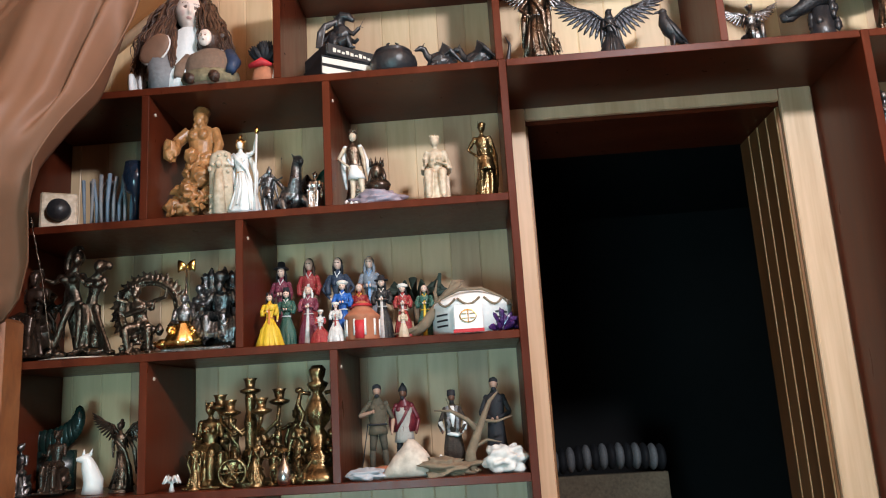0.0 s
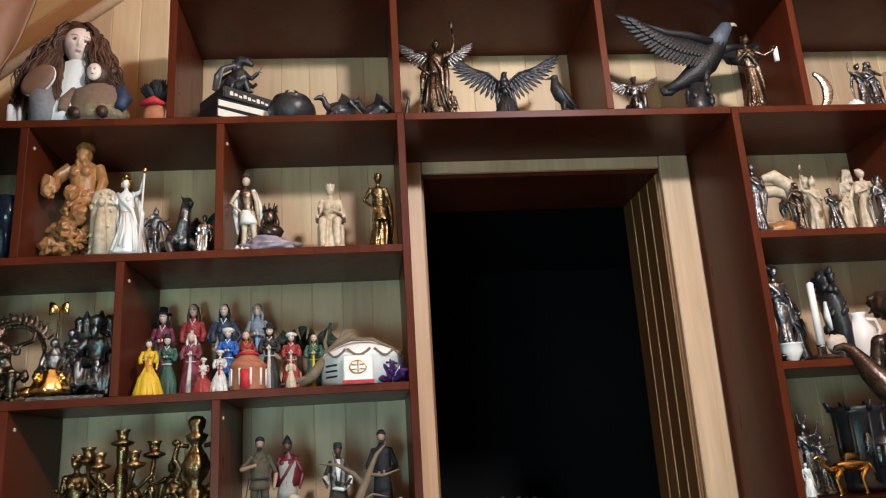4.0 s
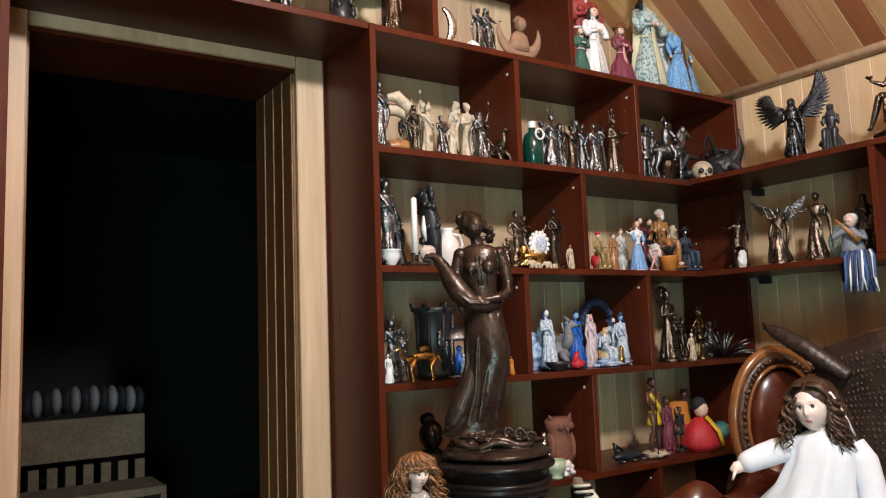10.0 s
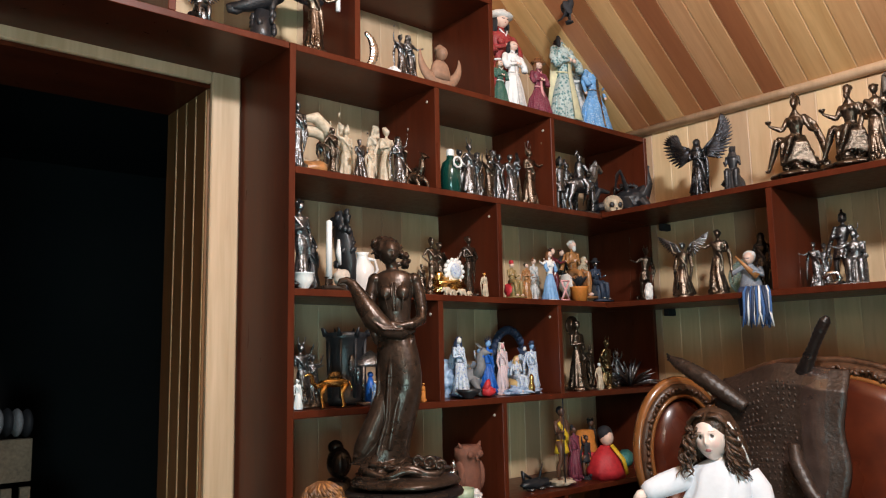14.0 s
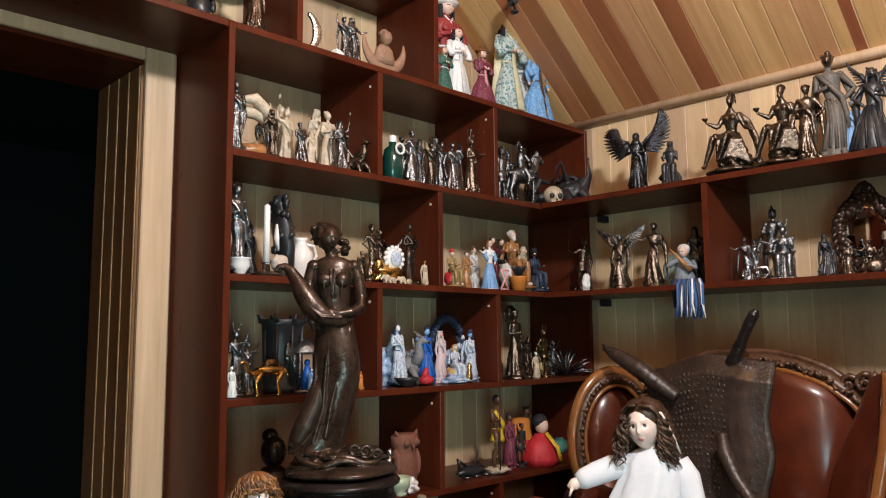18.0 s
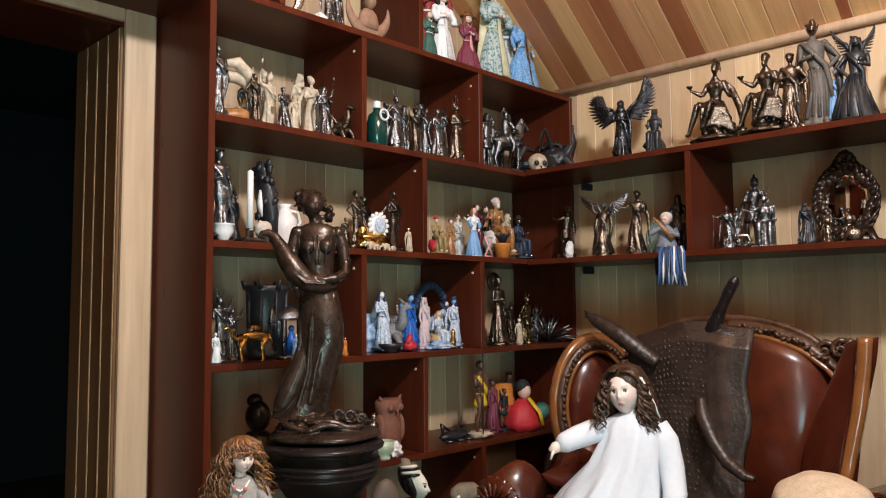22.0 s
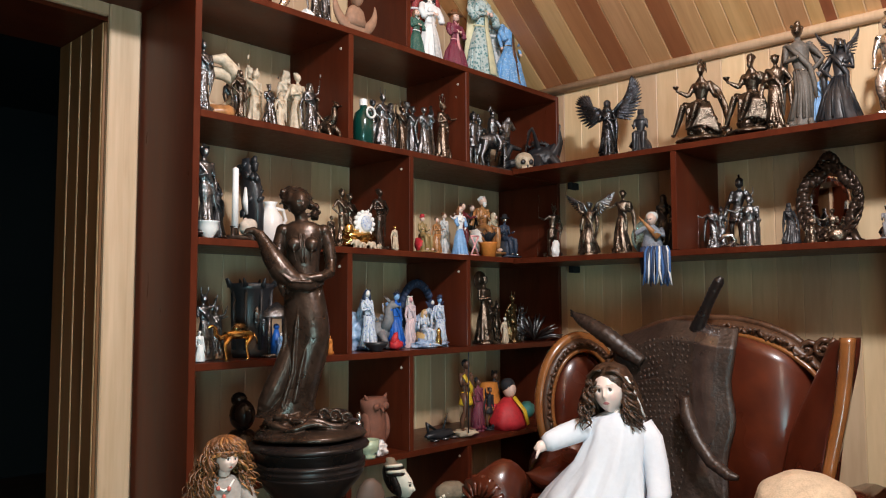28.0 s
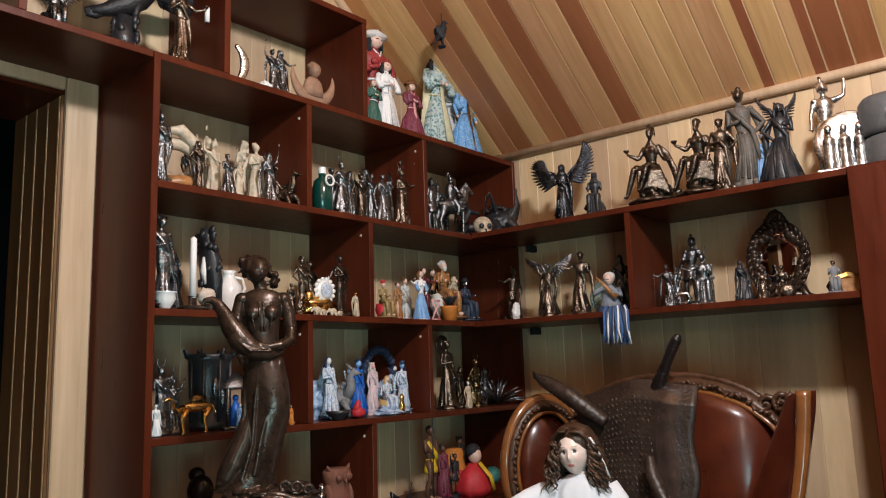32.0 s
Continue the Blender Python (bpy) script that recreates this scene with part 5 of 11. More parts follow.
low_dragon(-0.172, 0.06, 0.088, "small black dragon crouching low", 14, 0.2)
low_dragon(-0.062, 0.07, 0.092, "small black dragon with a raised curling tail", -8, 0.85)
figure(0.118, 0.08, L0 + 0.011, 0.344, [BRONZE, BRONZE, PEWTER], "bronze winged victory holding up a torch", arms=("hip", "up"), head="bun", props=(None, "torch"), wings=0.40, lift=0.20, base="rock", cape=1)
figure(0.165, 0.06, L0 + 0.011, 0.10, BB, "bronze boy beside a winged figure", dress=False, skirt=1, base=None)
figure(0.333, 0.09, L0 + 0.011, 0.245, [BLACK, BLACK, INK], "dark hooded angel with wide spread wings", head="hood", arms=("fold", "fold"), wings=0.95, lift=0.42, flare=0.26, base="rock")
for i in range(26):
    r_ = random.Random(i)
    rock(0.26 + r_.uniform(0, 0.30), 0.03 + r_.uniform(0, 0.05), L0 + 0.011, (r_.uniform(0.012, 0.024), 0.014, r_.uniform(0.006, 0.012)), WHITE, "small white pebble on the shelf", name="pebble", seed=i)
b = Sculpt(74)
b.tube([(-0.10, 0, 0.93), (-0.11, 0, 0.84), (-0.10, 0, 0.70), (-0.02, 0, 0.54), (0.10, 0, 0.40), (0.22, 0, 0.25)], [0.062, 0.085, 0.125, 0.150, 0.125, 0.06], 0, 16)
b.ell((-0.11, 0, 0.92), (0.082, 0.072, 0.072), 0, 14, 10)
b.tube([(-0.16, 0, 0.925), (-0.25, 0, 0.915), (-0.30, 0, 0.885)], [0.034, 0.024, 0.004], 1, 9)
for k in range(7):
    b.tube([(0.12 + 0.01 * k, -0.05 + 0.016 * k, 0.38), (0.30, -0.05 + 0.016 * k, 0.16), (0.40 + 0.02 * (k % 2), -0.06 + 0.02 * k, 0.00)], [0.03, 0.035, 0.018], 0, 7, 0.5)
for s_ in (-1, 1):
    for k in range(9):
        u = k / 8
        b.tube([(-0.09 + 0.04 * u, s_ * 0.10, 0.76 - 0.10 * u), (0.03 + 0.06 * u, s_ * 0.148, 0.52 - 0.10 * u), (0.20 + 0.10 * u, s_ * (0.11 - 0.04 * u), 0.34 - 0.16 * u)], [0.03, 0.040, 0.010], 0, 7, 0.5)
    b.tube([(0.03, s_ * 0.06, 0.40), (0.02, s_ * 0.07, 0.24), (0.02, s_ * 0.07, 0.08)], [0.06, 0.03, 0.016], 1, 8)
    for q in (-1, 0, 1):
        b.tube([(0.02, s_ * 0.07, 0.07), (-0.07 - 0.02 * abs(q), s_ * 0.07 + q * 0.03, 0.05)], [0.016, 0.006], 1, 6)
b.tube([(-0.30, 0.0, 0.10), (-0.12, 0.0, 0.05), (0.14, 0.0, 0.04), (0.30, 0.02, 0.02)], [0.012, 0.025, 0.035, 0.02], 2, 8)
b.place("bird_figurine", "black raven perching on a twig among white pebbles", "figurine", [plain("raven_feathers", (0.016, 0.016, 0.019), 0.5, vary=0.4, scale=120, bump=0.5), BLACK, BARK], 0.503, 0.07, L0 + 0.011, 0.150, 0)
seated(0.743, 0.08, L0 + 0.011, 0.162, [BRONZE, PEWTER, PEWTER], "crouching gargoyle with curled pewter wings", throne=False, wings=0.42)
b = Sculpt(71)
b.ell((0.0, 0, 0.04), (0.19, 0.14, 0.05), 2, 16, 8, lump=0.5)
b.tube([(-0.02, 0, 0.02), (-0.03, 0, 0.18), (0.0, 0, 0.36)], [0.12, 0.095, 0.085], 2, 12)
for i in range(26):
    t = b.rng.uniform(0, 6.28)
    b.ell((0.10 * math.cos(t), 0.09 * math.sin(t), b.rng.uniform(0.05, 0.34)), (0.03, 0.03, 0.045), 2, 7, 5, lump=0.6)
b.tube([(-0.30, 0.03, 0.34), (-0.16, 0.03, 0.40), (-0.02, 0.0, 0.48), (0.10, 0.0, 0.60), (0.20, -0.01, 0.73), (0.28, -0.02, 0.85), (0.34, -0.02, 0.93)], [0.035, 0.06, 0.10, 0.125, 0.11, 0.075, 0.058], 0, 16)
b.tube([(0.20, -0.012, 0.74), (0.28, -0.025, 0.86), (0.345, -0.03, 0.945), (0.38, -0.03, 0.965)], [0.108, 0.078, 0.062, 0.036], 3, 14)
b.tube([(0.38, -0.03, 0.968), (0.43, -0.032, 0.975), (0.455, -0.032, 0.955)], [0.026, 0.017, 0.004], 1, 8)
for s_ in (-1, 1):
    b.tube([(0.08, s_ * 0.05, 0.52), (0.06, s_ * 0.05, 0.40), (0.04, s_ * 0.05, 0.36)], [0.05, 0.03, 0.02], 0, 8)
b.tube([(-0.16, 0.03, 0.40), (-0.27, 0.03, 0.34), (-0.34, 0.03, 0.32)], [0.045, 0.06, 0.04], 0, 8, 0.5)
for side, sh, wr, tip in ((-1, (0.15, -0.08, 0.76), (-0.30, -0.16, 0.82), (-0.52, -0.18, 0.90)), (1, (0.32, 0.08, 0.78), (0.62, 0.18, 0.84), (0.80, 0.20, 0.92))):
    sh, wr, tip = Vector(sh), Vector(wr), Vector(tip)
    b.tube([sh, sh.lerp(wr, 0.5) + Vector((0, 0, 0.02)), wr, tip], [0.045, 0.04, 0.03, 0.014], 0, 9)
    for i in range(20):
        u = i / 19
        root = sh.lerp(wr, u * 1.4) if u < 0.71 else wr.lerp(tip, (u - 0.71) / 0.29)
        if side < 0:
            end = Vector((-0.06 - 0.70 * u, -0.10 - 0.06 * u, 0.50 + 0.05 * u + 0.46 * u ** 2.6))
        else:
            end = Vector((0.42 + 0.62 * u, 0.16 + 0.10 * u, 0.66 - 0.03 * u + 0.36 * u ** 2.4))
        for k in (1.0, 0.6):
            e = root.lerp(end, k) + Vector((0, -0.014 if k < 1 else 0.004 * (i % 2), 0))
            r = 0.030 if k == 1.0 else 0.034
            b.tube([root, root.lerp(e, 0.45), root.lerp(e, 0.85), e], [r * 0.6, r, r * 0.75, r * 0.15], 0, 7, 0.3)
b.place("bird_figurine", "large black eagle with outspread wings and grey head", "figurine", [plain("black_feathers", (0.012, 0.012, 0.014), 0.5, vary=0.4, scale=120, bump=0.6), IVORY, BLACK, plain("slate_feathers", (0.10, 0.12, 0.15), 0.5, vary=0.4, scale=120, bump=0.5)], 0.974, 0.13, L0 + 0.011, 0.353)
figure(1.12, 0.06, L0 + 0.011, 0.275, [BRONZE, PEWTER, BRONZE], "bronze woman carrying a candle bowl", arms=("chest", "out"), props=(None, "bowl"), flare=0.12)
turned("candle", "thin white candle in a bronze bowl", "candle", CLOTHW, [(0, 0.008), (0.05, 0.008), (0.055, 0.002)], 1.205, 0.045, L0 + 0.185)
# fourth bay of the bridge shelf
b = Sculpt(11)
for i in range(13):
    t = -1.2 + 2.4 * i / 12
    b.ell((0.30 * math.cos(t) - 0.1, 0, 0.5 + 0.44 * math.sin(t)), (0.03 + 0.10 * math.cos(t), 0.05, 0.07), 0, 8, 6)
b.box((0.05, 0, 0.02), (0.5, 0.25, 0.05), 0)
b.place("figurine", "silver crescent moon ornament", "figurine", [SILVER], 1.33, 0.06, L0 + 0.011, 0.145, -10)
figure(1.496, 0.08, L0 + 0.011, 0.207, PP, "pewter figure raising a staff", dress=True, arms=("up", "hip"), props=("staff", None), base="rock")
figure(1.55, 0.1, L0 + 0.011, 0.199, PP, "pewter companion figure with long hair", head="long", arms=("fold", "out"), base="rock")
rock(1.435, 0.04, L0 + 0.011, (0.05, 0.04, 0.03), WHITE, "white stone beside pewter figures", seed=77)
b = Sculpt(12)
b.tube([(0.56 * math.cos(t), 0, 0.66 + 0.56 * math.sin(t)) for t in [math.pi * (0.94 + 1.12 * k / 24) for k in range(25)]], [0.012 + 0.135 * math.sin(math.pi * k / 24) ** 0.8 for k in range(25)], 0, 12, 0.55)
b.lathe([(0.18, 0.26), (0.34, 0.27), (0.52, 0.22), (0.62, 0.12)], 0, 20, sy=0.5)
b.head((0, -0.05, 0.76), 0.17, 0, turn=(6, 0, -10), seg=28, n=24)
b.lathe([(0.82, 0.15), (0.90, 0.13), (0.98, 0.05)], 0, 16, 8, 0.08, c=(0, 0.0), sy=0.8)
b.place("figurine", "carved wooden crescent boat with a face", "figurine", [plain("pale_terracotta", (0.30, 0.17, 0.105), 0.7, vary=0.3, scale=60, bump=0.5)], 1.662, 0.06, L0 + 0.011, 0.17)

# big doll, small dolls and ornaments beside the bridge shelf, on the left bookcase
DX_, DY_, DZ_ = -0.943, 0.1, 2.442
q_ = DZ_ - L0 - 0.011
b = Sculpt(21)
b.lathe([(0, 0.115, 1), (0.05, 0.11, 1), (q_ * 0.4, 0.078, 1), (q_ * 0.62, 0.062, 0.5), (q_ - 0.065, 0.050, 0.2), (q_ - 0.045, 0.026, 0)], 1, 36, 11, 0.05, sy=0.75)
b.tube([(0, 0, q_ - 0.06), (0, -0.004, q_ - 0.03)], [0.024, 0.022], 0, 12)
b.head((-0.002, -0.010, q_ - 0.002), 0.056, 0, eye=3, white=0, lip=4, cheek=6, brow=5, turn=(10, 6, 14), seg=80, n=70, wide=0.82)
b.ell((-0.010, 0.014, q_ + 0.034), (0.062, 0.056, 0.056), 2, 18, 12, lump=0.1)
for i in range(110):
    sgn, k0 = (-1 if i % 2 else 1), b.rng.random()
    p0 = Vector((-0.008 + sgn * 0.005, -0.046 * k0 + 0.02, q_ + 0.088 - 0.026 * k0))
    p1 = Vector((-0.006 + sgn * (0.045 + 0.012 * b.rng.random()), -0.045 * k0 + 0.004, q_ + 0.040))
    p2 = Vector((-0.006 + sgn * (0.060 + 0.016 * b.rng.random()), -0.034 * k0, q_ - 0.03))
    b.strand([p0, p0.lerp(p1, 0.5) + Vector((0, -0.004, 0.012)), p1, p2, p2 + Vector((sgn * 0.03, 0, -0.07))], 0.005, 2 if i % 3 else 5, 5)
for i in range(760):
    t = math.pi * (-0.36 + 1.72 * b.rng.random())
    up, r0 = b.rng.uniform(0.0, 0.066), b.rng.uniform(0.046, 0.060)
    r0 = (r0 * math.sqrt(max(0.08, 1 - (up / 0.085) ** 2)) + 0.004) * 1.12
    ln, wv, ph = b.rng.uniform(0.14, 0.235), b.rng.uniform(0.002, 0.008), b.rng.uniform(0, 6.3)
    left = 1.55 if math.cos(t) < 0 else 0.95
    pts = []
    for k in range(11):
        w = k / 10
        out = 1 + left * math.sin(min(1.0, 1.1 * w) * 1.45) * (0.35 + 0.65 * abs(math.cos(t)))
        pts.append((r0 * math.cos(t) * out - 0.006 + wv * math.sin(13 * w + ph), 0.016 + r0 * math.sin(t) * (1 + 0.4 * w) + wv * math.cos(11 * w + ph), q_ + up - ln * w ** 1.25))
    b.strand(pts, b.rng.uniform(0.0022, 0.0042), 2 if b.rng.random() < 0.7 else 5, 5)
for i in range(420):
    k0, sgn = b.rng.random(), (-1 if b.rng.random() < 0.66 else 1)
    x0 = sgn * (0.040 + 0.020 * b.rng.random())
    wv, ph = b.rng.uniform(0.002, 0.007), b.rng.uniform(0, 6.3)
    b.strand([(x0 * (1 + 0.9 * (k / 8)) + sgn * 0.01 - 0.060 * k0 * sgn * (k / 8) + wv * math.sin(1.6 * k + ph), -0.030 - 0.055 * (k / 8) + 0.02 * k0, q_ + 0.02 - (0.17 + 0.07 * k0) * (k / 8)) for k in range(9)], b.rng.uniform(0.0026, 0.0050), 2 if b.rng.random() < 0.7 else 5, 5)
for s_ in (-1, 1):
    b.tube([(s_ * 0.058, 0, q_ * 0.58), (s_ * 0.09, -0.02, q_ * 0.4), (s_ * 0.08, -0.06, q_ * 0.22)], [0.032, 0.03, 0.018], 1, 9)
b.place("doll", "large porcelain doll with long brown hair, seated", "doll", [BISQUE, CLOTHW, plain("chestnut_hair", (0.060, 0.027, 0.016), 0.4, vary=0.5, scale=150, bump=0.6), plain("painted_lash", (0.20, 0.13, 0.11), 0.5), plain("rose_lip", (0.58, 0.33, 0.29), 0.4), plain("light_chestnut_hair", (0.15, 0.072, 0.040), 0.4, vary=0.5, scale=150, bump=0.6), plain("rosy_cheek", (0.80, 0.58, 0.52), 0.4, vary=0.05)], DX_, DY_, L0 + 0.011, 1.0, 8, "dolls")
b = Sculpt(22)  # the boots of the seated doll, soles to the front
b.tube([(0.08, 0.1, 0.0), (0.06, 0.05, 0.3), (0, 0.0, 0.6)], [0.24, 0.22, 0.18], 1, 14)
b.ell((0, -0.16, 0.66), (0.19, 0.05, 0.30), 0, 18, 10, rot=(12, 48, 0))
b.ell((0, -0.13, 0.655), (0.205, 0.05, 0.315), 2, 18, 10, rot=(12, 48, 0))
b.place("doll_boot", "doll's grey boot showing its brown sole", "boot", [plain("brown_leather_sole", (0.22, 0.12, 0.075), 0.6), GREY, CLOTHW], -1.02, 0.03, L0 + 0.011, 0.179, 8)
b = Sculpt(23)
b.lathe([(0, 0.40, 1), (0.10, 0.43, 1), (0.22, 0.40, 0.6), (0.40, 0.39, 0.4), (0.52, 0.34, 0.3), (0.60, 0.20, 0.1), (0.66, 0.10, 0)], 1, 30, 9, 0.05, sy=0.62)
b.lathe([(0.03, 0.42, 1), (0.10, 0.455, 1), (0.21, 0.43, 1), (0.23, 0.40, 1)], 4, 34, 13, 0.05, sy=0.66)
b.ell((0, 0.0, 0.79), (0.19, 0.18, 0.21), 2, 18, 12)
b.ell((0.17, 0.03, 0.86), (0.08, 0.07, 0.07), 2, 12, 8)
for i in range(40):
    t = b.rng.uniform(0, 6.28)
    b.strand([(0.02 * math.cos(t), 0.02, 0.99), (0.13 * math.cos(t), 0.02 + 0.13 * math.sin(t), 0.95), (0.19 * math.cos(t), 0.17 * math.sin(t) * 0.9, 0.80)], 0.02, 2, 5)
b.ell((-0.01, -0.155, 0.77), (0.105, 0.06, 0.135), 0, 18, 12)
b.head((-0.01, -0.125, 0.77), 0.115, 0, eye=5, lip=5, seg=40, n=34, wide=0.84)
for s in (-1, 1):
    b.tube([(s * 0.30, 0, 0.52), (s * 0.42, -0.08, 0.34), (s * 0.40, -0.20, 0.16)], [0.11, 0.10, 0.07], 1 if s < 0 else 3, 10)
    b.tube([(s * 0.16, -0.14, 0.10), (s * 0.20, -0.32, 0.07)], [0.09, 0.08], 2, 10)
b.place("doll", "small doll in a brown felt coat before a larger doll", "doll", [BISQUE, plain("brown_felt", (0.20, 0.125, 0.085), 0.85, scale=120, bump=0.3), HAIRD, NAVY, plain("olive_print", (0.20, 0.16, 0.09), 0.8, vary=0.6, scale=60, bump=0.3, dark=(0.05, 0.035, 0.02)), HAIRB], -0.865, 0.045, L0 + 0.011, 0.198, -4, "dolls")
b = Sculpt(24)
for i in range(46):
    t, u = b.rng.uniform(0, 6.28), b.rng.uniform(0.2, 1.4)
    d = Vector((math.cos(t) * math.cos(u) * 0.9, math.sin(t) * math.cos(u) * 0.5, math.sin(u)))
    b.tube([(0, 0, 0.5), Vector((0, 0, 0.5)) + d * 0.28, Vector((0, 0, 0.5)) + d * 0.5], [0.02, 0.07, 0.01], 0, 6, 0.5)
b.lathe([(0, 0.30), (0.25, 0.26), (0.45, 0.16), (0.55, 0.05)], 1, 16, 6, 0.06)
b.tube([(-0.28, -0.2, 0.36), (0.0, -0.26, 0.42), (0.2, -0.2, 0.36)], [0.05, 0.09, 0.03], 2, 8)
b.tube([(0.26, -0.2, 0.0), (0.27, -0.2, 0.5)], [0.08, 0.02], 3, 8)
b.place("figurine", "orange clay bird ornament with black feather plume", "figurine", [COAL, TERRA, RED, WHITE], -0.698, 0.05, L0 + 0.011, 0.145)
seated(-1.10, 0.10, L0 + 0.011, 0.17, [SKIN, CLOTHW, TEAL], "small doll in white and teal clothes", name="doll", throne=False, group="dolls")

# ---- left bookcase, upper row ----
figure(-0.447, 0.09, L1 + 0.011, 0.252, [IVORY, WHITE, BRONZE], "warrior king figurine in white kilt and bronze armour", dress=False, skirt=1, top=2, sleeves=False, head="crown", cape=2, arms=("hip", "down"), base="small")
bust(-0.385, 0.10, L1 + 0.045, 0.125, [BRONZE, OLDBRONZE, OLDBRONZE], "bronze bust of a crowned ruler on a violet stone", head="crown")
seated(-0.212, 0.1, L1 + 0.011, 0.227, [IVORY, IVORY, STONE], "ivory figurine of a king on a throne", head="crown", arms=("fore", "fold"))
figure(-0.069, 0.09, L1 + 0.011, 0.248, [BRASS, BRASS, BRONZE], "gilt bronze warrior with a long cape", dress=False, skirt=1, top=1, sleeves=False, head="crown", cape=2, arms=("hip", "down"), base="small")
b = Sculpt(31)
for i in range(150):
    u = b.rng.random()
    t = b.rng.uniform(0, 6.28)
    w_ = 0.24 * (1.15 - 0.75 * u)
    b.ell((w_ * math.cos(t) - 0.05 * (1 - u), 0.65 * w_ * math.sin(t), 0.55 * u), (b.rng.uniform(.02, .05), b.rng.uniform(.02, .045), b.rng.uniform(.02, .04)), 0, 8, 5, lump=0.8)
for i in range(34):
    u = i / 33
    b.ell((b.rng.uniform(-.20, .20) * (1.25 - u) - 0.06 * (1 - u), b.rng.uniform(-.14, .14), 0.52 * u), (b.rng.uniform(.07, .13), b.rng.uniform(.06, .11), b.rng.uniform(.05, .09)), 0, 9, 6, lump=0.5)
b.lathe([(0.42, 0.15), (0.52, 0.11), (0.62, 0.13), (0.72, 0.15), (0.78, 0.12), (0.82, 0.05)], 0, 16, sy=0.7)
for sx_, sz_ in ((-0.05, 0.70), (0.05, 0.70)):
    b.ell((sx_, -0.09, sz_), (0.055, 0.035, 0.045), 0, 10, 6)
b.ell((0.0, -0.02, 0.89), (0.075, 0.08, 0.095), 0, 14, 10)
for i in range(60):
    t, u = b.rng.uniform(0, 6.28), b.rng.uniform(0.1, 1.4)
    b.ell((0.075 * math.cos(t) * math.cos(u), 0.01 + 0.075 * math.sin(t) * math.cos(u), 0.92 + 0.06 * math.sin(u)), (0.022, 0.022, 0.020), 0, 7, 5, lump=0.5)
for i in range(24):
    b.ell((b.rng.uniform(-.055, .055), -0.06 - 0.03 * b.rng.random(), b.rng.uniform(.76, .87)), (0.018, 0.018, 0.026), 0, 7, 5)
b.ell((0, -0.07, 0.83), (0.05, 0.04, 0.07), 0, 8, 6)
b.tube([(-0.14, 0, 0.76), (-0.24, -0.05, 0.66), (-0.22, -0.12, 0.56), (-0.28, -0.14, 0.5)], [0.06, 0.055, 0.045, 0.05], 0, 9)
b.tube([(0.14, 0, 0.76), (0.20, -0.03, 0.62), (0.18, -0.08, 0.5)], [0.055, 0.05, 0.035], 0, 9)
b.ell((-0.26, -0.14, 0.56), (0.09, 0.06, 0.10), 0, 10, 7, lump=0.6)
cast(b.place("carving", "large carved wooden figure of a bearded god on rocks", "carving", [CARVED], -0.92, 0.13, L1 + 0.011, 0.351, group="figurines on the shelves", sx=0.82), 0.0028, 0)
b = Sculpt(32)
b.lathe([(0, 0.17), (0.85, 0.17), (0.95, 0.14), (1.0, 0.06)], 0, 20, sy=0.45)
b.tube([(0, -0.08, 0.05), (0, -0.10, 0.5), (0, -0.09, 0.7)], [0.10, 0.075, 0.05], 0, 10)
b.ell((0, -0.10, 0.78), (0.05, 0.05, 0.06), 0, 10, 7)
for i in range(22):
    b.ell((b.rng.uniform(-.14, .14), -0.07, b.rng.uniform(.05, .95)), (0.03, 0.025, 0.03), 0, 7, 5)
b.place("carving", "pale carved relief of a robed woman in a niche", "carving", [IVORY], -0.836, 0.06, L1 + 0.011, 0.207, group="figurines on the shelves")
figure(-0.77, 0.06, L1 + 0.011, 0.25, [WHITE, WHITE, GOLD], "white goddess figurine with gilt helmet", head="helmet", arms=("fore", "up"), flare=0.19, base=None, slim=1.2)
b = Sculpt(33)
b.tube([(0, 0, 0), (0.03, 0, 0.92)], 0.012, 0, 7)
b.tube([(0.03, 0, 0.90), (0.032, 0, 0.94), (0.035, 0, 1.0)], [0.01, 0.03, 0.003], 1, 7)
b.place("toy_spear", "white spear with gilt point held by a figurine", "spear", [WHITE, GOLD], -0.732, 0.04, L1 + 0.011, 0.268)
figure(-0.7, 0.07, L1 + 0.011, 0.179, [PEWTER, BLACK, PEWTER], "dark pewter warrior with a pole", dress=False, skirt=1, head="helmet", arms=("fold", "out"), props=(None, "spear"), cape=1)
beast(-0.645, 0.12, L1 + 0.011, 0.196, [PEWTER], "dark pewter dragon with raised claws", rz=30)
seated(-0.559, 0.05, L1 + 0.011, 0.122, SS, "small shiny silver seated figurine", head="bun")
b = Sculpt(34)
b.ell((0, 0.10, 0.5), (0.28, 0.05, 0.52), 0, 20, 12)
b.place("plate", "dark teal glass plate leaning at the back", "plate", [GREEN], -0.565, 0.27, L1 + 0.011, 0.20, 0)
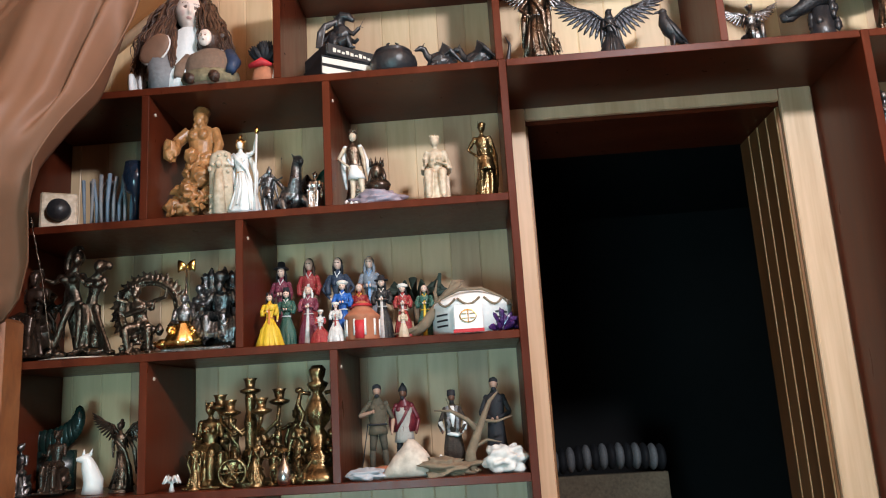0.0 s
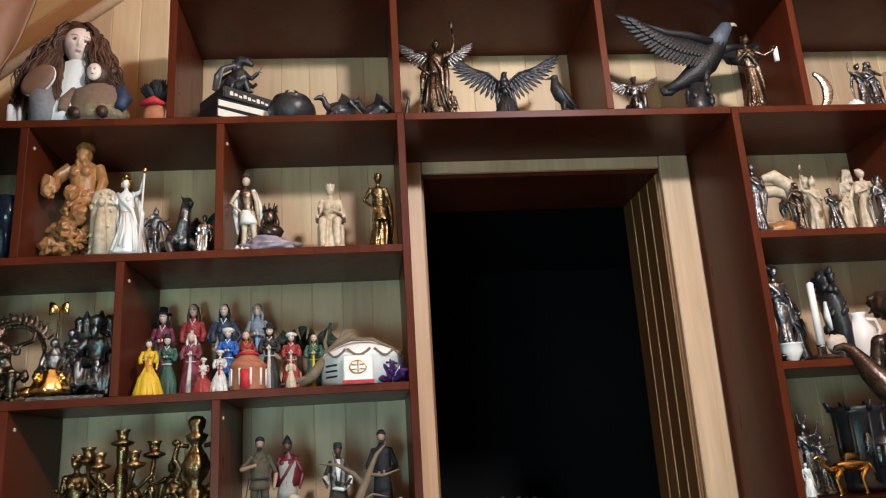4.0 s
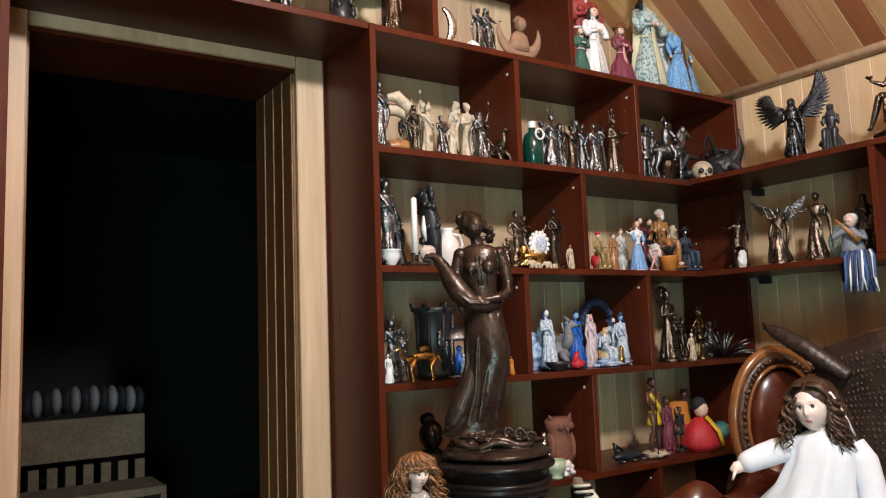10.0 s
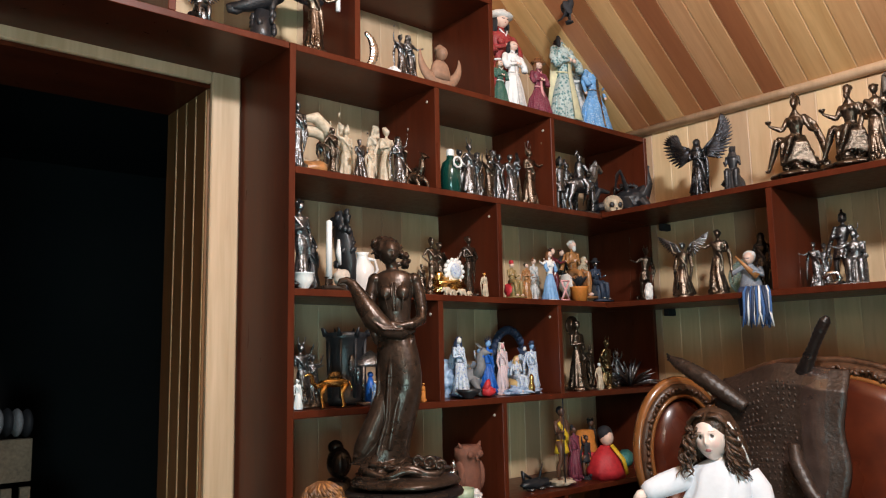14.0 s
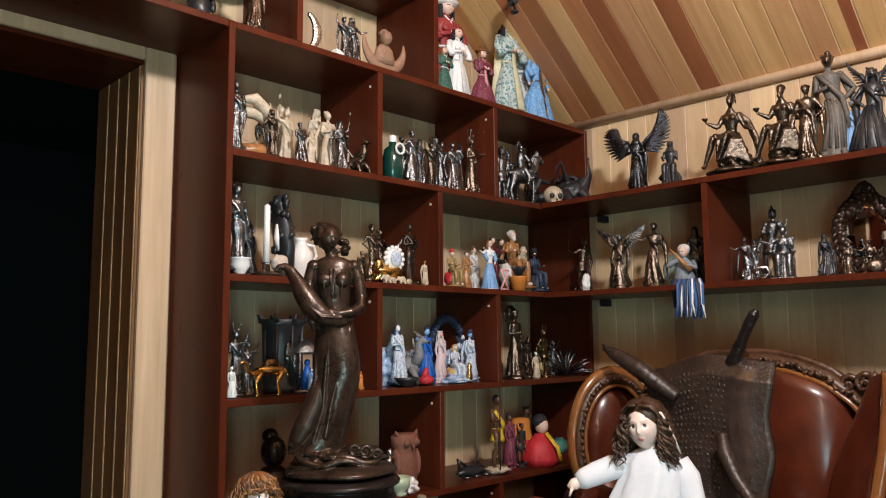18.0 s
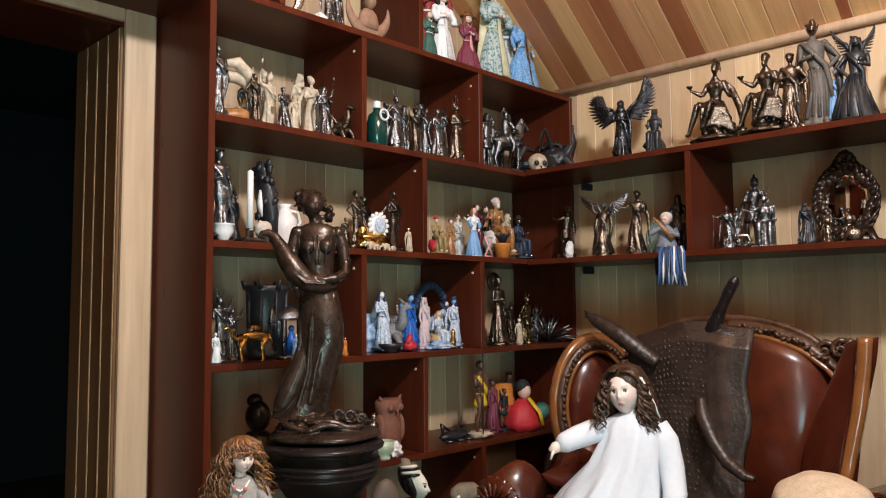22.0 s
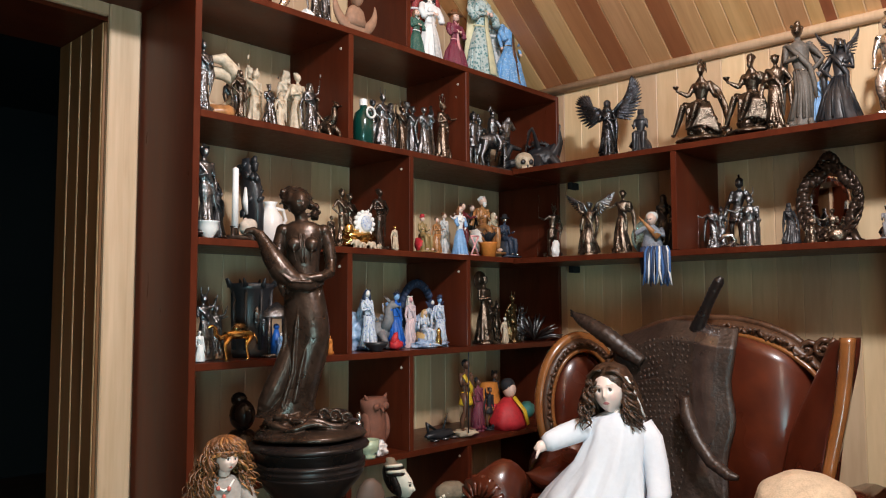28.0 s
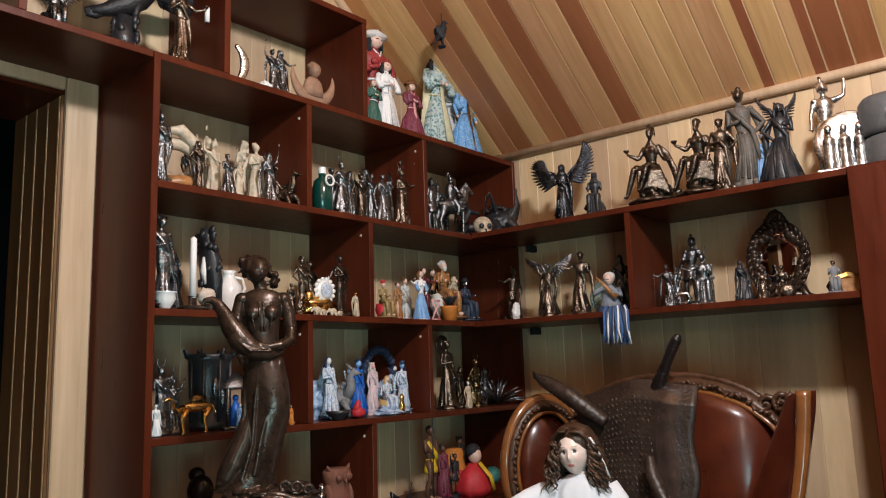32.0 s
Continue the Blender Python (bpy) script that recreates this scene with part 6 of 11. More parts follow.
# bay with quills and a goblet
for i in range(20):
    r_ = random.Random(200 + i)
    b = Sculpt(200 + i)
    b.tube([(0, 0, 0), (r_.uniform(-.03, .03), 0, 0.5), (r_.uniform(-.10, .10), r_.uniform(-.05, .05), 1)], [0.018, 0.03, 0.036], 0, 8)
    b.place("incense_tube", "pale blue-grey slim tube standing in a row", "tube", [GREY if i % 4 else plain("blue_grey_paper", (0.16, 0.21, 0.27), 0.7)], -1.255 + 0.0085 * i, 0.09 + 0.03 * (i % 2), L1 + 0.011, 0.155 + 0.02 * r_.random(), r_.uniform(-20, 20), "row of slim tubes")
turned("goblet", "dark blue goblet with a silver stem", "goblet", B_NAVY, [(0, 0.028), (0.006, 0.03), (0.012, 0.009), (0.06, 0.008), (0.09, 0.012), (0.10, 0.03), (0.14, 0.037), (0.185, 0.031), (0.186, 0.027), (0.15, 0.03)], -1.085, 0.05, L1 + 0.011, mats=[plain("blue_black_glaze", (0.012, 0.018, 0.032), 0.2, vary=0.4, scale=60)])
cam_box = thing("box_camera", "old cream box camera with a round black lens", "camera", at=(-1.335, 0.09, L1 + 0.011))
cam_box.rotation_euler = (0, 0, radians(28))
boxpart("body", (-0.05, -0.04, 0, 0.05, 0.04, 0.115), IVORY, cam_box, bevel=0.005)
bm = bmesh.new()
bmesh.ops.create_cone(bm, cap_ends=True, segments=24, radius1=0.034, radius2=0.03, depth=0.03, matrix=pose(0, -0.053, 0.06, 90))
part("lens", bm, BLACK, cam_box, "round black lens", True)

# ---- left bookcase, row of national dolls ----
DOLLS = "costume dolls"


def doll(x, y, z, h, cloth, hair, label, head="hair", arms=("fold", "fold"), flare=0.17, skin=None, extra=None, rz=0.0, top=None, cape=None, stout=1.06):
    b = Sculpt(next(SEEDS))
    body(b, True, arms, flare, 8, head=head, top=top if top is not None else 1, paint=(3, 4), slim=0.92, cape=cape)
    if head in ("hat", "fez", "fur", "crown", "hair"):
        # long hair under the hat, on the back and the shoulders
        for i in range(26):
            t = math.pi * (-0.16 + 1.32 * i / 25)
            ln = b.rng.uniform(0.10, 0.26)
            b.strand([(0.046 * math.cos(t), 0.006 + 0.046 * math.sin(t), 0.955), (0.060 * math.cos(t), 0.010 + 0.060 * math.sin(t), 0.89), (0.066 * math.cos(t), 0.012 + 0.068 * math.sin(t), 0.95 - ln)], 0.013, 3 if hair in (HAIRW, GREY) else 2, 6)
    if extra:
        # an apron or lapels down the front of the dress
        b.tube([(0, -0.058, 0.70), (0, -0.066, 0.52), (0, -0.108, 0.30), (0, -0.150, 0.05)], [0.018, 0.020, 0.030, 0.040], 5, 8, 0.25)
    for t in range(0, 16):
        a_, c_ = t * 0.4, b.rng.uniform(0.95, 1.06)
        b.tube([(0.070 * math.cos(a_), 0.055 * math.sin(a_), 0.50), (flare * 0.64 * math.cos(a_), flare * 0.54 * math.sin(a_), 0.32), (flare * c_ * math.cos(a_ + 0.1), flare * c_ * 0.86 * math.sin(a_ + 0.1), 0.01)], [0.004, 0.010, 0.013], 1, 6)
    b.tube([(flare * 1.03 * math.cos(q * 0.21), flare * 0.88 * math.sin(q * 0.21), 0.018) for q in range(31)], 0.007, 5, 6)
    b.tube([(0.070 * math.cos(q * 0.42), 0.050 * math.sin(q * 0.42), 0.54) for q in range(16)], 0.010, 5, 6)
    b.tube([(-0.035, -0.03, 0.825), (0.0, -0.062, 0.76), (0.035, -0.03, 0.825)], 0.008, 5, 6)
    for s in (-1, 1):
        b.tube([(s * 0.10, 0, 0.77), (s * 0.132, -0.02, 0.67), (s * 0.11, -0.06, 0.58)], [0.030, 0.035, 0.036], 1, 9)
    tall = max(p[2] for p in b.v)
    return b.place("costume_doll", label, "doll", [skin or SKIN, cloth, hair, COAL, plain_lip, extra or CLOTHW], x, y, z, h / tall, rz, DOLLS, sx=stout)


plain_lip = plain("painted_lip", (0.45, 0.10, 0.09), 0.5)
doll(-0.711, 0.24, L2 + 0.011, 0.278, B_MAROON, COAL, "doll in a maroon embroidered costume", "hat", stout=0.84)
doll(-0.625, 0.24, L2 + 0.011, 0.284, B_RED, HAIRD, "doll in a long red costume with dark veil", "long", extra=B_WHITE, stout=0.82)
doll(-0.533, 0.22, L2 + 0.011, 0.276, B_NAVY, COAL, "doll in a dark blue kimono", "hair", ("hip", "hip"), stout=0.84)
doll(-0.44, 0.24, L2 + 0.011, 0.277, B_GREY, B_GREY, "doll in grey-blue lace dress", "veil", extra=SKY, stout=0.82)
doll(-0.671, 0.14, L2 + 0.011, 0.18, B_TEAL, COAL, "doll in a green costume with tall cap", "fez")
doll(-0.604, 0.13, L2 + 0.011, 0.177, B_MAROON, HAIRW, "doll with white scarf and wine-red skirt", "long", extra=B_WHITE)
doll(-0.499, 0.1, L2 + 0.011, 0.183, B_BLUE, HAIRW, "doll in shiny blue coat with a fur hat", "fur")
doll(-0.462, 0.17, L2 + 0.011, 0.183, B_RED, HAIRB, "doll in red costume with a blond wig", "hair", extra=YELLOW)
doll(-0.388, 0.11, L2 + 0.011, 0.192, B_BLACK, COAL, "doll in black coat with flat black hat", "hat", extra=B_WHITE)
doll(-0.332, 0.14, L2 + 0.011, 0.169, B_RED, HAIRW, "doll in red and white with a white cap", "fur", extra=B_WHITE)
doll(-0.27, 0.15, L2 + 0.011, 0.162, B_TEAL, HAIRD, "doll in a teal embroidered coat", "long", extra=YELLOW)
doll(-0.696, 0.055, L2 + 0.011, 0.154, YELLOW, COAL, "doll in a bright yellow silk robe", "crown", ("fold", "down"), flare=0.24, extra=ORANGE)
doll(-0.554, 0.055, L2 + 0.011, 0.096, B_RED, HAIRW, "small doll in a wide red skirt with white bonnet", "fur", flare=0.30, extra=B_WHITE, top=5)
doll(-0.325, 0.06, L2 + 0.011, 0.084, IVORY, HAIRB, "little doll in beige folk costume", "hair")
doll(-0.51, 0.05, L2 + 0.011, 0.114, B_WHITE, HAIRW, "small doll in a white blouse and bonnet", "fur", flare=0.22, extra=B_RED)
b = Sculpt(41)
b.lathe([(0, 0.40), (0.05, 0.42), (0.55, 0.42), (0.60, 0.46), (0.66, 0.40), (0.85, 0.20), (0.90, 0.22), (1.0, 0.10)], 0, 24)
for i in range(10):
    t = 2 * math.pi * i / 10
    b.box((0.42 * math.cos(t), 0.42 * math.sin(t), 0.32), (0.05, 0.05, 0.40), 1, (0, 0, math.degrees(t)))
b.box((0, -0.42, 0.26), (0.22, 0.06, 0.44), 2)
b.lathe([(0.86, 0.25), (0.90, 0.26), (0.93, 0.20)], 2, 20)
b.place("yurt_model", "small painted terracotta yurt with red door", "model", [TERRA, WHITE, RED], -0.437, 0.05, L2 + 0.011, 0.111)
yurt = thing("yurt_model", "white felt model yurt with gold ornament on the door flap", "model", at=(-0.135, 0.115, L2 + 0.011))
bm = bmesh.new()
sc_ = Sculpt(42)
sc_.lathe([(0, 0.112), (0.075, 0.112), (0.08, 0.116), (0.09, 0.112), (0.118, 0.066), (0.13, 0.03), (0.136, 0.012)], 0, 30)
me = bpy.data.meshes.new("body")
me.from_pydata(sc_.v, [], sc_.f)
me.materials.append(CLOTHW)
me.polygons.foreach_set("use_smooth", [True] * len(me.polygons))
o_ = new("body", me)
o_.parent = yurt
boxpart("door_flap", (-0.048, -0.121, 0.0, 0.030, -0.110, 0.075), CLOTHW, yurt, bevel=0.003)
boxpart("threshold", (-0.050, -0.124, 0.0, 0.032, -0.1215, 0.010), RED, yurt)
ring = Sculpt(43)
for k in range(16):
    t0, t1 = 2 * math.pi * k / 16, 2 * math.pi * (k + 1) / 16
    ring.tube([(-0.009 + 0.022 * math.cos(t0), -0.123, 0.044 + 0.017 * math.sin(t0)), (-0.009 + 0.022 * math.cos(t1), -0.123, 0.044 + 0.017 * math.sin(t1))], 0.0016, 0, 5)
ring.tube([(-0.009, -0.123, 0.026), (-0.009, -0.123, 0.062)], 0.0016, 0, 5)
for dz in (-0.006, 0.006):
    ring.tube([(-0.026, -0.123, 0.044 + dz), (-0.013, -0.123, 0.044 + dz)], 0.0014, 0, 5)
    ring.tube([(-0.005, -0.123, 0.044 + dz), (0.008, -0.123, 0.044 + dz)], 0.0014, 0, 5)
me = bpy.data.meshes.new("ornament")
me.from_pydata(ring.v, [], ring.f)
me.materials.append(GOLD)
o_ = new("ornament", me)
o_.parent = yurt
for sgn in (-1, 1):
    for dz in (0.025, 0.040, 0.055):
        t0 = -math.pi / 2 + sgn * 0.62
        st = Sculpt(44)
        st.tube([(0.113 * math.cos(t0 + a * sgn), 0.113 * math.sin(t0 + a * sgn), dz) for a in (0, 0.12, 0.25, 0.38)], 0.0028, 0, 5)
        me = bpy.data.meshes.new("cord")
        me.from_pydata(st.v, [], st.f)
        me.materials.append(COAL)
        o_ = new("cord", me)
        o_.parent = yurt
st = Sculpt(45)
st.tube([(-0.085, -0.07, 0.100), (-0.03, -0.085, 0.122), (0.03, -0.080, 0.122), (0.085, -0.06, 0.098)], [0.003, 0.005, 0.005, 0.003], 0, 6)
for a0 in (-2.5, -1.9, -1.25, -0.65):
    st.tube([(0.112 * math.cos(a0 + 0.55 * k / 6), 0.112 * math.sin(a0 + 0.55 * k / 6) - 0.004, 0.094 - 0.018 * math.sin(math.pi * k / 6)) for k in range(7)], 0.0032, 0, 6)
me = bpy.data.meshes.new("roof_cord")
me.from_pydata(st.v, [], st.f)
me.materials.append(BARK)
new("roof_cord", me).parent = yurt
b = Sculpt(46)
for i in range(46):
    t, u = b.rng.uniform(0, 6.28), b.rng.uniform(0.1, 1.5)
    d = Vector((math.cos(t) * math.cos(u), math.sin(t) * math.cos(u), math.sin(u)))
    p0 = d * b.rng.uniform(0.2, 0.5)
    b.tube([p0, p0 + d * 0.30, p0 + d * 0.42], [0.09, 0.085, 0.005], 0, 6)
b.place("amethyst", "dark violet amethyst crystal cluster", "mineral", [AMETHYST], -0.056, 0.045, L2 + 0.011, 0.072, smooth=False)
b = Sculpt(47)
b.tube([(-0.45, 0, 0.02), (-0.2, 0, 0.22), (0.05, 0.02, 0.55), (0.25, 0.0, 0.78), (0.5, 0, 0.95)], [0.09, 0.10, 0.085, 0.07, 0.05], 0, 9)
b.tube([(0.05, 0.02, 0.55), (0.0, 0.05, 0.8), (0.06, 0.1, 1.05)], [0.05, 0.035, 0.01], 0, 7)
b.tube([(0.28, 0, 0.80), (0.36, 0.05, 0.98), (0.56, 0.08, 1.0)], [0.05, 0.05, 0.02], 0, 7)
b.tube([(-0.2, 0, 0.2), (-0.5, -0.05, 0.1), (-0.8, -0.05, 0.05)], [0.06, 0.05, 0.02], 0, 7)
b.place("driftwood", "grey piece of forked driftwood", "driftwood", [BARK], -0.235, 0.075, L2 + 0.011, 0.148)
b = Sculpt(48)
b.tube([(0, 0, 0), (0, 0, 0.5), (0.1, 0, 0.7)], [0.05, 0.04, 0.02], 1, 8)
for i in range(16):
    t = 2 * math.pi * i / 16
    b.tube([(0.0, 0, 0.62), (0.34 * math.cos(t), 0.3 * math.sin(t), 0.78 + 0.1 * math.sin(3 * t)), (0.52 * math.cos(t), 0.45 * math.sin(t), 0.70)], [0.02, 0.06, 0.01], 0, 6, 0.4)
b.tube([(0.3, 0, 0.7), (0.36, 0, 0.98)], [0.07, 0.02], 0, 7)
b.place("bonsai_ornament", "small dark ornamental tree at the back", "ornament", [plain("dark_leaves", (0.02, 0.035, 0.025), 0.7), BARK], -0.306, 0.27, L2 + 0.011, 0.218)

# left bookcase, bay of dark bronzes
b = Sculpt(50)
posed(b, (0.02, -0.02, 0.87), (-0.045, 0, 0.675), (0.0, 0, 0.49), ((-0.27, -0.04, 0.70), (0.19, -0.05, 0.69)), ((-0.20, -0.01, 0.665), (0.12, -0.03, 0.665)), ((-0.09, -0.03, 0.31), (0.060, -0.02, 0.30)), ((-0.205, 0, 0), (0.03, 0, 0)), bulk=0.76, wide=0.105)
b.ell((0.012, 0.0, 0.895), (0.060, 0.070, 0.066), 1, 14, 9)
b.tube([(0.085, -0.04, 0.955), (0.05, -0.02, 0.985), (-0.01, 0.0, 0.985), (-0.075, 0.02, 0.95), (-0.105, 0.03, 0.86), (-0.11, 0.03, 0.78), (-0.10, 0.03, 0.74)], [0.008, 0.022, 0.030, 0.036, 0.034, 0.026, 0.008], 1, 9)
b.tube([(-0.18, -0.045, -0.02), (-0.27, -0.10, 0.70), (-0.33, -0.20, 1.18)], 0.0095, 2, 8)
b.tube([(-0.328, -0.198, 1.17), (-0.334, -0.207, 1.21), (-0.345, -0.222, 1.30)], [0.010, 0.024, 0.003], 2, 8, 0.6)
b.tube([(-0.285, -0.125, 0.82), (-0.295, -0.142, 0.90)], 0.015, 2, 8)
b.tube([(-0.09, 0.05, 0.72), (-0.10, 0.09, 0.45), (-0.04, 0.10, 0.20), (0.0, 0.10, 0.02)], [0.04, 0.06, 0.05, 0.05], 1, 10, 0.4)
# the woman he holds, her skirt blown aside
posed(b, (0.245, -0.05, 0.785), (0.205, -0.03, 0.615), (0.165, -0.02, 0.455), ((0.04, -0.10, 0.72), (0.30, -0.06, 0.55)), ((0.12, -0.10, 0.64), (0.31, -0.03, 0.62)), ((0.16, -0.06, 0.28), (0.23, -0.02, 0.26)), ((0.14, -0.03, 0.02), (0.33, -0.02, 0.03)), bulk=0.66, wide=0.075)
b.ell((0.255, -0.03, 0.80), (0.058, 0.060, 0.060), 1, 12, 8, lump=0.3)
b.ell((0.315, 0.0, 0.80), (0.035, 0.035, 0.04), 1, 10, 7, lump=0.3)
for i in range(16):
    u = i / 15
    b.tube([(0.10 + 0.12 * u, -0.05 + 0.09 * math.sin(3 * u), 0.44 - 0.06 * u), (0.14 + 0.14 * u, -0.07 + 0.10 * math.sin(3 * u), 0.24), (0.08 + 0.32 * u, -0.05 + 0.08 * math.sin(4 * u), 0.02 + 0.03 * math.sin(5 * u))], [0.020, 0.022, 0.018], 1, 7)
for i in range(14):
    b.ell((b.rng.uniform(-0.26, 0.36), b.rng.uniform(-0.05, 0.10), 0.0), (b.rng.uniform(0.04, 0.09), 0.06, b.rng.uniform(0.015, 0.035)), 1, 9, 6, lump=0.5)
o_ = b.place("figurine", "bronze spear warrior with crested helmet holding a woman", "figurine", [BRONZE, BRONZE, SILVER], -1.250, 0.045, L2 + 0.0165, 0.305)
rock(-1.255, 0.060, L2 + 0.0105, (0.205, 0.10, 0.010), STONE, "flat pale stone under a bronze group", seed=92, lump=0.12)
seated(-1.419, 0.12, L2 + 0.011, 0.288, [OLDBRONZE, OLDBRONZE, OLDBRONZE], "dark bronze group of figures on rocks", head="beard", throne=False)
figure(-1.386, 0.16, L2 + 0.011, 0.22, [OLDBRONZE] * 3, "dark bronze woman with flowing robe", arms=("hip", "up"))
b = Sculpt(51)
for i in range(30):
    t = -0.75 + (math.pi + 1.5) * i / 29
    q_ = 0.13 + 0.03 * (i % 2)
    rad = lambda r_, a_: (r_ * math.cos(t + a_), 0.1, 0.56 + r_ * math.sin(t + a_))
    b.tube([rad(0.39, 0), rad(0.39 + 0.4 * q_, 0.03), rad(0.39 + 0.75 * q_, 0.11), rad(0.39 + q_, 0.07)], [0.036, 0.034, 0.020, 0.004], 0, 7, 0.7)
for r_, k_ in ((0.385, 0.030), (0.33, 0.014)):
    b.tube([(r_ * math.cos(-0.75 + 4.64 * i / 40), 0.095, 0.56 + r_ * math.sin(-0.75 + 4.64 * i / 40)) for i in range(41)], k_, 0, 8)
k = Sculpt(52)
posed(k, (-0.10, -0.10, 0.86), (-0.08, -0.04, 0.68), (-0.04, 0.0, 0.42), ((0.10, -0.16, 0.64), (0.16, -0.10, 0.72)), ((-0.24, -0.08, 0.56), (0.12, -0.06, 0.62)), ((-0.20, -0.20, 0.36), (0.13, -0.20, 0.36)), ((-0.16, -0.16, 0.0), (0.12, -0.16, 0.0)), bulk=1.25, wide=0.13)
k.ell((-0.10, -0.08, 0.90), (0.07, 0.075, 0.065), 0, 12, 8, lump=0.2)
for i in range(9):
    k.tube([(-0.10 + 0.06 * math.cos(i * 0.7), -0.08 + 0.05 * math.sin(i * 0.7), 0.94), (-0.10 + 0.075 * math.cos(i * 0.7), -0.08 + 0.06 * math.sin(i * 0.7), 1.02)], [0.018, 0.005], 0, 6)
for s in (-1, 1):
    k.tube([(s * 0.14 - 0.06, -0.02, 0.74), (s * 0.34 - 0.02, -0.08, 0.80), (s * 0.34, -0.10, 0.92)], [0.036, 0.030, 0.016], 0, 8)
for i in range(20):
    k.ell((k.rng.uniform(-0.26, 0.22), k.rng.uniform(-0.14, 0.04), k.rng.uniform(0.02, 0.40)), (k.rng.uniform(0.04, 0.08), 0.05, k.rng.uniform(0.04, 0.09)), 0, 9, 6, lump=0.5)
n0 = len(b.v)
b.v += [(p[0] * 0.92, p[1] * 0.85 - 0.03, p[2] * 0.86) for p in k.v]
b.f += [tuple(i + n0 for i in q) for q in k.f]
b.m += k.m
b.box((0, -0.02, -0.02), (0.62, 0.36, 0.06), 0)
b.place("figurine", "bronze seated deity before a flaming ring", "figurine", [BRONZE], -1.074, 0.11, L2 + 0.011, 0.228, group="figurines on the shelves")
b = Sculpt(55)
posed(b, (0.02, -0.05, 0.86), (0.0, 0.0, 0.64), (0, 0.03, 0.40), ((-0.05, -0.20, 0.42), (0.30, -0.16, 0.60)), ((-0.18, -0.06, 0.48), (0.22, -0.08, 0.50)), ((-0.20, -0.26, 0.30), (0.24, -0.24, 0.28)), ((-0.10, 0.10, 0.02), (0.28, 0.02, 0.0)), 0, 0, 0, 1, 1, bulk=1.35, wide=0.15)
b.ell((0.02, -0.03, 0.90), (0.085, 0.09, 0.085), 0, 12, 8)
b.lathe([(0.0, 0.34, 1), (0.10, 0.33, 1), (0.26, 0.25, 0.7), (0.40, 0.16, 0.3), (0.46, 0.13, 0)], 1, 30, 8, 0.09, c=(0, -0.06), sy=0.85)
b.tube([(-0.22, -0.12, 0.06), (-0.38, -0.10, 0.05), (-0.50, -0.06, 0.06)], [0.09, 0.10, 0.05], 1, 9)
b.place("figurine", "kneeling pewter figurine in a wide gilt skirt", "figurine", [PEWTER, GOLD], -0.945, 0.065, L2 + 0.0235, 0.150, 6)
b = Sculpt(53)
b.tube([(0, 0, 0), (0.0, 0, 0.9)], 0.012, 1, 7)
for s in (-1, 1):
    b.tube([(s * 0.01, 0, 0.90), (s * 0.055, 0, 0.92), (s * 0.09, 0, 0.92)], [0.03, 0.055, 0.07], 0, 8, 0.3)
b.place("toy_axe", "gilt double axe on a thin pole", "axe", [GOLD, SILVER], -0.942, 0.075, L2 + 0.011, 0.273)
b = Sculpt(56)
b.box((0.02, 0.12, 0.42), (0.62, 0.06, 0.84), 0)
for i in range(7):
    b.lathe([(0.80, 0.050), (0.90, 0.045), (0.94, 0.06), (1.0 + 0.06 * (i % 2), 0.012)], 0, 10, c=(-0.25 + 0.09 * i, 0.12))
b.box((0.04, -0.06, 0.20), (0.56, 0.34, 0.06), 0)
for i in range(13):
    u = i / 12
    b.tube([(-0.22 + 0.52 * u, -0.22, 0.36 - 0.05 * math.sin(math.pi * u)), (-0.24 + 0.56 * u, -0.26, 0.22 - 0.06 * math.sin(math.pi * u)), (-0.20 + 0.50 * u, -0.25, 0.08 - 0.04 * math.sin(3 * math.pi * u))], [0.030, 0.034, 0.022], 0, 8)
for xx in (-0.22, 0.29):
    b.tube([(xx, -0.20, 0.30), (xx + 0.02, -0.22, 0.16), (xx - 0.01, -0.22, 0.0)], [0.034, 0.026, 0.036], 0, 8)
posed(b, (0.06, -0.08, 0.84), (0.06, -0.02, 0.64), (0.04, 0.0, 0.40), ((-0.20, -0.20, 0.56), (0.26, -0.18, 0.50)), ((-0.14, -0.05, 0.56), (0.24, -0.04, 0.52)), ((-0.06, -0.24, 0.40), (0.16, -0.24, 0.40)), ((-0.05, -0.26, 0.10), (0.17, -0.26, 0.10)), bulk=1.25, wide=0.13)
b.ell((0.06, -0.06, 0.90), (0.10, 0.09, 0.07), 0, 14, 9)
b.ell((0.06, -0.13, 0.76), (0.05, 0.04, 0.08), 0, 10, 8)
posed(b, (-0.24, -0.05, 0.76), (-0.24, 0.0, 0.60), (-0.24, 0.0, 0.42), ((-0.36, -0.10, 0.62), (-0.12, -0.14, 0.52)), ((-0.34, 0.0, 0.50), (-0.13, -0.04, 0.50)), ((-0.27, -0.02, 0.25), (-0.20, -0.02, 0.25)), ((-0.27, 0, 0), (-0.20, 0, 0)), bulk=0.95, wide=0.09)
b.place("figurine", "pewter ruler on a draped throne with an attendant", "figurine", [PEWTER], -0.868, 0.135, L2 + 0.0235, 0.232, -6)
boxpart("slab", (-0.995, 0.03, 0, -0.80, 0.21, 0.012), PEWTER)
bpy.data.objects["slab"].location = (0.0, 0.0, L2 + 0.0115)
tagged(bpy.data.objects["slab"], "pewter slab base under throne figures", "base")

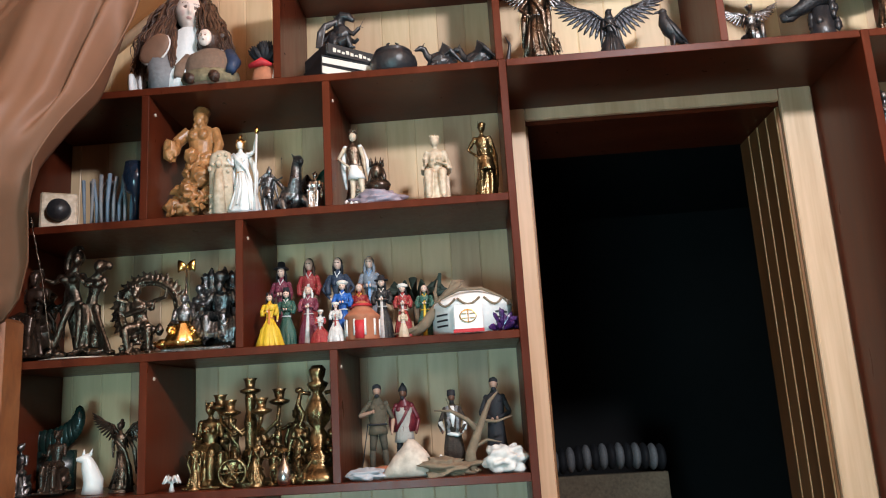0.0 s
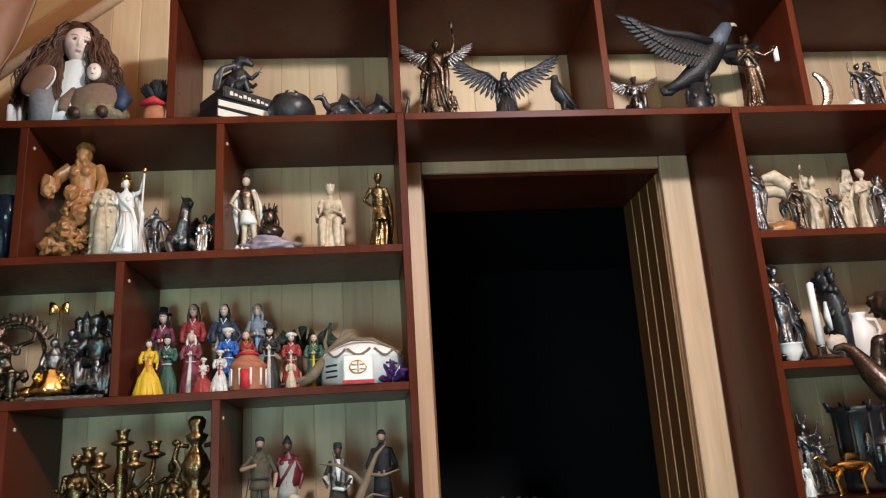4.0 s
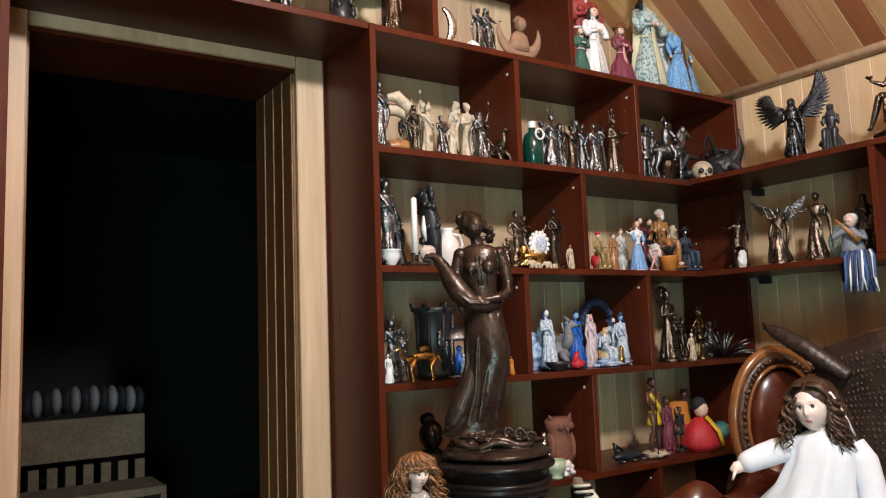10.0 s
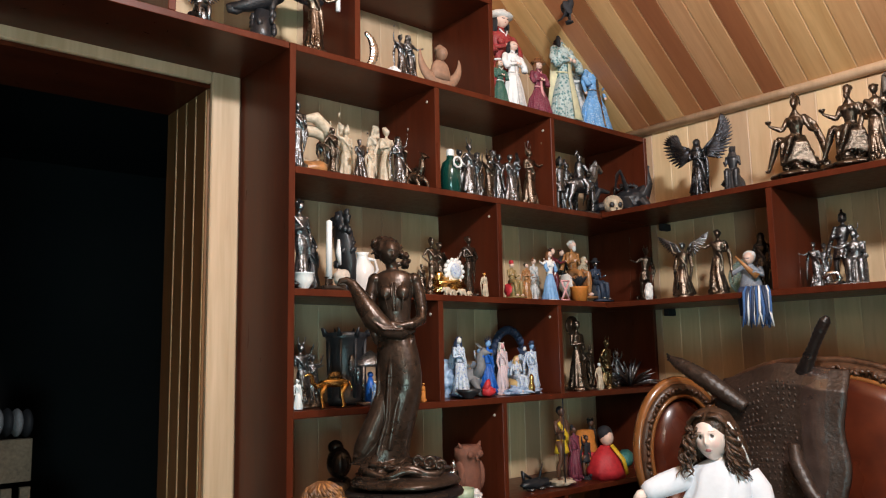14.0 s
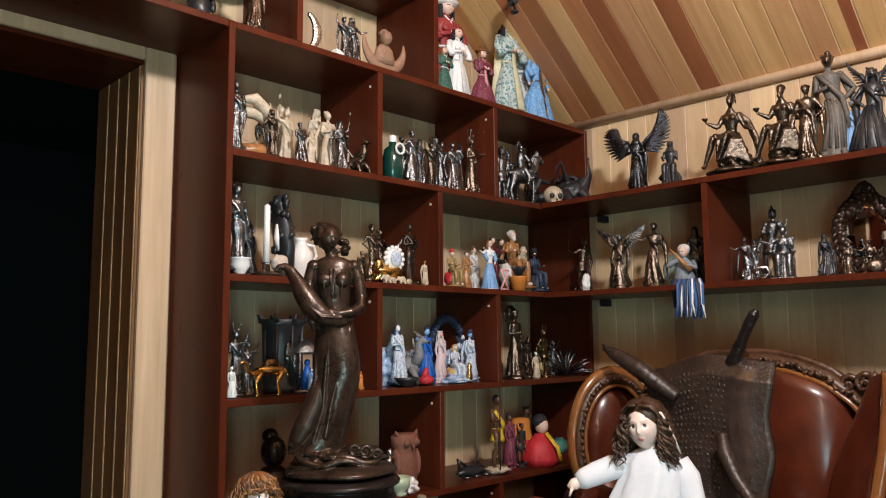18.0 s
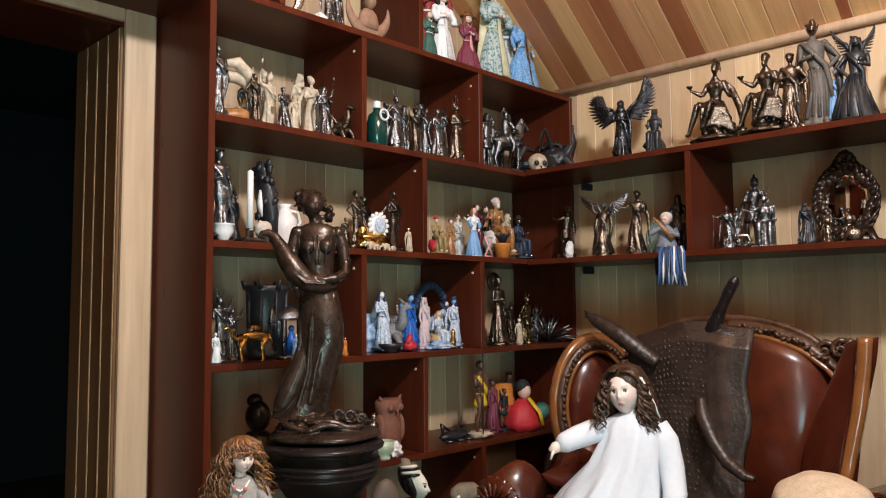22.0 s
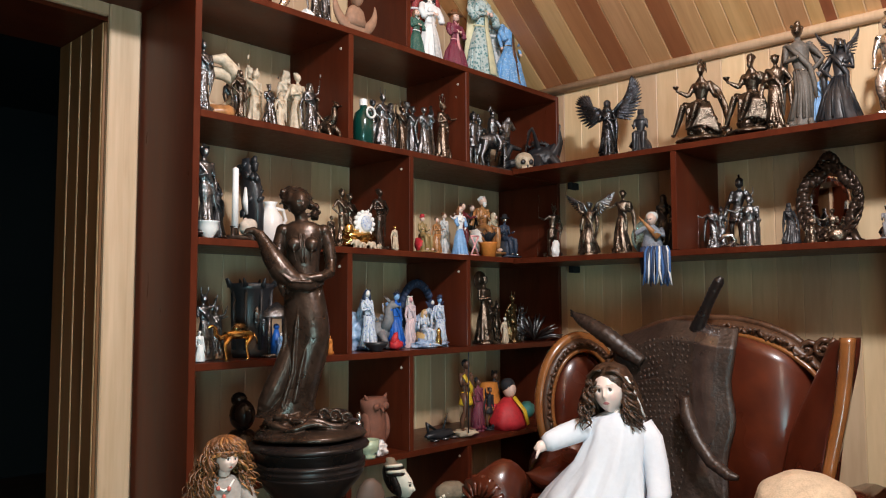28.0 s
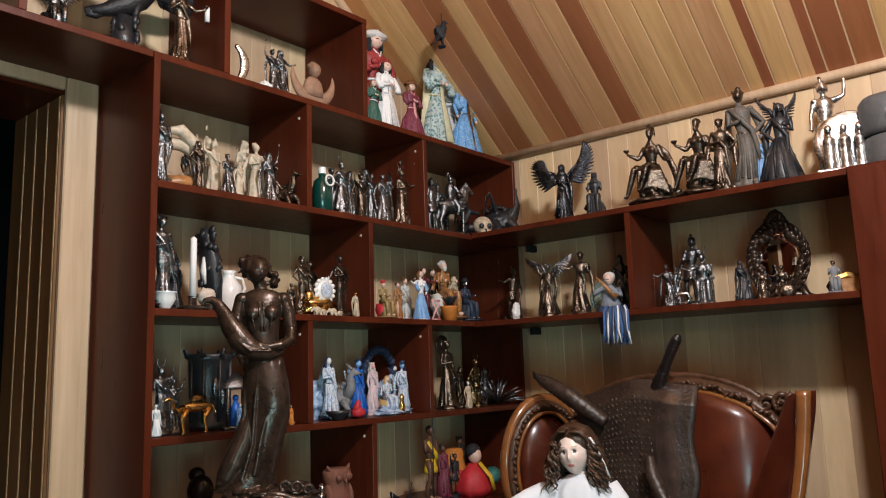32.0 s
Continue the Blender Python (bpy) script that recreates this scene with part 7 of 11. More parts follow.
# ---- left bookcase, third row ----
def standing_man(x, y, h, mats, label, build, rz=0.0, palms=((-0.16, -0.04, 0.50), (0.16, -0.04, 0.47)), elbows=((-0.185, 0.02, 0.63), (0.185, 0.02, 0.62)), sleeve=1, legs=2, boots=3, shirt=1):
    """A painted standing man; build adds his dress. Slots: skin, shirt, legs, dark, second cloth, third cloth."""
    b = Sculpt(next(SEEDS))
    posed(b, (0, -0.01, 0.925), (0, 0, 0.735), (0, 0, 0.52), palms, elbows, ((-0.072, -0.015, 0.28), (0.076, -0.01, 0.28)), ((-0.085, 0, 0), (0.10, 0, 0)), 0, shirt, sleeve, legs, boots, 0.100, 0.86)
    b.ell((0, 0.007, 0.957), (0.056, 0.068, 0.050), 3, 16, 10)
    b.ell((0, 0.020, 0.925), (0.053, 0.050, 0.055), 3, 14, 9)
    b.ell((0, -0.050, 0.872), (0.028, 0.020, 0.024), 3, 12, 8)
    build(b)
    tall = max(p[2] for p in b.v)
    return b.place("figurine", label, "figurine", mats, x, y, L3 + 0.011, h / tall, rz, sx=0.92)


def olive_dress(b):
    b.lathe([(0.45, 0.118, 1), (0.50, 0.112, 1), (0.56, 0.095, 0.7), (0.66, 0.112, 0.4), (0.76, 0.118, 0.2)], 1, 24, 7, 0.05, sy=0.68)
    b.tube([(-0.11 + 0.22 * q / 8, -0.07 - 0.01 * math.sin(q * 0.4), 0.56) for q in range(9)], 0.010, 3, 6)
    b.tube([(-0.12, -0.03, 0.57), (-0.20, -0.02, 0.12)], 0.006, 3, 6)


def soldier_dress(b):
    b.lathe([(0.36, 0.125, 1), (0.42, 0.120, 1), (0.54, 0.098, 0.5), (0.66, 0.110, 0.2), (0.76, 0.112, 0)], 4, 28, 11, 0.06, sy=0.70)
    b.lathe([(0.48, 0.165, 1), (0.60, 0.150, 1), (0.72, 0.140, 0.6), (0.80, 0.105, 0.2), (0.835, 0.06, 0)], 5, 28, 9, 0.06, c=(0, 0.035), sy=0.62)
    b.tube([(0.10, -0.075, 0.78), (0.0, -0.095, 0.62), (-0.10, -0.07, 0.50)], [0.018, 0.018, 0.018], 5, 8, 0.4)
    b.lathe([(0.945, 0.062), (0.97, 0.058), (1.01, 0.036), (1.05, 0.008)], 3, 16)


def coat_dress(b):
    b.lathe([(0.10, 0.150, 1), (0.30, 0.135, 1), (0.50, 0.105, 0.6), (0.66, 0.118, 0.3), (0.78, 0.120, 0.1), (0.83, 0.05, 0)], 1, 30, 9, 0.07, sy=0.70)
    b.tube([(0, -0.07, 0.82), (0, -0.095, 0.70), (0, -0.092, 0.56)], [0.030, 0.038, 0.012], 4, 10, 0.4)
    b.tube([(-0.08, -0.08, 0.48), (0.06, -0.105, 0.46), (0.14, -0.08, 0.50)], [0.022, 0.028, 0.018], 4, 9)
    for i in range(22):
        s = -1 if i % 2 else 1
        b.ell((s * (0.05 + 0.02 * b.rng.random()), -0.085, 0.80 - 0.032 * (i // 2)), (0.024, 0.020, 0.026), 5, 8, 6, lump=0.6)
    b.lathe([(0.94, 0.058), (0.96, 0.060), (1.02, 0.056), (1.03, 0.03)], 3, 16)
    for s in (-1, 1):
        b.tube([(s * 0.175, 0.0, 0.62), (s * 0.15, -0.05, 0.52)], [0.034, 0.036], 4, 9)
    b.ell((-0.19, -0.02, 0.14), (0.035, 0.03, 0.09), 4, 10, 7)


def cassock_dress(b):
    b.lathe([(0.01, 0.145, 1), (0.04, 0.140, 1), (0.30, 0.115, 0.8), (0.52, 0.094, 0.3), (0.66, 0.112, 0.1), (0.78, 0.120, 0), (0.83, 0.055, 0)], 1, 30, 8, 0.06, sy=0.72)
    b.tube([(0.104 * math.cos(q * 0.4), 0.076 * math.sin(q * 0.4), 0.545) for q in range(17)], 0.012, 3, 7)


TAN = plain("tanned_skin", (0.40, 0.24, 0.17), 0.5, vary=0.1, scale=40, bump=0.03)
standing_man(-0.420, 0.15, 0.252, [TAN, OLIVE, plain("olive_trousers", (0.065, 0.055, 0.038), 0.85, vary=0.3, scale=120, bump=0.3), COAL], "bearded man figurine in olive shirt and trousers", olive_dress, 8, ((-0.05, -0.12, 0.70), (0.165, -0.05, 0.46)), ((-0.215, -0.02, 0.66), (0.19, 0.02, 0.61)), 0)
standing_man(-0.348, 0.17, 0.252, [DARKSKIN, GREY, COAL, COAL, plain("grey_tunic", (0.36, 0.34, 0.31), 0.8, vary=0.2, scale=120, bump=0.3), MAROON], "bearded soldier figurine with a red cape and pointed helmet", soldier_dress, -6, shirt=5, sleeve=5)
standing_man(-0.210, 0.15, 0.224, [DARKSKIN, plain("brown_fur_coat", (0.050, 0.035, 0.026), 0.9, vary=0.5, scale=120, bump=0.8), GREY, COAL, CLOTHW, GREY], "man figurine in a fur coat with white shirt and tall hat", coat_dress, 4, ((-0.15, -0.10, 0.50), (0.10, -0.13, 0.50)), ((-0.19, 0.0, 0.60), (0.19, 0.0, 0.60)))
standing_man(-0.090, 0.16, 0.252, [TAN, COAL, COAL, COAL], "priest figurine in a long black cassock", cassock_dress, -4, ((-0.03, -0.12, 0.54), (0.03, -0.125, 0.55)), ((-0.18, -0.01, 0.61), (0.18, -0.01, 0.61)))
# a fan-shaped stone, broken to a peak
b = Sculpt(63)
fan_rings = []
for i in range(25):
    u = -0.98 + 1.96 * i / 24
    hz = 0.088 * (1 - (abs(u) if u < 0 else u ** 1.8)) ** (0.85 if u < 0 else 0.75) + 0.012
    dy = 0.034 * math.sqrt(max(0.02, 1 - u * u))
    fan_rings.append([(0.070 * u, dy * math.cos(2 * math.pi * j / 20) - 0.12 * hz, hz * (0.5 + 0.5 * math.sin(2 * math.pi * j / 20)) * (1 + 0.05 * noise.noise(Vector((4 * u, j * 0.5, 2.0))))) for j in range(20)])
b.rings(fan_rings, 0)
b.place("rock", "large smooth cream fan-shaped stone", "rock", [STONE], -0.327, 0.055, L3 + 0.011, 1.0, 4, "stones on the shelves")
rock(-0.070, 0.055, L3 + 0.011, (0.112, 0.08, 0.072), plain("white_quartz", (0.62, 0.60, 0.57), 0.5, vary=0.3, scale=40, bump=0.6), "lumpy white quartz stone", seed=13, lump=0.5)
rock(-0.44, 0.04, L3 + 0.011, (0.10, 0.05, 0.03), plain("grey_pebble", (0.38, 0.39, 0.42), 0.7), "flat blue-grey pebble on shelf", seed=14)
rock(-0.40, 0.10, L3 + 0.011, (0.09, 0.06, 0.03), TERRA, "tan stone under a figurine", seed=15)
rock(-0.235, 0.06, L3 + 0.011, (0.16, 0.10, 0.045), BARK, "gnarled wooden root base", seed=16, lump=0.9)
b = Sculpt(64)
b.tube([(0, 0, 0), (0.02, 0, 0.25), (0.12, 0, 0.48), (0.20, 0, 0.66), (0.30, 0, 0.88), (0.42, 0, 1.0)], [0.100, 0.066, 0.052, 0.042, 0.026, 0.009], 0, 10)
b.tube([(0.14, 0, 0.5), (0.0, 0.02, 0.66), (-0.2, 0.02, 0.78), (-0.42, 0.0, 0.80)], [0.042, 0.034, 0.022, 0.008], 0, 8)
b.tube([(0.2, 0, 0.64), (0.38, -0.02, 0.62), (0.58, -0.02, 0.68)], [0.025, 0.019, 0.006], 0, 7)
b.tube([(0.05, 0, 0.3), (0.24, 0, 0.40), (0.42, 0, 0.36)], [0.025, 0.019, 0.005], 0, 7)
b.tube([(-0.2, 0.02, 0.78), (-0.26, 0.04, 0.95)], [0.014, 0.004], 0, 6)
for i in range(7):
    t = i * 0.9
    b.tube([(0, 0, 0.06), (0.16 * math.cos(t), 0.12 * math.sin(t), 0.02)], [0.037, 0.012], 0, 7)
b.place("driftwood", "small bare tree of driftwood on a root", "driftwood", [BARK], -0.167, 0.075, L3 + 0.011, 0.209)
# brass pieces
cand = thing("candelabrum", "aged brass candelabrum with five arms", "candelabrum", at=(-0.767, 0.1, 1.018))
cand.location.z = L3 + 0.011
s_ = Sculpt(65)
s_.lathe([(0, 0.075), (0.012, 0.078), (0.02, 0.04), (0.05, 0.02), (0.08, 0.026), (0.10, 0.014), (0.17, 0.018), (0.20, 0.012), (0.235, 0.016), (0.25, 0.012)], 0, 20)
me = bpy.data.meshes.new("stem")
me.from_pydata(s_.v, [], s_.f)
me.materials.append(BRASS)
new("stem", me).parent = cand
for i, (ax, az) in enumerate(((-0.085, 0.222), (0.085, 0.228), (0.0, 0.262), (-0.045, 0.205), (0.045, 0.205))):
    a_ = Sculpt(66 + i)
    if ax:
        a_.tube([(0, 0, 0.16), (ax * 0.5, -0.01, 0.135), (ax * 0.95, -0.012 * i, 0.17), (ax, -0.012 * i, az - 0.02)], 0.006, 0, 8)
    a_.lathe([(az - 0.02, 0.008), (az - 0.012, 0.028), (az - 0.006, 0.03), (az, 0.012), (az + 0.018, 0.015), (az + 0.026, 0.02)], 0, 14, c=(ax, -0.012 * i if ax else 0))
    me = bpy.data.meshes.new("arm")
    me.from_pydata(a_.v, [], a_.f)
    me.materials.append(BRASS)
    me.polygons.foreach_set("use_smooth", [True] * len(me.polygons))
    new("arm", me).parent = cand
stick = turned("candlestick", "tall turned brass candlestick with foliage", "candlestick", BRASS, [(0, 0.075), (0.014, 0.078), (0.03, 0.06), (0.05, 0.035), (0.07, 0.045), (0.085, 0.02), (0.12, 0.028), (0.14, 0.014), (0.16, 0.03), (0.19, 0.036), (0.215, 0.024), (0.235, 0.012), (0.25, 0.024), (0.262, 0.03), (0.27, 0.015), (0.285, 0.021), (0.30, 0.024), (0.312, 0.014)], -0.575, 0.09, L3 + 0.011, folds=6, amp=0.05)
handle = Sculpt(79)
for s_ in (-1, 1):
    handle.tube([(s_ * 0.020, 0, 0.235), (s_ * 0.048, 0, 0.240), (s_ * 0.056, 0, 0.205), (s_ * 0.040, 0, 0.180), (s_ * 0.052, 0, 0.150), (s_ * 0.026, 0, 0.130)], [0.006, 0.008, 0.008, 0.007, 0.006, 0.004], 0, 8)
    handle.ell((s_ * 0.052, 0, 0.246), (0.012, 0.008, 0.009), 0, 10, 7)
    for k in range(4):
        handle.ell((s_ * (0.030 + 0.006 * (k % 2)), -0.008, 0.06 + 0.022 * k), (0.010, 0.012, 0.012), 0, 8, 6, lump=0.5)
sculpt = bpy.data.meshes.new("handle")
sculpt.from_pydata(handle.v, [], handle.f)
sculpt.materials.append(BRASS)
sculpt.polygons.foreach_set("use_smooth", [True] * len(sculpt.polygons))
new("handle", sculpt).parent = stick
seated(-0.883, 0.1, L3 + 0.011, 0.238, GG, "brass chariot group with a seated god", throne=True, head="crown")
b = Sculpt(75)
for s in (-1, 1):
    b.tube([(0.32 * math.cos(t * 0.4) + 0, s * 0.16, 0.33 + 0.32 * math.sin(t * 0.4)) for t in range(17)], 0.04, 0, 7)
    for t in range(6):
        b.tube([(0, s * 0.16, 0.33), (0.32 * math.cos(t * 1.05), s * 0.16, 0.33 + 0.32 * math.sin(t * 1.05))], 0.02, 0, 5)
b.box((0, 0, 0.5), (0.5, 0.3, 0.2), 0)
b.place("figurine", "brass cart with spoked wheels", "figurine", [BRASS], -0.80, 0.05, L3 + 0.011, 0.11, 12)
horse_rider(-0.708, 0.16, L3 + 0.011, 0.175, GG, "brass horseman behind a candelabrum", rz=160)
figure(-0.836, 0.17, L3 + 0.011, 0.183, GG, "brass standing goddess with raised arm", arms=("up", "out"))
figure(-0.667, 0.2, L3 + 0.011, 0.209, GG, "brass knight with a shield", dress=False, skirt=1, head="helmet", props=(None, "shield"), arms=("out", "fore"))
figure(-0.735, 0.045, L3 + 0.011, 0.130, GG, "brass dancing girl before a candelabrum", arms=("up", "hip"), flare=0.19)
figure(-0.690, 0.05, L3 + 0.011, 0.115, GG, "small brass soldier with a spear", dress=False, skirt=1, head="helmet", arms=("out", "hip"), props=("spear", None))
figure(-0.630, 0.10, L3 + 0.011, 0.185, GG, "brass woman with a tall crown", arms=("fold", "fore"), head="crown", flare=0.14)
beast(-0.610, 0.045, L3 + 0.011, 0.085, [BRASS], "small brass winged lion", rz=-20, wings=0.35)
figure(-0.905, 0.05, L3 + 0.011, 0.125, GG, "small brass servant carrying a bowl", arms=("fore", "down"), props=("bowl", None), flare=0.15)
turned("pitcher", "small brass pitcher with a pointed lid", "pitcher", SILVER, [(0, 0.016), (0.02, 0.024), (0.05, 0.018), (0.06, 0.008), (0.085, 0.003)], -0.655, 0.03, L3 + 0.011)
b = Sculpt(76)
for i in range(12):
    t = 2 * math.pi * i / 12
    b.tube([(0, 0, 0.4), (0.3 * math.cos(t), 0.3 * math.sin(t), 0.62 + 0.15 * (i % 2)), (0.48 * math.cos(t), 0.48 * math.sin(t), 0.42)], [0.05, 0.11, 0.03], 0, 6, 0.4)
b.lathe([(0, 0.16), (0.4, 0.07), (0.55, 0.1)], 0, 12)
b.place("seashell", "white ruffled seashell lying open", "shell", [WHITE], -0.965, 0.045, L3 + 0.011, 0.05, 0)
seated(-1.325, 0.11, L3 + 0.011, 0.184, [OLDBRONZE] * 3, "dark bronze many-armed deity with round belly", head="crown", throne=False)
b = Sculpt(77)
for i in range(17):
    t = math.pi * (1.05 + 0.9 * i / 16)
    b.ell((0.5 * math.cos(t), 0, 0.9 + 0.32 * math.sin(t)), (0.09, 0.06, 0.16), 0, 8, 6)
b.box((0, 0, 0.22), (0.9, 0.1, 0.5), 0)
b.place("chair_ornament", "dark green horn-shaped ornament", "ornament", [plain("blackish_green_glaze", (0.008, 0.022, 0.019), 0.25, vary=0.4, scale=40, bump=0.2)], -1.437, 0.24, L3 + 0.011, 0.239, sx=0.9)
b = Sculpt(78)
b.tube([(0.1, 0, 0), (0.12, 0, 0.3), (0.02, -0.05, 0.62), (-0.05, -0.1, 0.8), (-0.22, -0.16, 0.78)], [0.24, 0.22, 0.17, 0.13, 0.04], 0, 10)
for s in (-1, 1):
    b.tube([(-0.02 + s * 0.07, -0.08, 0.85), (0 + s * 0.09, -0.05, 1.0)], [0.05, 0.005], 0, 6)
b.place("figurine", "white howling wolf figurine", "figurine", [WHITE], -1.219, 0.09, L3 + 0.011, 0.121, 10)
figure(-1.134, 0.11, L3 + 0.011, 0.222, [OLDBRONZE, BRONZE, OLDBRONZE], "bronze winged moon goddess", arms=("down", "out"), wings=0.45, lift=0.3, head="bun")
seated(-1.40, 0.06, L3 + 0.011, 0.15, PP, "dark pewter kneeling figure", throne=False)
rock(-0.385, 0.085, L1 + 0.011, (0.16, 0.11, 0.055), plain("violet_agate", (0.30, 0.25, 0.30), 0.35, vary=0.4, scale=30), "rounded violet grey stone", seed=9)

# ---- dolls on top of the corner bookcase ----
doll(2.126, 0.2, L0 + 0.011, 0.495, B_RED, HAIRW, "tall doll with white beard in a red coat", "fur", flare=0.17, stout=1.38)
doll(2.092, 0.1, L0 + 0.011, 0.316, CLOTHW, COAL, "doll in a white dress with black hair", "hair", ("fold", "fold"), flare=0.15, extra=B_WHITE, stout=1.38)
doll(1.974, 0.06, L0 + 0.011, 0.191, B_TEAL, HAIRB, "small doll in teal shawl", "hair", ("fold", "fold"), flare=0.16, stout=1.38)
doll(2.233, 0.09, L0 + 0.011, 0.27, B_MAROON, HAIRB, "doll in crimson dress and red hat", "hat", flare=0.2, extra=PINK, stout=1.38)
doll(2.429, 0.11, L0 + 0.011, 0.456, B_PRINT, COAL, "tall doll with long black hair and a pale veil", "long", ("fold", "fold"), flare=0.15, extra=plain("pale_yellow_silk", (0.66, 0.62, 0.40), 0.6), cape=5, stout=1.38)
doll(2.569, 0.16, L0 + 0.011, 0.381, B_WHITE, HAIRW, "pale veiled doll at the back", "veil", flare=0.16, stout=1.38)
doll(2.6, 0.09, L0 + 0.011, 0.364, B_ROBE, HAIRD, "doll in a long light blue robe with silver braid", "hair", ("down", "down"), flare=0.19, extra=SILVER, stout=1.38)
# a black raven hung from the sloping ceiling
bird(2.247, -0.08, 2.53, 0.125, [COAL, BLACK, COAL], "small black raven hanging from the ceiling boards", rz=60)
hook = rod("raven_cord", (2.250, -0.08, 2.64), (2.250, -0.08, 2.69), 0.0015, COAL)
tagged(hook, "thin black cord holding a raven", "cord")

# ---- corner bookcase, upper row ----
figure(1.062, 0.06, L1 + 0.011, 0.239, [PEWTER] * 3, "tall slender pewter woman", flare=0.10, arms=("hip", "fold"), head="bun", base="small")
b = Sculpt(301)
pts = [(0.34 * math.cos(t * 0.45), 0.02 * t, 0.5 + 0.26 * math.sin(t * 0.45)) for t in range(15)]
b.tube(pts, [0.10] * 8 + [0.09, 0.08, 0.07, 0.06, 0.05, 0.04, 0.02], 0, 9)
b.tube([(0.34, 0, 0.5), (0.22, -0.05, 0.8), (0.0, -0.06, 0.95), (-0.2, -0.08, 0.9)], [0.11, 0.10, 0.10, 0.05], 0, 9)
b.ell((0, 0, 0.10), (0.36, 0.22, 0.14), 1, 14, 8, lump=0.3)
b.place("dragon_figurine", "pale carved coiled dragon on a wooden base", "figurine", [IVORY, CARVED], 1.156, 0.12, L1 + 0.011, 0.206)
figure(1.198, 0.07, L1 + 0.011, 0.17, BB, "bronze nude woman with long hair", head="long", arms=("hip", "down"), flare=0.08, base="small")
figure(1.31, 0.16, L1 + 0.011, 0.259, IV, "ivory goddess raising a torch", arms=("up", "fold"), props=("torch", None), head="helmet")
figure(1.315, 0.08, L1 + 0.011, 0.175, PP, "pewter wizard with a staff", head="beard", arms=("fore", "fore"), props=(None, "staff"), flare=0.19)
figure(1.382, 0.12, L1 + 0.011, 0.148, IV, "small ivory robed figure", head="hood")
figure(1.467, 0.14, L1 + 0.011, 0.25, [IVORY, STONE, IVORY], "ivory statue of a woman with a rayed crown", head="rays", arms=("fold", "hip"), flare=0.15)
figure(1.479, 0.08, L1 + 0.011, 0.227, [PEWTER, PEWTER, STONE], "dark figure holding a large pale torch", head="hood", arms=("fold", "up"), props=(None, "torch"))
beast(1.544, 0.07, L1 + 0.011, 0.14, [BRONZE], "small bronze stag with raised horns", rz=10, wings=0.3)
# second bay
bottle = thing("bottle", "dark green bottle with a white ring label", "bottle", at=(1.693, 0.05, 1.792))
bottle.location.z = L1 + 0.011
s_ = Sculpt(302)
s_.lathe([(0, 0.034), (0.004, 0.038), (0.085, 0.038), (0.115, 0.032), (0.13, 0.014), (0.145, 0.013)], 0, 24)
me = bpy.data.meshes.new("glass")
me.from_pydata(s_.v, [], s_.f)
me.materials.append(GREEN)
me.polygons.foreach_set("use_smooth", [True] * len(me.polygons))
new("glass", me).parent = bottle
s_ = Sculpt(303)
s_.lathe([(0.143, 0.015), (0.166, 0.015), (0.168, 0.012)], 0, 16)
me = bpy.data.meshes.new("cap")
me.from_pydata(s_.v, [], s_.f)
me.materials.append(WHITE)
new("cap", me).parent = bottle
s_ = Sculpt(304)
s_.tube([(0.019 * math.cos(t), -0.042, 0.112 + 0.019 * math.sin(t)) for t in [k * 0.42 for k in range(16)]], 0.0042, 0, 6)
me = bpy.data.meshes.new("ring_label")
me.from_pydata(s_.v, [], s_.f)
me.materials.append(WHITE)
new("ring_label", me).parent = bottle
figure(1.811, 0.08, L1 + 0.011, 0.249, PP, "pewter antlered goddess with arms on hips", head="antlers", arms=("hip", "hip"))
figure(1.911, 0.14, L1 + 0.011, 0.213, PP, "dark pewter robed figure", head="hood")
figure(1.924, 0.09, L1 + 0.011, 0.222, BP, "bronze dancer under an arch of antlers", head="antlers", arms=("up", "hip"), flare=0.13)
figure(2.017, 0.13, L1 + 0.011, 0.22, [PEWTER] * 3, "pewter maiden with raised arm", arms=("up", "down"))
figure(2.036, 0.08, L1 + 0.011, 0.209, [PEWTER, PEWTER, PEWTER], "dark figure reading a book", arms=("fore", "fore"), head="hair")
figure(2.134, 0.07, L1 + 0.011, 0.283, BP, "tall bronze druid with antlers and staff", head="antlers", arms=("fold", "out"), props=(None, "staff"), flare=0.14)
# corner bay
horse_rider(2.474, 0.09, L1 + 0.011, 0.299, [PEWTER, PEWTER, BLACK], "pewter knight on a rearing horse", rz=-12)
horse_rider(2.514, 0.2, L1 + 0.011, 0.287, [PEWTER] * 3, "pewter horse behind a knight", rz=10)
beast(2.817, 0.07, L1 + 0.011, 0.321, [BLACK], "black horned horse demon with lance", rz=40, wings=0.35)
b = Sculpt(305)
b.tube([(0.55 * math.cos(t * 0.35) * (1 - 0.03 * t), 0.4 * math.sin(t * 0.35), 0.14 + 0.02 * t) for t in range(20)], 0.12, 0, 8)
b.tube([(-0.4, 0.1, 0.5), (-0.2, 0, 0.85), (0.1, -0.1, 0.8)], [0.12, 0.10, 0.05], 0, 8)
b.place("figurine", "coiled black resin serpent figure", "figurine", [BLACK], 2.65, 0.1, L1 + 0.011, 0.167)
b = Sculpt(306)
b.ell((0, 0.05, 0.58), (0.40, 0.48, 0.40), 0, 16, 12)
b.box((0, -0.30, 0.20), (0.42, 0.30, 0.30), 0)
for s in (-1, 1):
    b.ell((s * 0.16, -0.38, 0.52), (0.11, 0.08, 0.11), 1, 10, 7)
b.ell((0, -0.43, 0.34), (0.05, 0.04, 0.07), 1, 8, 5)
for i in range(6):
    b.box((-0.15 + 0.06 * i, -0.46, 0.12), (0.045, 0.03, 0.10), 0)
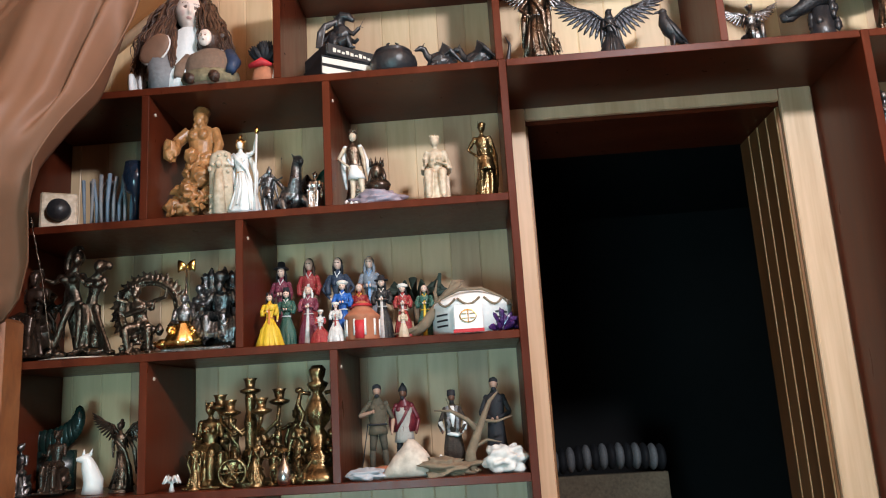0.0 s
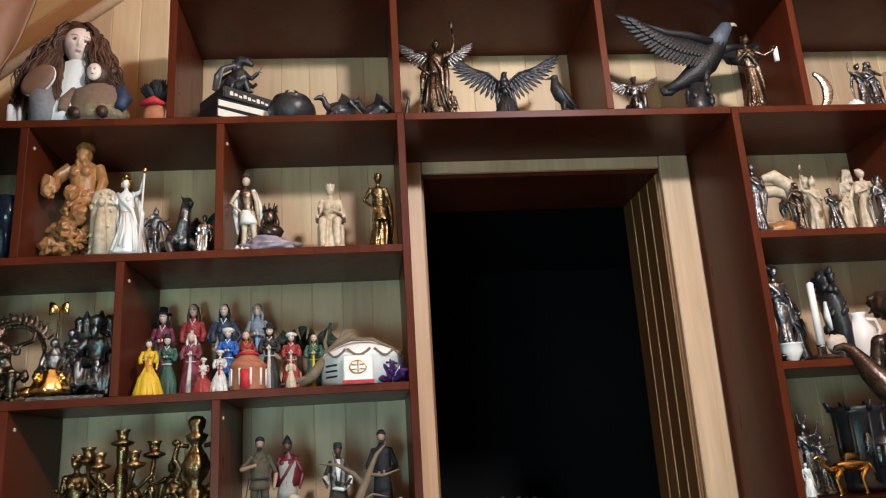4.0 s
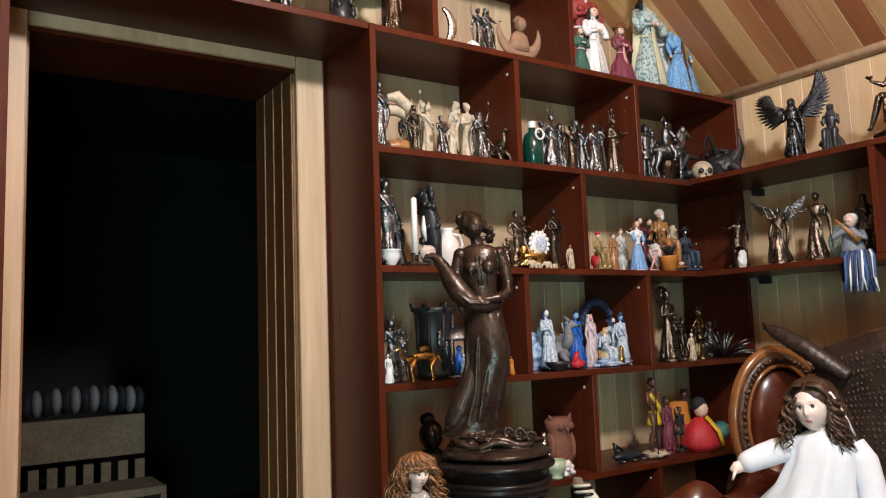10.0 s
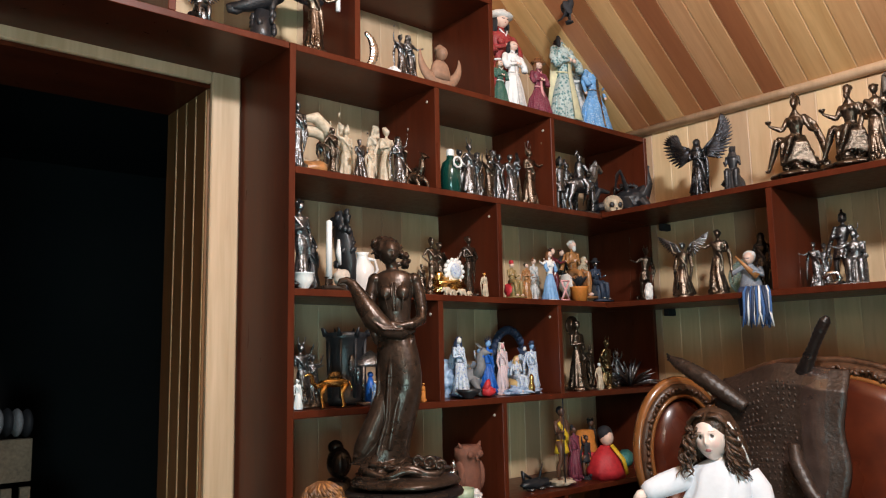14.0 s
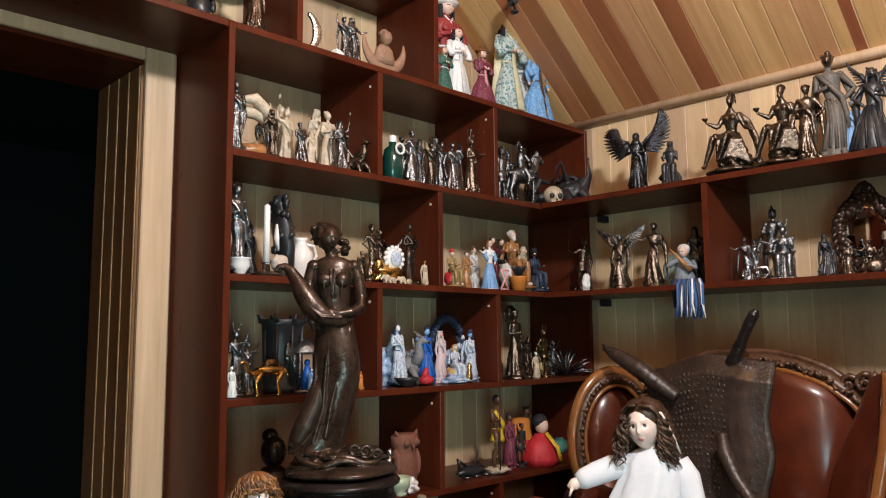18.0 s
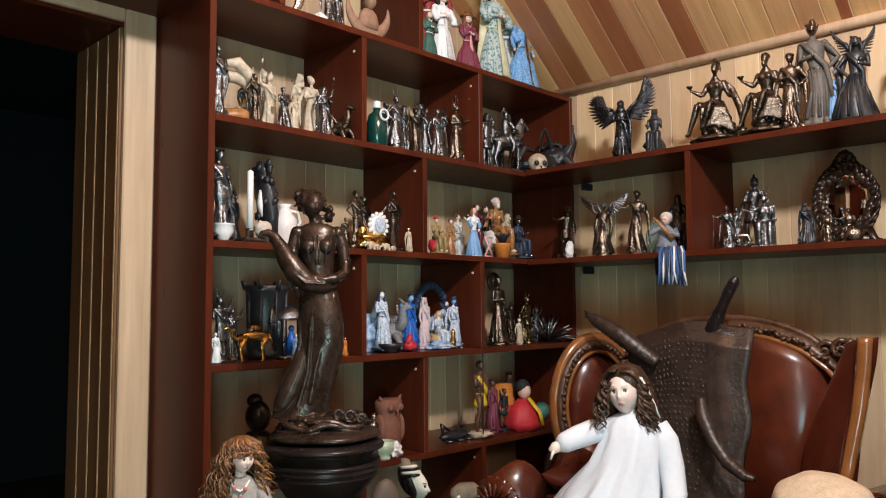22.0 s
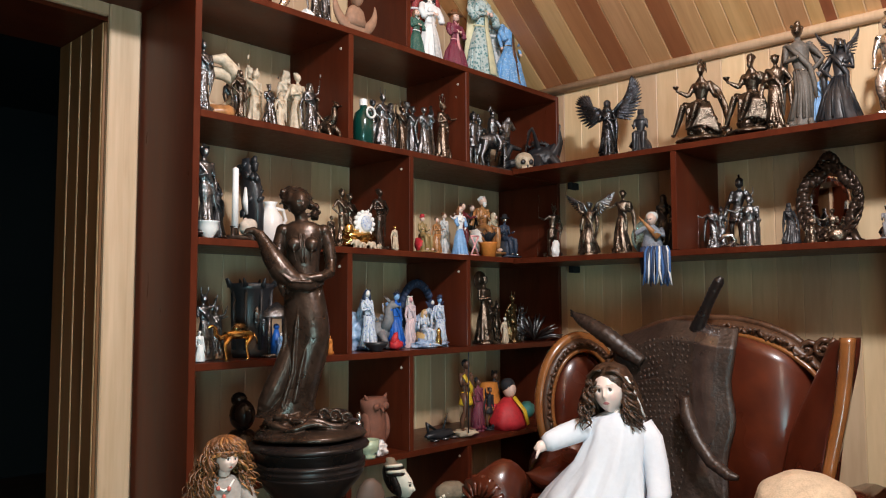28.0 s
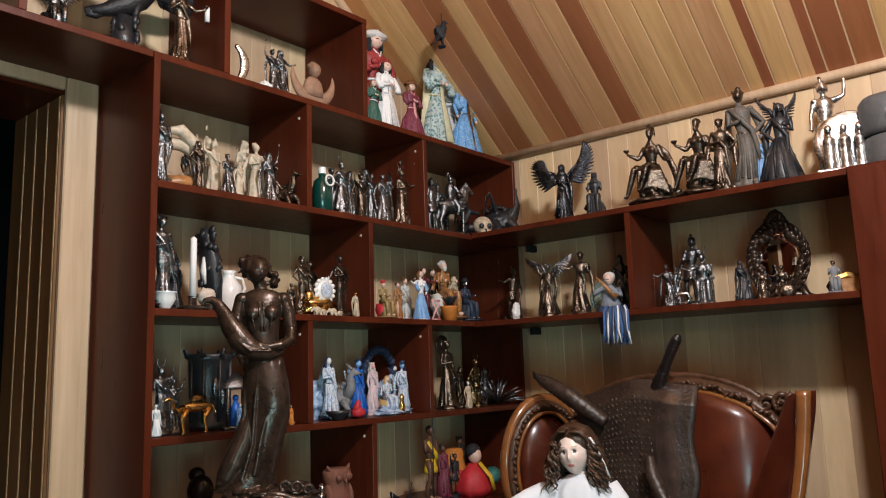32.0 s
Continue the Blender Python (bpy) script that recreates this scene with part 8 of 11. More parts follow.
b.place("skull_ornament", "small bone-coloured skull ornament", "ornament", [IVORY, BLACK], 2.623, 0.03, L1 + 0.011, 0.111, -35)
figure(2.994, 0.06, L1 + 0.011, 0.323, BP, "small bronze dancer at the shelf end", arms=("up", "hip"), base="small")
rock(2.70, 0.03, L1 + 0.011, (0.06, 0.04, 0.03), STONE, "small pale stone on the corner shelf", seed=31)

# ---- corner bookcase, second row ----
figure(1.076, 0.06, L2 + 0.011, 0.293, PP, "tall pewter nude holding drapery", flare=0.09, arms=("fold", "down"), head="bun", base="rock")
figure(1.176, 0.16, L2 + 0.011, 0.171, KK, "squat black carved mask figure", head="hood", flare=0.2)
turned("cup", "small white porcelain cup with a foot", "cup", WHITE, [(0, 0.014), (0.006, 0.016), (0.012, 0.02), (0.03, 0.03), (0.048, 0.028), (0.052, 0.034), (0.050, 0.030)], 1.075, 0.035, L2 + 0.011)
holder = thing("candlestick", "dark boat-shaped candle holder with a white candle", "candlestick", at=(1.174, 0.05, 1.413))
holder.location.z = L2 + 0.011
s_ = Sculpt(307)
s_.lathe([(0, 0.05), (0.008, 0.055), (0.014, 0.04), (0.02, 0.014), (0.04, 0.013), (0.045, 0.018)], 0, 18, sy=0.6)
me = bpy.data.meshes.new("base")
me.from_pydata(s_.v, [], s_.f)
me.materials.append(OLDBRONZE)
new("base", me).parent = holder
s_ = Sculpt(308)
s_.lathe([(0.04, 0.0105), (0.225, 0.0095), (0.23, 0.003)], 0, 14)
me = bpy.data.meshes.new("candle")
me.from_pydata(s_.v, [], s_.f)
me.materials.append(CLOTHW)
me.polygons.foreach_set("use_smooth", [True] * len(me.polygons))
new("candle", me).parent = holder
b = Sculpt(309)
b.tube([(0.1, 0, 0.0), (0.08, 0, 0.35), (0.0, 0, 0.62), (-0.10, 0, 0.9), (-0.12, 0, 1.0)], [0.16, 0.18, 0.17, 0.10, 0.06], 0, 10)
b.tube([(-0.05, 0, 0.9), (0.12, -0.02, 0.72), (0.2, -0.04, 0.5)], [0.06, 0.07, 0.03], 0, 8)
b.tube([(-0.22, -0.1, 0.62), (-0.25, -0.12, 0.45), (-0.20, -0.12, 0.30)], [0.02, 0.05, 0.02], 1, 8)
for i in range(46):
    t, z_ = b.rng.uniform(0, 6.28), b.rng.uniform(0.02, 0.98)
    b.ell((0.08 - 0.2 * z_ * z_ + 0.19 * (1.05 - 0.6 * z_) * math.cos(t), 0.16 * math.sin(t), z_), (0.06, 0.05, 0.05), 0, 7, 5, lump=0.7)
b.place("carving", "black ebony carving with a pale cloth", "carving", [BLACK, CLOTHW], 1.272, 0.12, L2 + 0.011, 0.267, group="figurines on the shelves", sx=0.6)
b = Sculpt(310)
b.ell((0, 0, 0.5), (0.3, 0.25, 0.3), 0, 12, 8, lump=0.3)
b.lathe([(0, 0.3), (0.1, 0.2), (0.3, 0.12)], 1, 14)
b.place("ornament", "white shell on a dark stand", "ornament", [STONE, OLDBRONZE], 1.227, 0.06, L2 + 0.011, 0.094)
b = Sculpt(311)
b.lathe([(0, 0.026), (0.01, 0.03), (0.05, 0.042), (0.09, 0.040), (0.115, 0.022), (0.13, 0.018), (0.14, 0.024)], 0, 26)
b.tube([(0.016, 0, 0.122), (0.05, 0, 0.118), (0.062, 0, 0.085), (0.040, 0, 0.055)], 0.006, 0, 8)
b.place("jug", "white glazed jug with a narrow neck", "jug", [WHITE], 1.335, 0.10, L2 + 0.011, 1.0, 0, "")
figure(1.637, 0.1, L2 + 0.011, 0.221, BB, "bronze nude woman turning aside", flare=0.09, arms=("hip", "fold"), head="bun", base="rock")
figure(1.607, 0.12, L2 + 0.011, 0.12, [BRONZE] * 3, "small bronze child figure", base="rock")
b = Sculpt(312)
b.ell((0, 0, 0.26), (0.5, 0.2, 0.24), 0, 16, 10, lump=0.5)
b.ell((0.12, -0.05, 0.62), (0.28, 0.12, 0.28), 1, 18, 10)
b.ell((0.12, -0.15, 0.62), (0.18, 0.06, 0.2), 2, 16, 8)
for i in range(14):
    t = 2 * math.pi * i / 14
    b.ell((0.12 + 0.28 * math.cos(t), -0.08, 0.62 + 0.28 * math.sin(t)), (0.06, 0.05, 0.06), 1, 7, 5)
b.tube([(0.3, 0, 0.7), (0.32, 0, 1.0)], [0.05, 0.01], 1, 7)
b.ell((-0.38, -0.1, 0.45), (0.14, 0.1, 0.14), 0, 10, 8, lump=0.5)
b.place("mantel_clock", "gilt and white porcelain mantel clock with blue dial", "clock", [GOLD, WHITE, B_ICE], 1.69, 0.07, L2 + 0.011, 0.148)
figure(1.817, 0.1, L2 + 0.011, 0.239, [OLDBRONZE] * 3, "thin dark bronze standing woman", flare=0.08, arms=("fold", "hip"), base="small")
for i in range(4):
    b = Sculpt(320 + i)
    b.ell((0, 0, 0.5), (0.42, 0.26, 0.36), 0, 12, 8)
    b.ell((-0.42, 0, 0.62), (0.22, 0.2, 0.24), 0, 10, 7)
    b.tube([(-0.6, 0, 0.55), (-0.72, 0, 0.3), (-0.8, 0, 0.62)], [0.09, 0.07, 0.04], 0, 7)
    for sx_ in (-0.25, 0.25):
        for sy_ in (-0.14, 0.14):
            b.tube([(sx_, sy_, 0.35), (sx_, sy_, 0)], [0.12, 0.10], 0, 7)
    b.place("elephant_figurine", "tiny white stone elephant", "figurine", [IVORY], 1.655 + 0.036 * i, 0.035 + 0.008 * (i % 2), L2 + 0.011, (0.038, 0.03, 0.034, 0.026)[i], (0, 20, -15, 190)[i])
figure(1.838, 0.035, L2 + 0.011, 0.094, [GOLD, IVORY, GOLD], "tiny gilt and cream figurine", base="small")
# second bay and corner
seated(2.052, 0.1, L2 + 0.011, 0.161, [SKIN, plain("ochre_paint", (0.34, 0.23, 0.09), 0.5, vary=0.4, scale=60), RED], "gnome figurine in yellow with a red cap", head="fez", throne=False)
figure(2.147, 0.12, L2 + 0.011, 0.158, [SKIN, CARVED, BRONZE], "ochre shepherd figurine with instrument", arms=("fold", "fore"))
figure(2.331, 0.14, L2 + 0.011, 0.237, [SKIN, MAROON, HAIRD], "dancing man figurine in dark clothes", dress=False, legs="trousers", arms=("out", "out"))
doll(2.224, 0.06, L2 + 0.011, 0.205, SKY, HAIRB, "porcelain dancer in a white and blue gown", "hair", ("out", "hip"), flare=0.17, top=5)
b = Sculpt(330)
b.tube([(-0.3, 0, 0), (0.3, 0, 1)], 0.05, 0, 6)
b.tube([(0.3, 0, 0), (-0.3, 0, 1)], 0.05, 0, 6)
b.tube([(-0.32, 0, 1), (0.32, 0, 1)], 0.05, 0, 6)
b.tube([(-0.32, 0, 0), (0.32, 0, 0)], 0.05, 0, 6)
b.place("folding_stand", "tiny pink folding stand", "stand", [PINK], 2.287, 0.035, L2 + 0.011, 0.079)
seated(2.451, 0.12, L2 + 0.011, 0.277, [SKIN, CARVED, HAIRW], "old fisherman figurine with white beard on a barrel", head="beard", throne=False)
figure(2.489, 0.1, L2 + 0.011, 0.205, [IVORY, plain("cream_paint", (0.50, 0.42, 0.29), 0.5, vary=0.4, scale=60), HAIRW], "figurine in a cream cloak", head="hood")
seated(2.551, 0.08, L2 + 0.011, 0.201, [SILVER, B_NAVY, COAL], "seated figurine with blue and white striped shirt", head="hat", throne=False)
turned("basket", "orange woven basket with a dark plant", "basket", ORANGE, [(0, 0.028), (0.055, 0.036), (0.062, 0.039), (0.060, 0.033), (0.045, 0.03)], 2.375, 0.035, L2 + 0.011, folds=14, amp=0.03)
b = Sculpt(331)
for i in range(20):
    t = b.rng.uniform(0, 6.28)
    b.tube([(0, 0, 0), (0.3 * math.cos(t), 0.3 * math.sin(t), 0.6), (0.6 * math.cos(t), 0.6 * math.sin(t), 0.9)], [0.05, 0.12, 0.02], 0, 5, 0.5)
b.place("plant", "dark leaves in an orange basket", "plant", [COAL], 2.375, 0.035, L2 + 0.06, 0.06)
figure(2.708, -0.06, L2 + 0.011, 0.295, [BRONZE, BRONZE, OLDBRONZE], "bronze jackal-headed guard with a long spear", dress=False, skirt=1, head="ears", arms=("out", "down"), props=("spear", None), rz=-40)

# ---- shelf on the knee wall, upper board ----
AW = -72
GUN = plain("gunmetal", (0.10, 0.105, 0.115), 0.25, 0.95, vary=0.5, scale=150, bump=0.7, dark=(0.012, 0.012, 0.013))
DARKGUN = plain("dark_gunmetal", (0.060, 0.066, 0.078), 0.28, 0.9, vary=0.5, scale=150, bump=0.7, dark=(0.01, 0.01, 0.011))
b = Sculpt(611)
body(b, True, ("fold", "fold"), flare=0.13, head="hood", cape=1)
clutter(b, 0.13, True)
for sgn, bone, spread_, base_a in ((-1, ((-0.06, 0.05, 0.74), (-0.16, 0.07, 0.86), (-0.26, 0.08, 0.80)), 1.9, 2.55), (1, ((0.06, 0.05, 0.74), (0.18, 0.08, 0.90), (0.34, 0.10, 1.06)), 1.7, 0.95)):
    P = [Vector(p) for p in bone]
    b.tube(P, [0.034, 0.030, 0.016], 2, 8)
    for i in range(17):
        u = i / 16
        root = P[0].lerp(P[1], 2 * u) if u < 0.5 else P[1].lerp(P[2], 2 * u - 1)
        ang = base_a + sgn * spread_ * (0.62 - u) * -1.0 if sgn < 0 else base_a - spread_ * (0.75 - u)
        for k, wd in ((1.0, 0.032), (0.6, 0.034)):
            ln = (0.36 + 0.10 * math.sin(math.pi * u)) * k
            e = root + Vector((math.cos(ang) * ln, 0.02 - 0.014 * (k < 1) + 0.006 * (i % 2), math.sin(ang) * ln))
            b.tube([root, root.lerp(e, 0.45), root.lerp(e, 0.85), e], [wd * 0.6, wd, wd * 0.7, wd * 0.12], 2, 6, 0.35)
plinth(b, 0.17, 0.05, 1, True)
tall = max(p[2] for p in b.v) - min(p[2] for p in b.v)
b.thin = True
b.place("figurine", "hooded pewter reaper with raised feathered wings", "figurine", [BLACK, GUN, DARKGUN], 2.62, -0.400, L1 + 0.015, 0.355 / tall, AW)
seated(2.6, -0.560, L1 + 0.015, 0.19, [BLACK, PEWTER, PEWTER], "small hooded pewter figure sitting", head="hood", throne=False, rz=AW)
def throned(x, y, h, label, head, lean=0.0):
    """A half-naked god on a rock with one leg stretched down and a cup held out."""
    b = Sculpt(next(SEEDS))
    for i in range(26):
        t, q = b.rng.uniform(0, 6.28), b.rng.uniform(0, 0.24)
        b.ell((0.08 + 1.2 * q * math.cos(t), 0.04 + 0.7 * q * math.sin(t), b.rng.uniform(0.02, 0.36) * (1 - 1.6 * q)), (b.rng.uniform(0.07, 0.12), 0.08, b.rng.uniform(0.06, 0.12)), 0, 10, 7, lump=0.6)
    posed(b, (0.05 + lean, -0.07, 0.87), (0.03 + 0.6 * lean, -0.01, 0.66), (0.03, 0.02, 0.42), ((-0.27, -0.14, 0.64), (0.30 + lean, -0.02, 0.50)), ((-0.13, -0.06, 0.57), (0.20 + lean, 0.03, 0.55)), ((-0.14, -0.20, 0.43), (0.08, -0.23, 0.44)), ((-0.29, -0.20, 0.04), (-0.05, -0.24, 0.10)), bulk=1.10, wide=0.115)
    b.lathe([(0.655, 0.010), (0.665, 0.030), (0.69, 0.048), (0.70, 0.050)], 0, 14, c=(-0.28, -0.15))
    for i in range(12):
        u = i / 11
        b.tube([(-0.04 + 0.18 * u, -0.10 + 0.10 * u, 0.47), (-0.06 + 0.28 * u, -0.24 + 0.14 * u, 0.36), (-0.08 + 0.40 * u, -0.24 + 0.20 * u, 0.10 + 0.05 * math.sin(4 * u))], [0.024, 0.030, 0.018], 0, 8)
    b.tube([(0.12 + lean, 0.04, 0.74), (0.24, 0.10, 0.62), (0.34, 0.10, 0.40), (0.40, 0.06, 0.16)], [0.03, 0.05, 0.055, 0.03], 0, 9, 0.6)
    hx = 0.05 + lean
    if head == "helmet":
        b.ell((hx, -0.05, 0.90), (0.062, 0.070, 0.060), 0, 14, 9)
        b.tube([(hx - 0.02, -0.12, 0.95), (hx, -0.06, 1.0), (hx + 0.02, 0.02, 0.97), (hx + 0.03, 0.06, 0.86)], [0.010, 0.024, 0.024, 0.008], 0, 8)
    else:
        for i in range(30):
            t, u = b.rng.uniform(0, 6.28), b.rng.uniform(0.0, 1.4)
            b.ell((hx + 0.055 * math.cos(t) * math.cos(u), -0.05 + 0.055 * math.sin(t) * math.cos(u), 0.895 + 0.055 * math.sin(u)), (0.020, 0.020, 0.018), 0, 7, 5)
        b.ell((hx, -0.115, 0.81), (0.034, 0.030, 0.050), 0, 10, 8, lump=0.3)
    b.lathe([(-0.03, 0.34), (-0.01, 0.35), (0.02, 0.32)], 0, 24, 7, 0.06, sy=0.75, c=(0.02, -0.04))
    tall = max(p[2] for p in b.v) - min(p[2] for p in b.v)
    b.place("figurine", label, "figurine", [BRONZE], x, y, L1 + 0.015, h / tall, AW - 16, sx=0.84)


throned(2.62, -0.795, 0.333, "bronze god in a crested helmet reclining on a rock", "helmet", 0.02)
throned(2.63, -0.984, 0.314, "bronze bearded god on a rock holding out a cup", "beard", -0.01)
figure(2.6, -1.082, L1 + 0.015, 0.289, BB, "bronze youth standing beside a goddess", dress=True, flare=0.11, arms=("fold", "hip"), rz=AW)
figure(2.64, -1.154, L1 + 0.015, 0.402, [BRONZE, brocade("bronze_lace", (0.105, 0.088, 0.072), (0.34, 0.31, 0.27), 150, 0.36, metal=0.4), BRONZE], "tall bronze woman in a patterned skirt", flare=0.115, arms=("fold", "hip"), head="bun", rz=AW)
figure(2.66, -1.207, L1 + 0.015, 0.214, [GREY, SKY, GREY], "small pale blue robed figure", rz=AW)
figure(2.63, -1.278, L1 + 0.015, 0.347, [PEWTER, BLACK, BLACK], "dark winged sorceress with an open dress", wings=0.24, lift=0.30, flare=0.24, head="long", arms=("hip", "fold"), rz=AW, fan=(-0.2, 1.2))
figure(2.66, -1.422, L1 + 0.015, 0.371, [SILVER, SILVER, SILVER], "slim silver warrior with raised arm and curved blade", dress=False, skirt=1, head="helmet", arms=("down", "up"), rz=AW, props=("sword", None))
b = Sculpt(340)
b.ell((0, 0.08, 0.52), (0.50, 0.06, 0.48), 0, 24, 12)
for i in range(4):
    b.lathe([(0.1, 0.10), (0.4, 0.08), (0.55, 0.09), (0.62, 0.03)], 1, 12, c=(-0.3 + 0.2 * i, -0.08), sy=0.8)
    b.ell((-0.3 + 0.2 * i, -0.08, 0.70), (0.055, 0.055, 0.075), 1, 10, 7)
b.box((0, -0.02, 0.05), (1.0, 0.36, 0.10), 0)
b.place("figurine", "silver oval plaque with a bronze group at a table", "figurine", [SILVER, BRONZE], 2.64, -1.499, L1 + 0.015, 0.228, AW)
b = Sculpt(341)
b.lathe([(0, 0.40), (0.08, 0.44), (0.42, 0.46), (0.46, 0.40)], 0, 20, sy=0.75)
b.lathe([(0.48, 0.44), (0.55, 0.47), (0.92, 0.49), (1.0, 0.42)], 0, 20, sy=0.75)
b.box((0, -0.36, 0.70), (0.30, 0.05, 0.12), 1)
b.place("stone_casket", "grey stacked stone caskets", "casket", [plain("grey_stone", (0.085, 0.085, 0.085), 0.6, vary=0.3, scale=50, bump=0.4), GREY], 2.66, -1.618, L1 + 0.015, 0.242, AW, sx=0.8)

# lower board, first bay
figure(2.6, -0.315, L2 + 0.007, 0.266, [PEWTER, BRONZE, PEWTER], "bronze dancer with one raised wing", wings=0.40, lift=0.35, arms=("up", "up"), flare=0.20, rz=AW)
rock(2.57, -0.09 - 0.08, L2 + 0.007, (0.04, 0.03, 0.075), WHITE, "upright white stone like a penguin", seed=41, lump=0.3)
figure(2.62, -0.459, L2 + 0.007, 0.264, BB, "bronze huntress drawing a bow", dress=True, flare=0.15, arms=("out", "fold"), props=("bow", None), rz=AW)
b = Sculpt(342)
b.ell((0, 0, 0.5), (0.5, 0.05, 0.5), 0, 26, 14)
b.place("glass_plate", "round teal glass plate standing on edge", "plate", [GLASS], 2.74, -0.515, L2 + 0.008, 0.15, AW)
fid = Sculpt(344)
fid.lathe([(0.0, 0.24), (0.2, 0.26), (0.42, 0.20), (0.55, 0.22), (0.66, 0.10), (0.70, 0.07)], 1, 18, sy=0.75)
fid.head((0, -0.03, 0.84), 0.15, 0, eye=4, lip=3, turn=(10, 0, -20), seg=26, n=22)
fid.ell((0, 0.03, 0.90), (0.15, 0.14, 0.14), 2, 12, 8, lump=0.2)
fid.tube([(-0.24, 0, 0.58), (-0.32, -0.18, 0.50), (-0.10, -0.30, 0.62)], [0.07, 0.065, 0.045], 1, 8)
fid.tube([(0.24, 0, 0.58), (0.30, -0.16, 0.42), (0.10, -0.28, 0.50)], [0.07, 0.065, 0.045], 1, 8)
fid.tube([(-0.25, -0.36, 0.88), (-0.02, -0.30, 0.60), (0.2, -0.24, 0.36)], [0.015, 0.05, 0.09], 3, 8, 0.5)
for s in (-1, 1):
    fid.tube([(s * 0.12, -0.05, 0.06), (s * 0.14, -0.34, 0.05), (s * 0.13, -0.42, -0.15), (s * 0.12, -0.42, -0.55)], [0.11, 0.11, 0.11, 0.09], 4, 9)
me = fid.place("fiddler_doll", "cloth fiddler doll sitting with dangling legs", "doll", [SKIN, B_GREY, HAIRW, CARVED, NAVY], 2.60, -0.60, 0, 0.155, AW, "dolls")
me.location.z = L2 + 0.008 - 0.155 * 0.55
b = Sculpt(345)
for i in range(34):
    a_ = b.rng.uniform(-0.30, 0.30)
    d_ = b.rng.uniform(-0.06, 0.06)
    b.tube([(a_ * 0.8, -0.02 + d_, 1.0), (a_, -0.09 + d_, 0.86), (a_ * 1.1 + b.rng.uniform(-.05, .05), -0.10 + d_, 0.4), (a_ * 1.15 + b.rng.uniform(-.08, .08), -0.09 + d_, b.rng.uniform(0, 0.12))], [0.03, 0.035, 0.035, 0.012], i % 3, 6)
b.place("tasselled_scarf", "blue, white and black fringed scarf hanging over the board", "scarf", [NAVY, CLOTHW, plain("mid_blue_yarn", (0.05, 0.12, 0.30), 0.8, vary=0.3, scale=120, bump=0.4)], ES + 0.005, -0.675, L2 - 0.125, 0.15, AW)
figure(2.62, -0.676, L2 + 0.007, 0.146, [DARKSKIN, COAL, COAL], "small doll in black clothes", head="hat", rz=AW, arms=("fold", "fold"), base=None)
# second bay
figure(2.62, -0.834, L2 + 0.007, 0.204, PP, "pewter woman holding a tall spear", arms=("out", "fold"), props=("spear", None), flare=0.13, rz=AW)
b = Sculpt(346)
b.tube([(-0.5, 0, 0.5), (-0.2, 0, 0.85), (0.3, 0, 0.85), (0.5, 0, 0.5), (0.2, 0, 0.2), (-0.4, 0, 0.12)], [0.12, 0.14, 0.14, 0.13, 0.12, 0.10], 0, 9)
b.place("ornament", "curled shiny silver metal ornament", "ornament", [SILVER], 2.55, -0.916, L2 + 0.007, 0.054, AW)
figure(2.7, -0.895, L2 + 0.007, 0.286, PP, "tall pewter knight in armour", dress=False, skirt=1, head="helmet", arms=("fold", "hip"), rz=AW)
seated(2.6, -0.977, L2 + 0.007, 0.227, PP, "pewter warrior queen with weapons", head="horns", arms=("out", "fore"), rz=AW, props=("sword", "sword"))
figure(2.6, -1.116, L2 + 0.007, 0.148, [BLACK, PEWTER, PEWTER], "dark cloaked pewter figure", head="hood", flare=0.22, cape=1, rz=AW)
mir = thing("standing_mirror", "oval mirror in a dark ornate frame", "mirror", at=(2.72, -1.208, L2 + 0.008))
mir.rotation_euler = (0, 0, radians(-97))
s_ = Sculpt(347)
s_.ell((0, 0, 0.150), (0.070, 0.003, 0.092), 0, 32, 10)
me = bpy.data.meshes.new("mirror_glass")
me.from_pydata(s_.v, [], s_.f)
me.materials.append(MIRROR)
new("mirror_glass", me).parent = mir
s_ = Sculpt(348)
for i in range(64):
    t = 2 * math.pi * i / 64
    k = 1 + 0.10 * math.sin(5 * t + 0.6) + 0.05 * math.sin(i * 2.3)
    s_.ell((0.088 * k * math.cos(t), -0.004, 0.150 + 0.112 * k * math.sin(t)), (0.016, 0.013, 0.016), 0, 8, 6, lump=0.6)
    if i % 2:
        s_.tube([(0.094 * math.cos(t), -0.008, 0.150 + 0.118 * math.sin(t)), (0.108 * math.cos(t + 0.12), -0.012, 0.150 + 0.134 * math.sin(t + 0.12)), (0.112 * math.cos(t + 0.3), -0.006, 0.150 + 0.136 * math.sin(t + 0.3))], [0.008, 0.007, 0.003], 0, 6)
for i in range(9):
    s_.ell((-0.036 + 0.009 * i, 0, 0.272 + 0.040 * math.sin(i * 0.392)), (0.013, 0.011, 0.018), 0, 8, 6, lump=0.5)
s_.tube([(-0.07, 0, 0.05), (-0.08, 0, 0.02), (-0.10, -0.01, 0.0)], [0.014, 0.016, 0.012], 0, 8)
s_.tube([(0.07, 0, 0.05), (0.08, 0, 0.02), (0.10, -0.01, 0.0)], [0.014, 0.016, 0.012], 0, 8)
s_.ell((0, 0.0, 0.016), (0.09, 0.035, 0.018), 0, 14, 6, lump=0.4)
me = bpy.data.meshes.new("frame")
me.from_pydata(s_.v, [], s_.f)
me.materials.append(OLDBRONZE)
me.polygons.foreach_set("use_smooth", [True] * len(me.polygons))
new("frame", me).parent = mir
seated(2.6, -1.249, L2 + 0.007, 0.117, BP, "bronze lute player sitting down", throne=False, arms=("out", "fold"), rz=AW)
b = Sculpt(349)
